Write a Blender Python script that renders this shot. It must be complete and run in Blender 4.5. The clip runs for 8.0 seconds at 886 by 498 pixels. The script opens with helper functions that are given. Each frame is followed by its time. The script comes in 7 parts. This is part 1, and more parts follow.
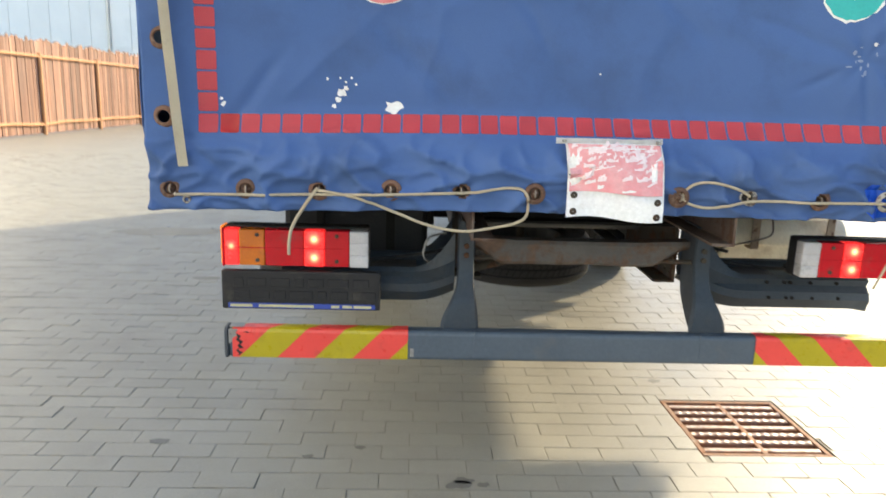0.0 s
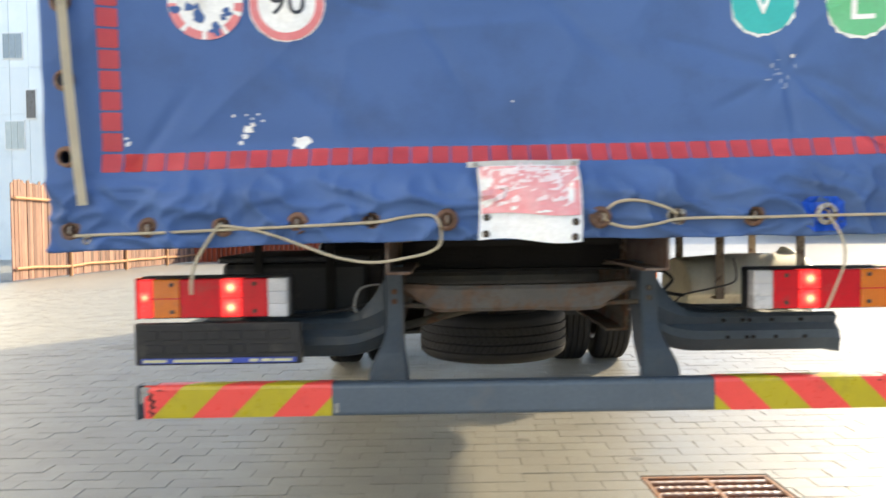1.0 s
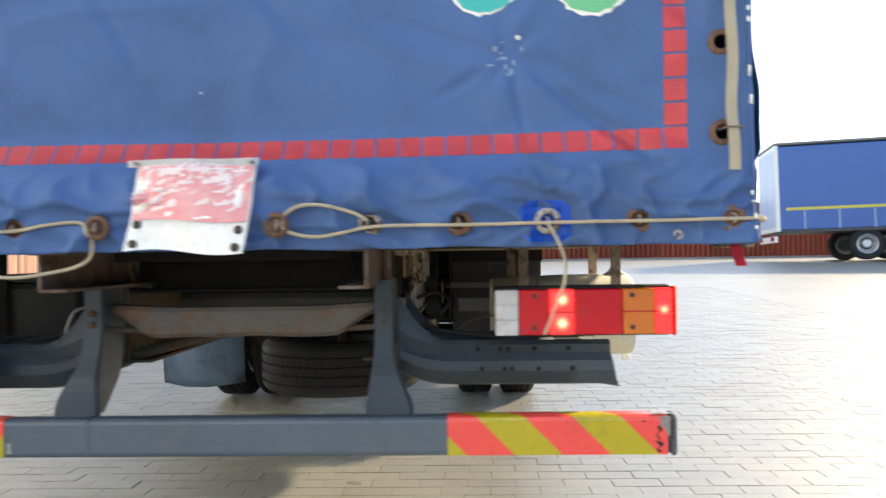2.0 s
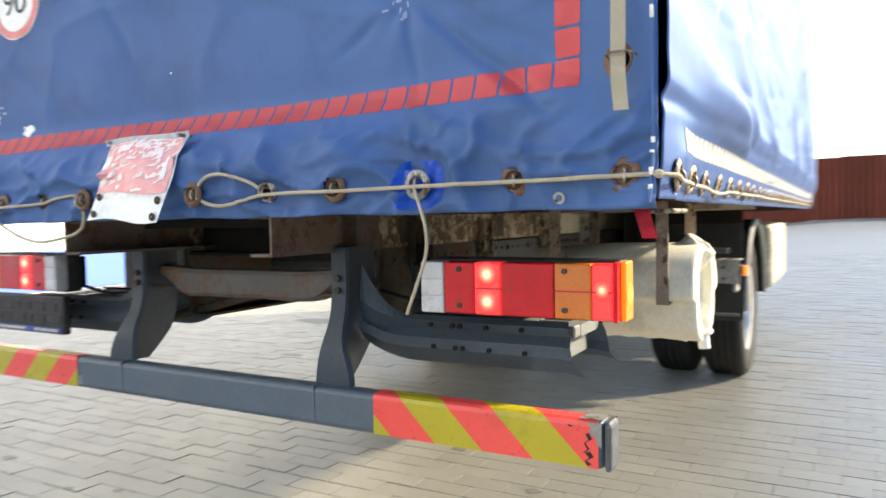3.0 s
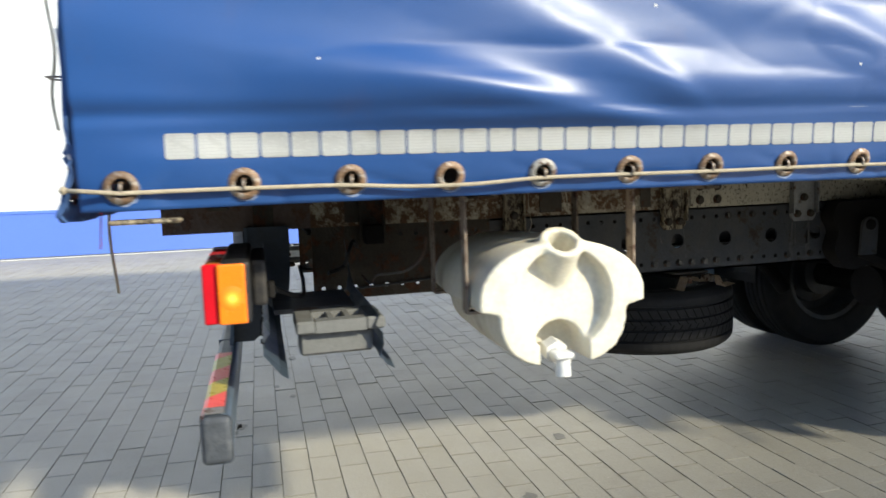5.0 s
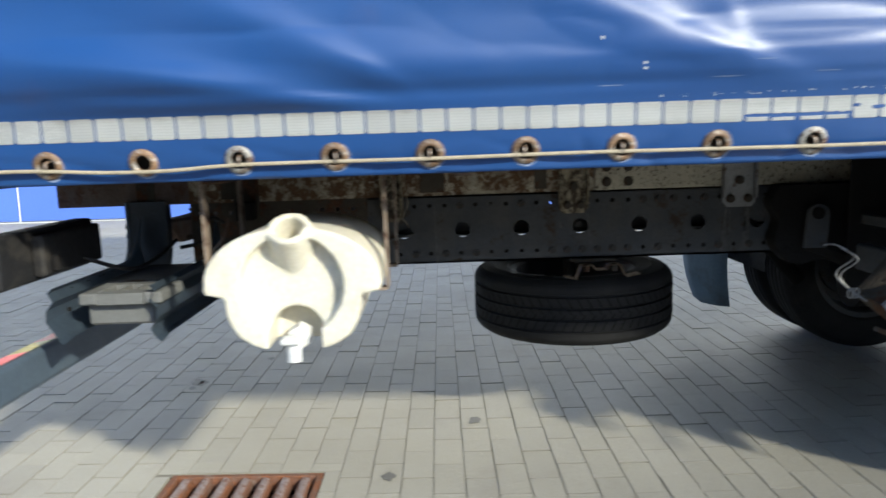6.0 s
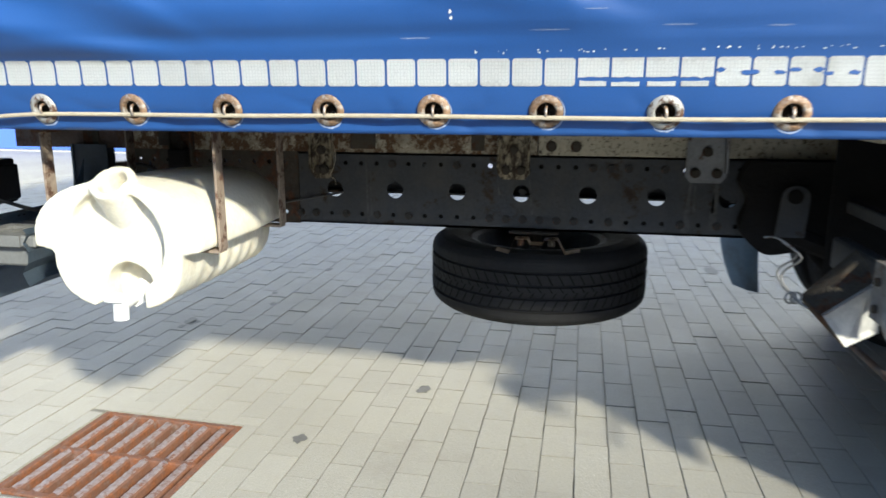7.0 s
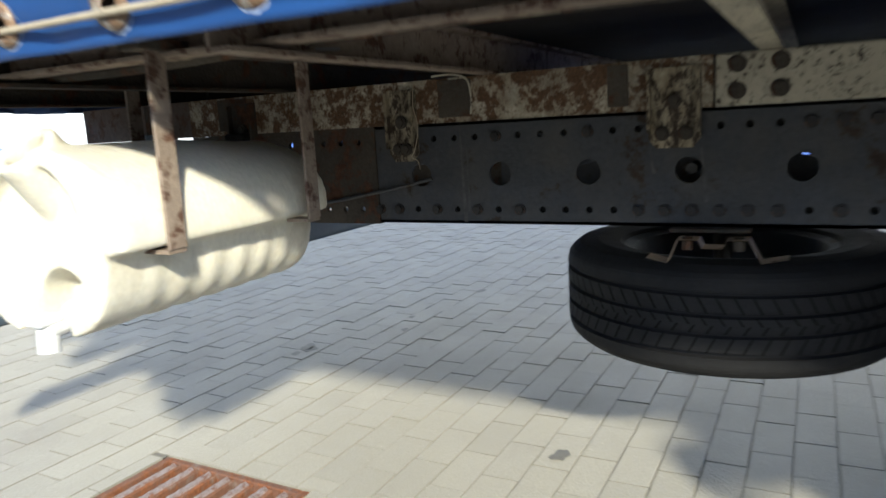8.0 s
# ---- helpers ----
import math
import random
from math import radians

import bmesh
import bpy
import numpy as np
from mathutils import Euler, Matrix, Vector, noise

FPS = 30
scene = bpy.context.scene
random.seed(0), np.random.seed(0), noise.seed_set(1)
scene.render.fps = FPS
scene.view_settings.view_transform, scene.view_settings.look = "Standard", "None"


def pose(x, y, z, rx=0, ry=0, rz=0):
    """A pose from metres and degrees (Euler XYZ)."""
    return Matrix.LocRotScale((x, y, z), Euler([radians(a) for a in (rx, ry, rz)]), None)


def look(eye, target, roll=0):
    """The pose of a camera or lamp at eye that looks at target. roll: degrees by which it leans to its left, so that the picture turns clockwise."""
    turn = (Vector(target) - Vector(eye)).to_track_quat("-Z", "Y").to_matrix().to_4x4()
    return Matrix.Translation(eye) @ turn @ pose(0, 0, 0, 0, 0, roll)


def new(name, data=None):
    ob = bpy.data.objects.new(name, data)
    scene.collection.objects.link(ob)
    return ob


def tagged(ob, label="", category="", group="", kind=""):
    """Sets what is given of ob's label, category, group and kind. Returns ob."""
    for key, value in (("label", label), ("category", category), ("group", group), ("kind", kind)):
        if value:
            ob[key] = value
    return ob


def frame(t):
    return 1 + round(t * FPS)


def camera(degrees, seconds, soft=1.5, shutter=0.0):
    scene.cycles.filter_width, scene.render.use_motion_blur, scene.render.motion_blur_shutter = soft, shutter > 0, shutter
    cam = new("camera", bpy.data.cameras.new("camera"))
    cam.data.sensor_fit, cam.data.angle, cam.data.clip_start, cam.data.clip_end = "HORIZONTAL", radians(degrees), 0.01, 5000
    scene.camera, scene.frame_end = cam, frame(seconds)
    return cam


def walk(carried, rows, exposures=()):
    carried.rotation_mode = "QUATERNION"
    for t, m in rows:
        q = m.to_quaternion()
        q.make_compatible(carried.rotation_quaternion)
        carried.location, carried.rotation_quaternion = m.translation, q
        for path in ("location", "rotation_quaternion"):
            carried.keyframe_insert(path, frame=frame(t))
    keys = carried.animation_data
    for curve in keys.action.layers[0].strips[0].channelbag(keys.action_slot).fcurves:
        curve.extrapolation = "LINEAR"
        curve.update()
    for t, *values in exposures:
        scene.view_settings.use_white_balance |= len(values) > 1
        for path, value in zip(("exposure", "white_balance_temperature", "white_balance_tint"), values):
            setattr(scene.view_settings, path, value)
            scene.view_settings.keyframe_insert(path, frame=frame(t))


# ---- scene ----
cam = camera(63.8, 8.0, soft=1.5, shutter=0.45)
PATH = [
    (0, (-0.51, -1.981, 1.253), (-0.428, -0.025, 0.842), 1.8),
    (0.5, (-0.482, -1.944, 1.08), (-0.469, 0.048, 0.9), 0.3),
    (1, (-0.19, -1.91, 0.963), (-0.19, 0.09, 0.925), -0.9),
    (1.5, (0.197, -1.795, 0.912), (0.216, 0.204, 0.971), -1.2),
    (2, (0.652, -1.605, 0.906), (0.588, 0.393, 0.956), -0.8),
    (2.2, (0.853, -1.537, 0.883), (0.685, 0.455, 0.933), -0.8),
    (3.3, (1.804, -1.03, 0.935), (0.543, 0.519, 0.838), -0.9),
    (3.5, (1.961, -0.906, 0.946), (0.559, 0.515, 0.832), -1.1),
    (4, (2.244, -0.571, 0.987), (0.579, 0.525, 0.823), -1.1),
    (4.5, (2.472, -0.145, 1.016), (0.641, 0.638, 0.834), -1.4),
    (4.7, (2.555, 0.027, 1.015), (0.682, 0.703, 0.833), -1.2),
    (5.8, (2.755, 1.086, 1.036), (0.776, 1.145, 0.75), -1.2),
    (6, (2.758, 1.276, 1.045), (0.78, 1.281, 0.755), -0.9),
    (6.5, (2.733, 1.686, 1.066), (0.766, 1.549, 0.732), 0.4),
    (7, (2.536, 1.909, 1.072), (0.619, 1.541, 0.635), 1.1),
    (7.5, (2.229, 1.977, 1.029), (0.394, 1.313, 0.592), 0.4),
    (8, (1.847, 1.948, 0.89), (0.105, 1.036, 0.528), -2.4),
]
walk(cam, [(t, look(eye, target, roll)) for t, eye, target, roll in PATH], [(0, 2.02, 6800, 9), (1, 2.07, 6750, 10), (2.2, 2.06, 6550, 10), (3.3, 1.97, 6250, 10), (4, 1.70, 6000, 9), (4.5, 1.31, 5850, 8), (6, 0.96, 5350, 8), (6.5, 1.19, 5350, 8), (7, 1.41, 5350, 8), (8, 1.31, 5400, 8)])

# light: hazy sun from the truck's front right, sky all round
SUN = Vector((1.40, 1.15, 1.0)).normalized()
world = bpy.data.worlds.new("sky")
scene.world = world
world.use_nodes = True
wn = world.node_tree
sky = wn.nodes.new("ShaderNodeTexSky")
sky.sky_type = "NISHITA"
sky.sun_disc = False
sky.sun_elevation = math.asin(SUN.z)
sky.sun_rotation = math.atan2(SUN.x, SUN.y)
sky.air_density, sky.dust_density, sky.ozone_density = 1.0, 0.8, 1.0
wn.links.new(sky.outputs[0], wn.nodes["Background"].inputs[0])
wn.nodes["Background"].inputs[1].default_value = 0.118
lamp = bpy.data.lights.new("sun", "SUN")
lamp.energy, lamp.angle, lamp.color = 3.3, radians(3.0), (1.0, 0.84, 0.575)
sun = new("sun", lamp)
sun.matrix_world = look(SUN * 40, (0, 0, 0))

# ---- materials ----
def mat(name, a, b=None, scale=4.0, rough=0.6, metal=0.0, bump=0.15, grain=90.0, rust=0.0, rust_scale=9.0, spec=0.5,
        vary=0.0, island=False, dirt=0.0, dirt_scale=1.5, stretch=(1, 1, 1), emit=0.0, sss=0.0, rust_col=(0.12, 0.060, 0.034), dirt_col=(0.09, 0.08, 0.065), world_space=False, matt=0.0, grit=0.0):
    m = bpy.data.materials.new(name)
    m.use_nodes = True
    t = m.node_tree
    p = t.nodes["Principled BSDF"]
    def node(kind, **values):
        n = t.nodes.new(kind)
        for k, v in values.items():
            n.inputs[k].default_value = v
        return n
    if world_space:
        src = t.nodes.new("ShaderNodeNewGeometry").outputs["Position"]
    else:
        src = t.nodes.new("ShaderNodeTexCoord").outputs["Object"]
    mp = node("ShaderNodeMapping")
    mp.inputs["Scale"].default_value = stretch
    t.links.new(src, mp.inputs["Vector"])
    v = mp.outputs[0]
    def noise_at(s, detail=4.0, r=0.6):
        n = node("ShaderNodeTexNoise", Scale=s, Detail=detail, Roughness=r)
        t.links.new(v, n.inputs["Vector"])
        return n.outputs["Fac"]
    def ramp(fac, lo, hi):
        r = node("ShaderNodeMapRange")
        r.inputs["From Min"].default_value, r.inputs["From Max"].default_value = lo, hi
        t.links.new(fac, r.inputs["Value"])
        return r.outputs[0]
    def mix(fac, c1, c2):
        n = t.nodes.new("ShaderNodeMix")
        n.data_type = "RGBA"
        for sock, c in ((n.inputs[6], c1), (n.inputs[7], c2)):
            if isinstance(c, tuple):
                sock.default_value = (*c, 1)
            else:
                t.links.new(c, sock)
        if isinstance(fac, float):
            n.inputs[0].default_value = fac
        else:
            t.links.new(fac, n.inputs[0])
        return n.outputs[2]
    b = b or tuple(x * 0.8 for x in a)
    col = mix(ramp(noise_at(scale), 0.3, 0.7), a, b)
    fine = noise_at(grain, 3.0)
    col = mix(ramp(fine, 0.25, 1.1), col, tuple(x * 0.72 for x in b))
    rough_out = ramp(noise_at(scale * 2.3), 0.2, 0.9)
    mr = node("ShaderNodeMapRange")
    mr.inputs["To Min"].default_value, mr.inputs["To Max"].default_value = max(0.05, rough - 0.1), min(1.0, rough + 0.12)
    t.links.new(rough_out, mr.inputs["Value"])
    rough_val = mr.outputs[0]
    if dirt:
        d = ramp(noise_at(dirt_scale, 6.0, 0.65), 0.62 - 0.25 * dirt, 0.85)
        col = mix(d, col, dirt_col)
    if rust:
        k = ramp(noise_at(rust_scale, 8.0, 0.72), 0.62 - 0.3 * rust, 0.68 - 0.25 * rust)
        rc = mix(ramp(noise_at(rust_scale * 5), 0.3, 0.7), rust_col, tuple(x * 0.45 for x in rust_col))
        col = mix(k, col, rc)
        if metal:
            inv = node("ShaderNodeMath")
            inv.operation = "MULTIPLY_ADD"
            t.links.new(k, inv.inputs[0])
            inv.inputs[1].default_value, inv.inputs[2].default_value = -metal, metal
            t.links.new(inv.outputs[0], p.inputs["Metallic"])
    elif metal:
        p.inputs["Metallic"].default_value = metal
    if grit:
        g = ramp(noise_at(150.0, 2.0), 0.735 - 0.02 * grit, 0.76)
        col = mix(g, col, (0.50, 0.485, 0.44))
    if vary:
        if island:
            r = t.nodes.new("ShaderNodeNewGeometry").outputs["Random Per Island"]
        else:
            r = t.nodes.new("ShaderNodeObjectInfo").outputs["Random"]
        hsv = node("ShaderNodeHueSaturation")
        val = node("ShaderNodeMapRange")
        val.inputs["To Min"].default_value, val.inputs["To Max"].default_value = 1 - vary, 1 + vary
        t.links.new(r, val.inputs["Value"])
        t.links.new(val.outputs[0], hsv.inputs["Value"])
        t.links.new(col, hsv.inputs["Color"])
        col = hsv.outputs["Color"]
    t.links.new(col, p.inputs["Base Color"])
    t.links.new(rough_val, p.inputs["Roughness"])
    p.inputs["Specular IOR Level"].default_value = spec
    p.inputs["Diffuse Roughness"].default_value = matt
    if bump:
        bn = node("ShaderNodeBump", Strength=bump, Distance=0.01)
        t.links.new(fine, bn.inputs["Height"])
        t.links.new(bn.outputs[0], p.inputs["Normal"])
    if emit:
        p.inputs["Emission Color"].default_value = (*a, 1)
        p.inputs["Emission Strength"].default_value = emit
    if sss:
        p.inputs["Subsurface Weight"].default_value = sss
        p.inputs["Subsurface Radius"].default_value = (0.05, 0.04, 0.025)
    return m

PAVE = ((0.285, 0.273, 0.229), (0.244, 0.233, 0.198))
m_brick = mat("paving_brick", *PAVE, scale=1.3, rough=0.46, bump=0.30, grain=160, vary=0.055, grit=1.0, dirt=0.25, dirt_scale=2.2, spec=0.75, matt=0.7, world_space=True, dirt_col=(0.17, 0.155, 0.13))
m_bricks = mat("paving_bricks", *PAVE, scale=1.3, rough=0.46, bump=0.30, grain=160, vary=0.06, island=True, grit=1.0, dirt=0.25, dirt_scale=2.2, spec=0.75, matt=0.7, world_space=True, dirt_col=(0.17, 0.155, 0.13))
m_joint = mat("joint_sand", (0.25, 0.235, 0.197), (0.19, 0.176, 0.147), scale=3, rough=0.9, bump=0.5, grain=220)
m_stain = mat("oil_stain", (0.11, 0.107, 0.10), (0.16, 0.155, 0.14), scale=9, rough=0.5, bump=0.2)
m_tarp = mat("blue_tarpaulin", (0.064, 0.126, 0.300), (0.078, 0.146, 0.335), scale=1.6, rough=0.60, bump=0.06, grain=420, dirt=0.55, dirt_scale=2.6, spec=0.16, dirt_col=(0.045, 0.072, 0.145))
# Same cloth as the rear sheet, toned darker and glossier for the sunlit side.
m_tarp_sunlit = mat("deep_blue_tarpaulin", (0.018, 0.070, 0.248), (0.023, 0.080, 0.262), scale=2.2, rough=0.42, bump=0.05, grain=420, dirt=0.30, dirt_scale=2.0, spec=0.60, dirt_col=(0.055, 0.070, 0.17))
m_tarp_patch = mat("bright_blue_patch", (0.015, 0.15, 0.85), rough=0.4, bump=0.05)
m_red_sq = mat("red_reflective_film", (0.90, 0.115, 0.135), (0.86, 0.13, 0.15), scale=12, rough=0.4, bump=0.12, grain=600, vary=0.05)
m_white_sq = mat("white_reflective_film", (0.86, 0.87, 0.83), (0.78, 0.79, 0.75), scale=14, rough=0.4, bump=0.25, grain=500, vary=0.06, dirt=0.2, dirt_scale=12, dirt_col=(0.45, 0.45, 0.40))
def honeycomb(m, scale, dark):
    """A fine cell pattern, as in reflective film, over the colour of m."""
    t = m.node_tree
    p = t.nodes["Principled BSDF"]
    tc = t.nodes.new("ShaderNodeTexCoord")
    v = t.nodes.new("ShaderNodeTexVoronoi")
    v.feature = "DISTANCE_TO_EDGE"
    v.inputs["Scale"].default_value = scale
    v.inputs["Randomness"].default_value = 0.25
    t.links.new(tc.outputs["Object"], v.inputs["Vector"])
    r = t.nodes.new("ShaderNodeMapRange")
    r.inputs["From Min"].default_value, r.inputs["From Max"].default_value = 0.03, 0.14
    r.inputs["To Min"].default_value, r.inputs["To Max"].default_value = dark, 1.0
    t.links.new(v.outputs["Distance"], r.inputs["Value"])
    mx = t.nodes.new("ShaderNodeMix")
    mx.data_type, mx.blend_type = "RGBA", "MULTIPLY"
    mx.inputs[0].default_value = 1.0
    old = p.inputs["Base Color"].links[0].from_socket
    t.links.new(old, mx.inputs[6])
    t.links.new(r.outputs[0], mx.inputs[7])
    t.links.new(mx.outputs[2], p.inputs["Base Color"])

honeycomb(m_white_sq, 170.0, 0.85)
m_scuff = mat("chafed_cloth", (0.30, 0.36, 0.50), (0.22, 0.28, 0.44), scale=60, rough=0.6, bump=0.2)
m_eyelet = mat("rusty_eyelet", (0.50, 0.47, 0.42), (0.38, 0.33, 0.27), scale=30, rough=0.5, metal=0.7, bump=0.3, rust=0.62, rust_scale=45, rust_col=(0.25, 0.155, 0.085), vary=0.35)
m_eyelet_old = mat("old_rusted_eyelet", (0.30, 0.22, 0.16), (0.20, 0.13, 0.09), scale=30, rough=0.65, metal=0.4, bump=0.35, rust=0.85, rust_scale=45, rust_col=(0.17, 0.085, 0.05), vary=0.25)
m_eyelet_new = mat("zinc_eyelet", (0.44, 0.43, 0.39), rough=0.6, metal=0.35, rust=0.38, rust_scale=60, bump=0.1)
m_cord = mat("natural_cord", (0.62, 0.54, 0.38), (0.48, 0.41, 0.29), scale=40, rough=0.8, bump=0.6, grain=500)
m_belt = mat("buff_webbing", (0.86, 0.80, 0.63), (0.74, 0.66, 0.49), scale=12, rough=0.85, bump=0.5, grain=500, dirt=0.15, dirt_scale=8)
m_paint = mat("grey_blue_paint", (0.085, 0.116, 0.152), (0.070, 0.095, 0.126), scale=7, rough=0.45, bump=0.08, dirt=0.3, dirt_scale=5, dirt_col=(0.12, 0.12, 0.115))
m_rail = mat("dark_chassis_paint", (0.078, 0.083, 0.092), (0.060, 0.064, 0.070), scale=6, rough=0.6, spec=0.3, bump=0.2, dirt=0.75, dirt_scale=9, dirt_col=(0.100, 0.094, 0.082), rust=0.14, rust_scale=8, rust_col=(0.060, 0.040, 0.026))
m_rusty = mat("rusty_brown_steel", (0.094, 0.080, 0.063), (0.056, 0.049, 0.040), scale=6, rough=0.85, spec=0.2, bump=0.4, grain=120, rust=0.38, rust_scale=12, dirt=0.5, dirt_scale=5, dirt_col=(0.12, 0.105, 0.078))
m_cream = mat("cream_paint_rusted", (0.74, 0.69, 0.54), (0.42, 0.35, 0.23), scale=26, rough=0.75, bump=0.6, grain=150, rust=0.62, rust_scale=34, dirt=1.0, dirt_scale=9, rust_col=(0.16, 0.086, 0.038), dirt_col=(0.11, 0.086, 0.058))
m_cream_clean = mat("cream_paint_speckled", (0.60, 0.55, 0.41), (0.50, 0.455, 0.34), scale=9, rough=0.65, bump=0.25, rust=0.24, rust_scale=90, dirt=0.55, dirt_scale=6, rust_col=(0.07, 0.05, 0.035), dirt_col=(0.17, 0.15, 0.11))
m_zinc = mat("zinc_grey_steel", (0.36, 0.36, 0.35), (0.26, 0.26, 0.26), scale=12, rough=0.5, metal=0.55, bump=0.15, rust=0.2, rust_scale=25, dirt=0.3)
m_beam = mat("grey_brown_beam", (0.12, 0.112, 0.104), (0.085, 0.08, 0.076), scale=5, rough=0.65, bump=0.25, rust=0.45, rust_scale=6, rust_col=(0.14, 0.08, 0.05), dirt=0.3, dirt_scale=4)
# Near-black; under the truck it also stands in for deep shade.
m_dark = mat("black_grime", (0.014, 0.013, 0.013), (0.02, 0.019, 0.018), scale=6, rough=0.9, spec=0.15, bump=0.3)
m_rubber = mat("tyre_rubber", (0.017, 0.017, 0.018), (0.023, 0.023, 0.023), scale=9, rough=0.75, spec=0.25, bump=0.15, dirt=0.35, dirt_scale=5, dirt_col=(0.034, 0.032, 0.029))
m_cap = mat("scuffed_grey_rubber", (0.075, 0.085, 0.100), (0.050, 0.056, 0.064), scale=25, rough=0.6, bump=0.2, dirt=0.7, dirt_scale=14, dirt_col=(0.16, 0.17, 0.18))
m_sipe = mat("tread_slit", (0.011, 0.011, 0.011), rough=0.95, spec=0.05, bump=0)
m_black = mat("black_plastic", (0.016, 0.017, 0.019), (0.022, 0.022, 0.024), scale=14, rough=0.55, spec=0.3, bump=0.15, dirt=0.25, dirt_scale=8)
m_grey_plastic = mat("grey_plastic", (0.19, 0.195, 0.19), (0.15, 0.155, 0.15), scale=9, rough=0.55, bump=0.1, dirt=0.35, dirt_scale=6)
m_tank = mat("cream_plastic_tank", (0.82, 0.79, 0.665), (0.765, 0.72, 0.58), scale=5, rough=0.45, bump=0.06, grain=60, dirt=0.42, dirt_scale=3.5, sss=0.25, dirt_col=(0.36, 0.30, 0.20), stretch=(2.6, 1.4, 1.4))
m_tank_white = mat("white_tap_plastic", (0.85, 0.85, 0.82), rough=0.4, bump=0.03)
m_lens_red = mat("red_lens", (0.64, 0.008, 0.020), (0.52, 0.007, 0.016), scale=20, rough=0.22, spec=0.25, bump=0.18, grain=260, dirt=0.15, dirt_scale=9)
m_lens_lit = mat("lit_red_lens", (0.9, 0.03, 0.03), (0.8, 0.02, 0.02), scale=20, rough=0.25, bump=0.18, grain=260, emit=0.22)
m_lens_amber = mat("amber_lens", (0.68, 0.18, 0.008), (0.58, 0.145, 0.007), scale=20, rough=0.22, bump=0.18, grain=260, dirt=0.15, dirt_scale=9)
m_lens_amber_lit = mat("lit_amber_lens", (0.85, 0.20, 0.004), (0.8, 0.18, 0.004), scale=20, rough=0.25, bump=0.18, grain=260, emit=0.22)
m_lens_white = mat("clear_lens", (0.62, 0.62, 0.64), (0.50, 0.50, 0.53), scale=20, rough=0.2, bump=0.2, grain=200, dirt=0.2, dirt_scale=8)
def glow(name, core, rim, r, strength):
    """A lens that a bulb behind its middle lights up, falling off over the radius r."""
    m = mat(name, rim, rough=0.3, bump=0.1, grain=260)
    t = m.node_tree
    p = t.nodes["Principled BSDF"]
    tc = t.nodes.new("ShaderNodeTexCoord")
    mp = t.nodes.new("ShaderNodeMapping")
    mp.inputs["Scale"].default_value = (1 / r, 1 / r, 1 / r)
    t.links.new(tc.outputs["Object"], mp.inputs["Vector"])
    g = t.nodes.new("ShaderNodeTexGradient")
    g.gradient_type = "SPHERICAL"
    t.links.new(mp.outputs[0], g.inputs[0])
    pw = t.nodes.new("ShaderNodeMath")
    pw.operation = "POWER"
    t.links.new(g.outputs["Fac"], pw.inputs[0])
    pw.inputs[1].default_value = 2.0
    mx = t.nodes.new("ShaderNodeMix")
    mx.data_type = "RGBA"
    mx.inputs[6].default_value, mx.inputs[7].default_value = (*rim, 1), (*core, 1)
    t.links.new(pw.outputs[0], mx.inputs[0])
    st = t.nodes.new("ShaderNodeMath")
    st.operation = "MULTIPLY_ADD"
    t.links.new(pw.outputs[0], st.inputs[0])
    st.inputs[1].default_value, st.inputs[2].default_value = strength, 0.22
    t.links.new(mx.outputs[2], p.inputs["Emission Color"])
    t.links.new(st.outputs[0], p.inputs["Emission Strength"])
    return m

m_bulb = glow("brake_bulb_glow", (1.0, 0.34, 0.14), (0.9, 0.03, 0.03), 0.027, 2.4)
m_bulb_tail = glow("tail_bulb_glow", (1.0, 0.30, 0.13), (0.9, 0.03, 0.03), 0.020, 1.7)
m_bulb_amber = glow("amber_bulb_glow", (1.0, 0.45, 0.06), (0.85, 0.20, 0.004), 0.026, 1.6)
m_film_red = mat("fluorescent_red_film", (0.85, 0.075, 0.065), (0.78, 0.07, 0.06), scale=18, rough=0.32, bump=0.06, grain=500, dirt=0.2, dirt_scale=9, dirt_col=(0.35, 0.05, 0.045))
m_film_yellow = mat("olive_yellow_film", (0.46, 0.38, 0.010), (0.42, 0.35, 0.012), scale=18, rough=0.32, bump=0.06, grain=500, dirt=0.2, dirt_scale=9, dirt_col=(0.2, 0.17, 0.02))
m_grate = mat("rusted_cast_iron", (0.22, 0.105, 0.06), (0.14, 0.07, 0.045), scale=20, rough=0.75, bump=0.4, rust=0.5, rust_scale=22, rust_col=(0.26, 0.10, 0.04), dirt=0.3, dirt_scale=20, dirt_col=(0.30, 0.27, 0.24))
m_nub = mat("worn_iron", (0.40, 0.35, 0.345), (0.28, 0.20, 0.175), scale=60, rough=0.5, metal=0.3, bump=0.3, rust=0.3, rust_scale=60, rust_col=(0.25, 0.11, 0.06))
m_wall = mat("white_facade", (0.74, 0.76, 0.77), (0.71, 0.73, 0.74), scale=0.6, rough=0.6, bump=0.04, world_space=True)
m_render = mat("dull_wall_render", (0.20, 0.185, 0.165), (0.16, 0.15, 0.135), scale=0.8, rough=0.85, bump=0.3, grain=60, dirt=0.4, dirt_scale=0.6, world_space=True)
m_galv = mat("clean_galvanised_sheet", (0.52, 0.52, 0.50), (0.44, 0.44, 0.43), scale=14, rough=0.55, metal=0.3, bump=0.1, dirt=0.3, dirt_scale=12, dirt_col=(0.25, 0.23, 0.20))
# The supports' own paint, darkened to put shade into their webs.
m_paint_shaded = mat("grimy_grey_blue_paint", (0.055, 0.070, 0.090), (0.042, 0.054, 0.070), scale=9, rough=0.6, bump=0.15, dirt=0.8, dirt_scale=7, dirt_col=(0.030, 0.030, 0.030))
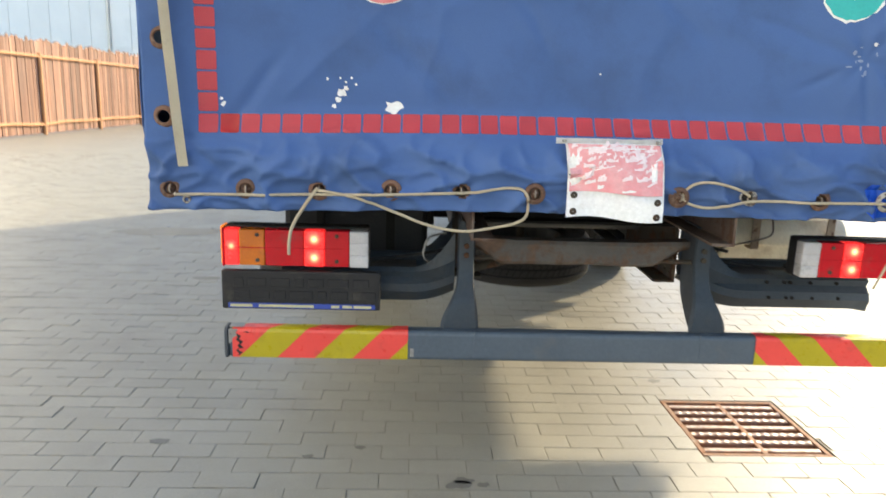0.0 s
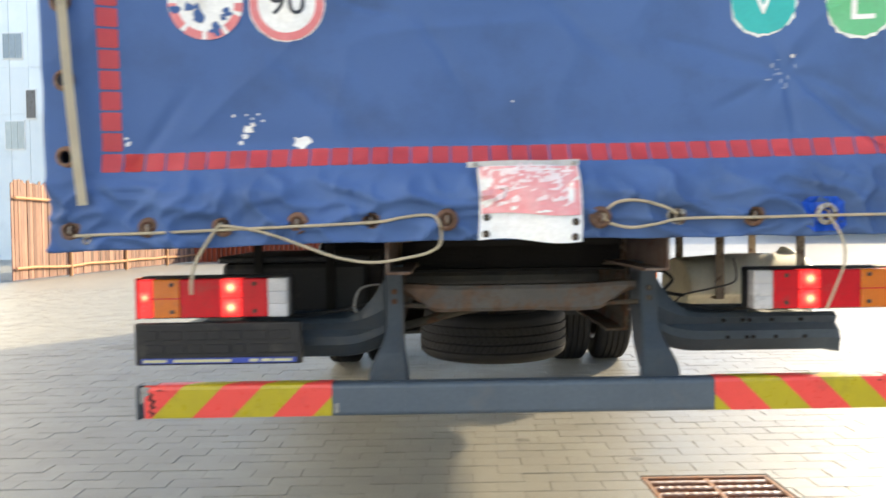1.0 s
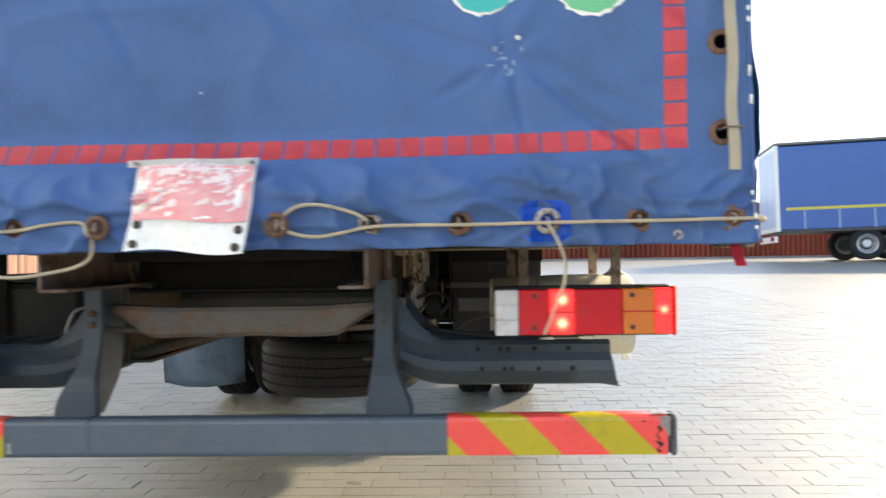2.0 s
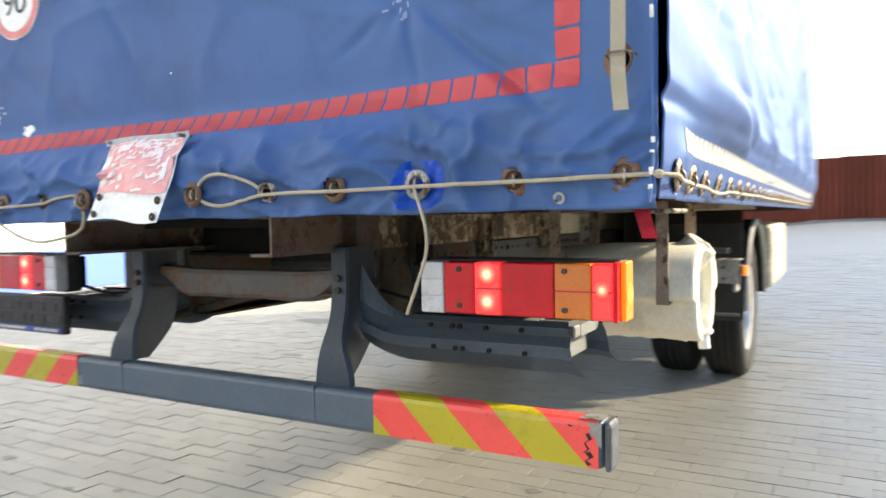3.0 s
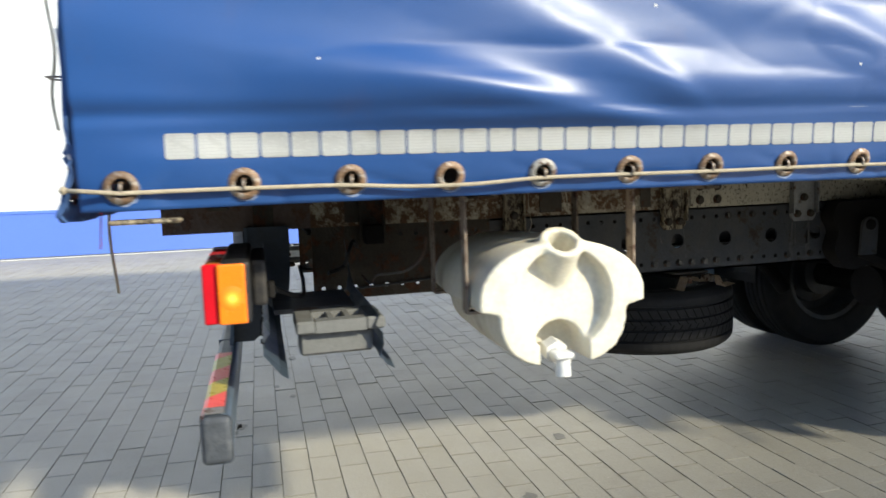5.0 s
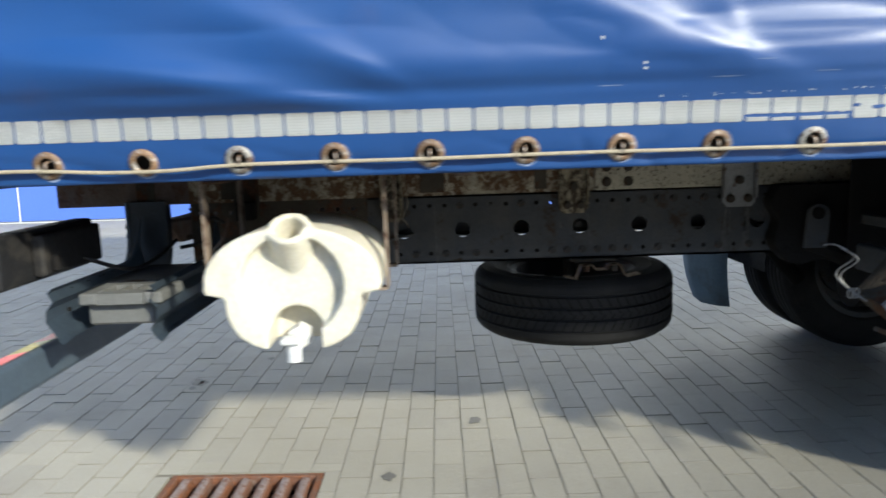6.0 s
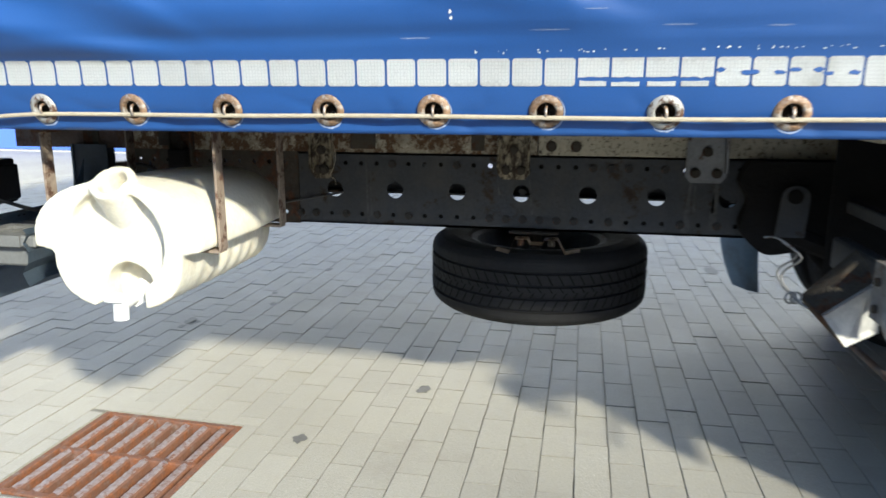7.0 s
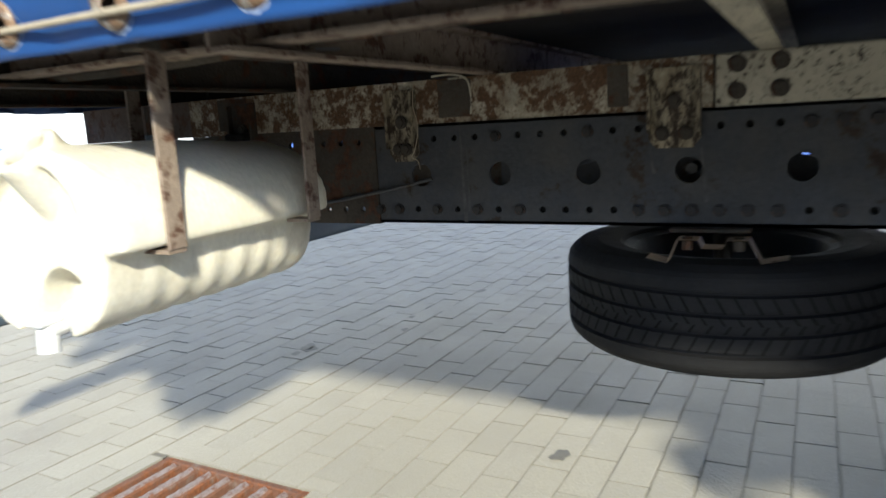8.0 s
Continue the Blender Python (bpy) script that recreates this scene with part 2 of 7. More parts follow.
m_plinth = mat("blue_plinth_panel", (0.12, 0.22, 0.72), (0.11, 0.205, 0.69), scale=1.0, rough=0.5, bump=0.05, vary=0.05)
m_board = mat("raw_fence_board", (0.30, 0.165, 0.112), (0.14, 0.070, 0.050), scale=4.0, rough=0.85, bump=0.5, grain=40, vary=0.40, stretch=(1, 1, 0.12), dirt=0.7, dirt_scale=6, dirt_col=(0.13, 0.10, 0.085))
m_stick = mat("peeled_stick", (0.50, 0.27, 0.13), (0.38, 0.2, 0.1), scale=6, rough=0.8, bump=0.4)
m_sheet = mat("pale_corrugated_sheet", (0.86, 0.89, 0.89), (0.78, 0.82, 0.83), scale=0.8, rough=0.55, bump=0.05, dirt=0.2, dirt_scale=0.7, dirt_col=(0.62, 0.66, 0.67), vary=0.06)
m_pane = mat("dusty_pane", (0.55, 0.58, 0.56), (0.44, 0.47, 0.45), scale=2, rough=0.25, bump=0.02, vary=0.25)
m_pane_dark = mat("brown_shaded_pane", (0.16, 0.13, 0.11), (0.11, 0.09, 0.08), scale=2, rough=0.3, bump=0.02)
m_pane_grey = mat("grey_pane", (0.34, 0.38, 0.40), (0.28, 0.32, 0.34), scale=2, rough=0.25, bump=0.02, vary=0.2)
m_shed = mat("brown_sheet_fence", (0.24, 0.095, 0.065), (0.19, 0.075, 0.055), scale=1.5, rough=0.6, bump=0.05, vary=0.12)
m_trailer = mat("blue_trailer_curtain", (0.05, 0.125, 0.40), (0.045, 0.11, 0.36), scale=1.5, rough=0.4, bump=0.05)
m_door_pale = mat("pale_blue_door", (0.55, 0.62, 0.80), (0.50, 0.57, 0.76), scale=1.5, rough=0.5, bump=0.03)
m_strap_pale = mat("pale_blue_strap", (0.30, 0.38, 0.62), rough=0.6, bump=0.05)
m_hanger = mat("tan_rusted_strap", (0.35, 0.285, 0.215), (0.22, 0.17, 0.128), scale=18, rough=0.7, bump=0.3, rust=0.35, rust_scale=26, rust_col=(0.12, 0.06, 0.035))
m_plate = mat("brown_channel_plate", (0.17, 0.125, 0.10), (0.11, 0.08, 0.062), scale=12, rough=0.75, bump=0.3, rust=0.35, rust_scale=20)
m_alu = mat("aluminium_frame", (0.60, 0.60, 0.58), rough=0.4, metal=0.6, bump=0.05)
m_yellow = mat("yellow_band", (0.7, 0.6, 0.08), rough=0.5, bump=0.03)
m_white = mat("white_film", (0.88, 0.88, 0.86), (0.82, 0.81, 0.78), scale=14, rough=0.5, bump=0.15, dirt=0.25, dirt_scale=14, dirt_col=(0.50, 0.47, 0.42))
m_vinyl = mat("white_vinyl", (0.92, 0.92, 0.90), (0.88, 0.87, 0.84), scale=14, rough=0.45, bump=0.12, dirt=0.12, dirt_scale=18, dirt_col=(0.55, 0.50, 0.44), sss=0.2)
m_sign_red = mat("faded_sign_red", (0.76, 0.20, 0.21), (0.80, 0.40, 0.40), scale=16, rough=0.5, bump=0.15, dirt=0.3, dirt_scale=20, dirt_col=(0.72, 0.55, 0.53))
m_worn = mat("rubbed_print", (0.90, 0.79, 0.78), (0.84, 0.66, 0.65), scale=30, rough=0.5, bump=0.12)
m_rim_red = mat("sticker_rim_red", (0.68, 0.13, 0.14), (0.72, 0.26, 0.26), scale=16, rough=0.5, bump=0.15, dirt=0.2, dirt_scale=20, dirt_col=(0.72, 0.55, 0.53))
m_teal = mat("teal_sticker", (0.02, 0.40, 0.38), (0.03, 0.44, 0.42), scale=12, rough=0.4, bump=0.1)
m_green = mat("green_sticker", (0.10, 0.46, 0.20), (0.16, 0.5, 0.25), scale=12, rough=0.4, bump=0.1)
m_ink = mat("black_ink", (0.03, 0.035, 0.05), rough=0.6, bump=0.05)
m_strip_blue = mat("blue_advert_strip", (0.03, 0.07, 0.40), rough=0.45, bump=0.05)
m_strip_text = mat("yellow_white_lettering", (0.62, 0.60, 0.35), rough=0.5, bump=0.05)
m_redweb = mat("red_webbing", (0.55, 0.03, 0.06), rough=0.8, bump=0.4, grain=500)
m_flap = mat("blue_grey_mudflap", (0.22, 0.31, 0.42), (0.18, 0.26, 0.36), scale=8, rough=0.6, bump=0.1, dirt=0.3, dirt_scale=6)
m_bark = mat("grey_bark", (0.22, 0.2, 0.18), rough=0.9, bump=0.3)
m_mottled = mat("mottled_rusty_cream", (0.60, 0.53, 0.37), (0.24, 0.19, 0.11), scale=30, rough=0.75, bump=0.5, rust=0.52, rust_scale=46, rust_col=(0.060, 0.040, 0.024), dirt=0.6, dirt_scale=9, dirt_col=(0.05, 0.04, 0.03), stretch=(1, 1, 0.6))
m_streak = mat("pale_drip_streak", (0.14, 0.14, 0.132), (0.060, 0.061, 0.060), scale=40, rough=0.7, bump=0.1)
m_strip = mat("bent_strip_steel", (0.56, 0.48, 0.37), (0.36, 0.29, 0.21), scale=20, rough=0.6, bump=0.3, rust=0.22, rust_scale=30)
m_bolt = mat("dull_bolt_steel", (0.045, 0.043, 0.041), (0.032, 0.030, 0.028), scale=30, rough=0.5, metal=0.3, bump=0.2, rust=0.3, rust_scale=60)
m_damp = mat("damp_paving", (0.20, 0.192, 0.17), (0.25, 0.24, 0.21), scale=5, rough=0.75, bump=0.2)
m_chrome = mat("silver_wheel", (0.60, 0.60, 0.60), rough=0.4, metal=0.7, bump=0.05, dirt=0.3, dirt_scale=8)

# ---- mesh tools ----
def mesh_of(name, bm, material, smooth=False):
    me = bpy.data.meshes.new(name)
    bmesh.ops.recalc_face_normals(bm, faces=bm.faces)
    bm.to_mesh(me)
    bm.free()
    me.materials.append(material)
    if smooth:
        me.polygons.foreach_set("use_smooth", [True] * len(me.polygons))
    return me

def part(name, bm, material, parent, label="", smooth=False):
    ob = new(name, mesh_of(name, bm, material, smooth))
    ob.parent = parent
    return tagged(ob, label)

def again(ob, m, parent=None):
    """Another object on the same mesh, at the local pose m."""
    o = new(ob.name.split(".")[0], ob.data)
    o.parent = parent or ob.parent
    o.matrix_basis = m
    return o

def thing(name, label, category, group="", kind="", at=None):
    ob = new(name)
    ob.empty_display_size = 0.1
    if at is not None:
        ob.matrix_basis = at
    return tagged(ob, label, category, group, kind)

def box(bm, x0, x1, y0, y1, z0, z1, bevel=0.0, seg=1):
    r = bmesh.ops.create_cube(bm, size=1.0)
    for v in r["verts"]:
        v.co = Vector(((x0 + x1) / 2 + v.co.x * (x1 - x0), (y0 + y1) / 2 + v.co.y * (y1 - y0), (z0 + z1) / 2 + v.co.z * (z1 - z0)))
    if bevel:
        es = list({e for v in r["verts"] for e in v.link_edges})
        bmesh.ops.bevel(bm, geom=es, offset=bevel, segments=seg, profile=0.5, affect="EDGES")
    return bm

def cbox(*a, **k):
    return box(bmesh.new(), *a, **k)

def cyl(bm, a, b, r, seg=16, r2=None, caps=True):
    a, b = Vector(a), Vector(b)
    d = b - a
    q = d.to_track_quat("Z", "Y").to_matrix().to_4x4()
    bmesh.ops.create_cone(bm, cap_ends=caps, segments=seg, radius1=r, radius2=r if r2 is None else r2, depth=d.length, matrix=Matrix.Translation((a + b) / 2) @ q)
    return bm

def smooth_path(pts, n=6):
    pts = [Vector(p) for p in pts]
    out = []
    for i in range(len(pts) - 1):
        p0, p1, p2, p3 = pts[max(i - 1, 0)], pts[i], pts[i + 1], pts[min(i + 2, len(pts) - 1)]
        for k in range(n):
            t = k / n
            out.append(0.5 * (2 * p1 + (p2 - p0) * t + (2 * p0 - 5 * p1 + 4 * p2 - p3) * t * t + (3 * p1 - p0 - 3 * p2 + p3) * t ** 3))
    return out + [pts[-1]]

def tube(bm, pts, r, seg=8, n=6):
    pts = smooth_path(pts, n) if n > 1 else [Vector(p) for p in pts]
    rings = []
    for i, p in enumerate(pts):
        d = (pts[min(i + 1, len(pts) - 1)] - pts[max(i - 1, 0)]).normalized()
        s = d.orthogonal().normalized() if not rings else (side - d * side.dot(d)).normalized()
        side = s
        u = d.cross(s)
        rings.append([bm.verts.new(p + r * (math.cos(2 * math.pi * k / seg) * s + math.sin(2 * math.pi * k / seg) * u)) for k in range(seg)])
    for a, b in zip(rings, rings[1:]):
        for k in range(seg):
            bm.faces.new((a[k], a[(k + 1) % seg], b[(k + 1) % seg], b[k]))
    bm.faces.new(rings[0][::-1])
    bm.faces.new(rings[-1])
    return bm

def prism(bm, pts, shift):
    """The polygon pts, made solid along the vector shift."""
    shift = Vector(shift)
    a = [bm.verts.new(Vector(p)) for p in pts]
    b = [bm.verts.new(Vector(p) + shift) for p in pts]
    bm.faces.new(a)
    bm.faces.new(b[::-1])
    for i in range(len(pts)):
        j = (i + 1) % len(pts)
        bm.faces.new((a[i], b[i], b[j], a[j]))
    return bm

def lathe(bm, profile, seg=32, m=None):
    """profile of (radius, height) turned round z; m: pose of the result."""
    m = m or Matrix()
    rings = []
    for r, h in profile:
        rings.append([bm.verts.new(m @ Vector((r * math.cos(2 * math.pi * k / seg), r * math.sin(2 * math.pi * k / seg), h))) for k in range(seg)])
    for a, b in zip(rings, rings[1:]):
        for k in range(seg):
            bm.faces.new((a[k], a[(k + 1) % seg], b[(k + 1) % seg], b[k]))
    return bm

def step(a, b, x):
    t = min(max((x - a) / (b - a), 0.0), 1.0)
    return t * t * (3 - 2 * t)

def nz(x, y=0.0, z=0.0):
    return noise.noise(Vector((x, y, z)))

def ground_z(x, y):
    rise = max(0.0, y - 1.0)
    soft = rise * rise / (rise + 1.8)
    return (0.001 + 0.046 * step(-8, 2, x)) * min(soft, 40.0)

# ---- ground, walls and distance ----
def build_ground():
    xs = sorted(set([-400, -150, -60, -30, -20] + [i * 1.0 for i in range(-14, 15)] + [0.57, 1.08, 18, 24, 32, 45, 60, 150, 400]))
    ys = sorted(set([-400, -150, -60, -30, -20, -12, -8] + [i * 1.0 for i in range(-6, 31)] + [0.7 + 0.2 * k for k in range(17)] + [0.39, 0.89, 34, 38, 42, 46, 60, 150, 400]))
    bm = bmesh.new()
    g = [[bm.verts.new((x, y, ground_z(x, y) - 0.0036)) for x in xs] for y in ys]
    for j in range(len(ys) - 1):
        for i in range(len(xs) - 1):
            if xs[i] >= 0.569 and xs[i + 1] <= 1.081 and ys[j] >= 0.389 and ys[j + 1] <= 0.891:
                continue
            bm.faces.new((g[j][i], g[j][i + 1], g[j + 1][i + 1], g[j + 1][i]))
    m = bpy.data.materials.new("yard_paving_far")
    m.use_nodes = True
    t = m.node_tree
    p = t.nodes["Principled BSDF"]
    pos = t.nodes.new("ShaderNodeNewGeometry").outputs["Position"]
    br = t.nodes.new("ShaderNodeTexBrick")
    br.inputs["Scale"].default_value = 1.0
    br.inputs["Brick Width"].default_value, br.inputs["Row Height"].default_value = 0.2, 0.1
    br.inputs["Mortar Size"].default_value = 0.003
    br.inputs["Color1"].default_value, br.inputs["Color2"].default_value = (0.30, 0.287, 0.24, 1), (0.26, 0.248, 0.211, 1)
    br.inputs["Mortar"].default_value = (0.09, 0.083, 0.066, 1)
    t.links.new(pos, br.inputs["Vector"])
    nn = t.nodes.new("ShaderNodeTexNoise")
    nn.inputs["Scale"].default_value = 0.8
    nn.inputs["Detail"].default_value = 6
    t.links.new(pos, nn.inputs["Vector"])
    mx = t.nodes.new("ShaderNodeMix")
    mx.data_type, mx.blend_type = "RGBA", "MULTIPLY"
    mx.inputs[0].default_value = 0.35
    t.links.new(br.outputs["Color"], mx.inputs[6])
    t.links.new(nn.outputs["Fac"], mx.inputs[7])
    t.links.new(mx.outputs[2], p.inputs["Base Color"])
    p.inputs["Roughness"].default_value = 0.47
    p.inputs["Specular IOR Level"].default_value = 0.75
    p.inputs["Diffuse Roughness"].default_value = 0.7
    me = mesh_of("ground", bm, m)
    me.materials.append(m_joint)
    for f in me.polygons:
        if -10.1 < f.center.x < 5.05 and -4.1 < f.center.y < 12.1:
            f.material_index = 1
    ob = new("ground", me)
    return tagged(ob, "grey-beige concrete block paving of a sunny yard", "ground", kind="structure")

ground = build_ground()

def build_white_building():
    b = thing("white_building", "long white rendered hall with a blue plinth", "building", kind="structure")
    # the wall's foot runs from south to north, slightly away from the truck
    def at(s):
        return -8.4 - 0.155 * s
    # TOP lies out of view, raised so the white wall bounces more light.
    a, c, TOP = -22.0, 15.0, 14.0
    n = Vector((1, 0.155, 0)).normalized()
    def slab(s0, s1, z0, z1, out, thick):
        p0, p1 = Vector((at(s0), s0, 0)), Vector((at(s1), s1, 0))
        q = [p0 + n * out, p1 + n * out, p1 + n * (out - thick), p0 + n * (out - thick)]
        return prism(bmesh.new(), [v + Vector((0, 0, z0)) for v in q], (0, 0, z1 - z0))
    part("wall", slab(a, c, 0.66, TOP, 0.0, 0.4), m_wall, b)
    part("plinth_wall", slab(a, c, -0.1, 0.66, -0.03, 0.37), m_wall, b)
    s = a
    while s < c - 0.1:
        e = min(-16.88 if s < -17 else s + 12.0, c)
        part("plinth_panel", slab(s + 0.02, e - 0.02, 0.03, 0.62, 0.0, 0.03), m_plinth, b)
        s = e
    part("drip_edge", slab(a, c, 0.62, 0.66, 0.012, 0.05), m_plinth, b)
    part("roof", prism(bmesh.new(), [Vector((at(a), a, TOP)) + n * 0.2, Vector((at(c), c, TOP)) + n * 0.2, Vector((at(c) - 14, c, TOP)), Vector((at(a) - 14, a, TOP))], (0, 0, 0.25)), m_wall, b)
    part("end_wall", prism(bmesh.new(), [Vector((at(c), c, -0.1)), Vector((at(c) - 14, c, -0.1)), Vector((at(c) - 14, c - 0.3, -0.1)), Vector((at(c), c - 0.3, -0.1))], (0, 0, TOP + 0.1)), m_wall, b)

build_white_building()

def build_wood_fence():
    f = thing("wooden_fence", "tall fence of raw orange-brown slab boards", "fence", kind="structure")
    rnd = random.Random(4)
    y, x = 15.05, -10.45
    while y < 33:
        w = rnd.uniform(0.09, 0.17)
        z0 = ground_z(x, y)
        h = 2.42 + rnd.uniform(-0.05, 0.06)
        t = rnd.uniform(0.018, 0.03)
        o = rnd.uniform(-0.008, 0.012)
        bm = bmesh.new()
        prism(bm, [(x + o, y + 0.004, z0 + 0.03), (x + o, y + w - 0.004, z0 + 0.03), (x + o, y + w - 0.004 + rnd.uniform(-0.01, 0.006), z0 + h), (x + o, y + w * 0.5, z0 + h + rnd.uniform(0, 0.03)), (x + o, y + 0.004, z0 + h - rnd.uniform(0, 0.03))], (-t, 0, 0))
        part("board", bm, m_board, f)
        y += w
    for h, wob in ((2.02, 0.01), (0.30, 0.05)):
        pts = [(x + 0.055, yy, ground_z(x, yy) + h + wob * nz(yy * 0.9, h)) for yy in [15.1 + 0.9 * k for k in range(20)]]
        part("rail", tube(bmesh.new(), pts, 0.035, 8, 3), m_stick, f, "peeled round pole")
    for k in range(5):
        yy = 17.6 + 3.4 * k
        part("post", cyl(bmesh.new(), (x + 0.06, yy, ground_z(x, yy) - 0.05), (x + 0.06, yy, ground_z(x, yy) + 2.1), 0.05, 10), m_stick, f, "round wooden post")

build_wood_fence()

def build_sheet_building():
    b = thing("corrugated_building", "pale grey hall clad in corrugated sheet with a ribbon window", "building", kind="structure")
    y, x0, x1 = 36.0, -31.0, -6.0
    n = 0
    x = x0
    rnd = random.Random(8)
    while x < x1:
        for z0, z1 in ((0.0, 3.3), (3.32, 6.05), (7.74, 10.2), (10.22, 14.0)):
            part("cladding_sheet", cbox(x + 0.01, x + 0.99, y - 0.03 - rnd.uniform(0, 0.02), y, z0, z1), m_sheet, b)
        if not -21.4 < x + 0.5 < -16.4:
            part("cladding_sheet", cbox(x + 0.01, x + 0.99, y - 0.03, y, 6.07, 7.72), m_sheet, b)
        x += 1.0
    part("wall", cbox(x0, x1, y + 0.005, y + 0.3, -0.5, 14.0), m_sheet, b)
    wdw = part("window", cbox(-21.3, -16.5, y - 0.06, y - 0.005, 6.04, 7.75), m_white, b)
    for k in range(7):
        part("pane", cbox(-21.2 + 0.67 * k, -20.62 + 0.67 * k, y - 0.08, y - 0.062, 6.12, 7.66), m_pane, wdw)
    def window(x0, x1, z0, z1, n, mt):
        w = part("window", cbox(x0, x1, y - 0.09, y - 0.005, z0, z1), m_white, b)
        p = (x1 - x0 - 0.06) / n
        for k in range(n):
            part("pane", cbox(x0 + 0.04 + p * k, x0 + 0.02 + p * (k + 1), y - 0.11, y - 0.092, z0 + 0.07, z1 - 0.07), mt, w)
    window(-22.16, -21.60, 7.45, 9.06, 1, m_pane_dark)
    window(-23.32, -22.25, 10.62, 12.05, 3, m_pane_grey)
    window(-23.30, -22.24, 5.85, 7.42, 3, m_pane)
    part("vent", cyl(bmesh.new(), (-19.5, y - 0.12, 8.66), (-19.5, y, 8.66), 0.2, 16), m_dark, b, "round dark vent")
    part("downpipe", cyl(bmesh.new(), (-16.1, y - 0.12, 0), (-16.1, y - 0.12, 6.2), 0.07, 10), m_alu, b)
    part("lamp_arm", tube(bmesh.new(), [(-16.2, y - 0.1, 6.2), (-16.4, y - 0.5, 6.5), (-16.8, y - 0.9, 6.55)], 0.06, 8), m_alu, b)

build_sheet_building()

def build_brown_fence():
    f = thing("sheet_metal_fence", "brown trapezoid sheet metal fence", "fence", kind="structure")
    y = 27.5
    proto = None
    bm = bmesh.new()
    pts = []
    for k in range(5):
        o = k * 0.2
        pts += [(o, 0), (o + 0.10, 0), (o + 0.125, -0.035), (o + 0.175, -0.035)]
    pts.append((1.0, 0))
    top = [bm.verts.new((a, b, 2.2)) for a, b in pts]
    low = [bm.verts.new((a, b, 0.0)) for a, b in pts]
    for i in range(len(pts) - 1):
        bm.faces.new((low[i], low[i + 1], top[i + 1], top[i]))
    bmesh.ops.solidify(bm, geom=bm.faces[:], thickness=0.004)
    x = -10.5
    while x < 46:
        m = pose(x, y, ground_z(x + 0.5, y) - 0.02)
        if proto is None:
            proto = part("sheet", bm, m_shed, f)
            proto.matrix_basis = m
        else:
            again(proto, m)
        x += 1.0

build_brown_fence()

def build_sky_block_wall():
    """An unseen wall added on the truck's open side to hold back low sky light."""
    tagged(part("wall_east", cbox(10.5, 10.74, -22.0, 9.0, -0.3, 3.4, bevel=0.01), m_render, None), "unseen plain wall added to block low sky light", "wall", kind="structure")

build_sky_block_wall()

# ---- the truck: its frame rises slightly towards the front ----
LIFT = pose(0, 0, 0, 1.03)
HUNG = LIFT @ pose(0, 0.018, 0.002)
truck = thing("truck", "flatbed lorry chassis with grey-blue rear crossbar and lit tail lamps", "truck", at=LIFT)

def holed_plate(bm, x, thick, y0, y1, rows, z0, z1):
    """An upright plate at x with rows of round holes: (height, radius, first y, pitch)."""
    cuts = sorted({z0, z1} | {round(h + s * (r + 0.006), 4) for h, r, *_ in rows for s in (-1, 1)})
    for lo, hi in zip(cuts, cuts[1:]):
        row = next((q for q in rows if lo < q[0] < hi), None)
        if row is None:
            box(bm, x - thick, x, y0, y1, lo, hi)
            continue
        h, r, first, pitch = row
        k0 = math.ceil((y0 - first) / pitch + 0.5)
        y = first + (k0 - 0.5) * pitch
        if y > y0:
            box(bm, x - thick, x, y0, y, lo, hi)
        while y + pitch <= y1 + 1e-6:
            c = y + pitch / 2
            seg = 16 if r > 0.015 else 8
            for xx in (x, x - thick):
                ring, rim = [], []
                for k in range(seg):
                    a = 2 * math.pi * (k + 0.5) / seg
                    ca, sa = math.cos(a), math.sin(a)
                    s = min((pitch / 2) / abs(ca) if abs(ca) > 1e-6 else 9, ((hi - lo) / 2) / abs(sa) if abs(sa) > 1e-6 else 9)
                    ring.append(bm.verts.new((xx, c + r * ca, h + r * sa)))
                    rim.append(bm.verts.new((xx, c + s * ca, (lo + hi) / 2 + s * sa)))
                corners = [bm.verts.new((xx, c + sy * pitch / 2, (lo + hi) / 2 + sz * (hi - lo) / 2)) for sy, sz in ((1, 1), (-1, 1), (-1, -1), (1, -1))]
                for k in range(seg):
                    j = (k + 1) % seg
                    bm.faces.new((ring[k], ring[j], rim[j], rim[k]))
                    p, q = rim[k].co, rim[j].co
                    for cv in corners:
                        if abs(p.y - q.y) > 1e-5 and abs(p.z - q.z) > 1e-5 and min(p.y, q.y) - 1e-5 <= cv.co.y <= max(p.y, q.y) + 1e-5 and min(p.z, q.z) - 1e-5 <= cv.co.z <= max(p.z, q.z) + 1e-5:
                            bm.faces.new((rim[k], rim[j], cv))
                if xx == x:
                    outer = ring
                else:
                    for k in range(seg):
                        j = (k + 1) % seg
                        bm.faces.new((outer[k], outer[j], ring[j], ring[k]))
            y += pitch
        if y < y1:
            box(bm, x - thick, x, y, y1, lo, hi)
    return bm

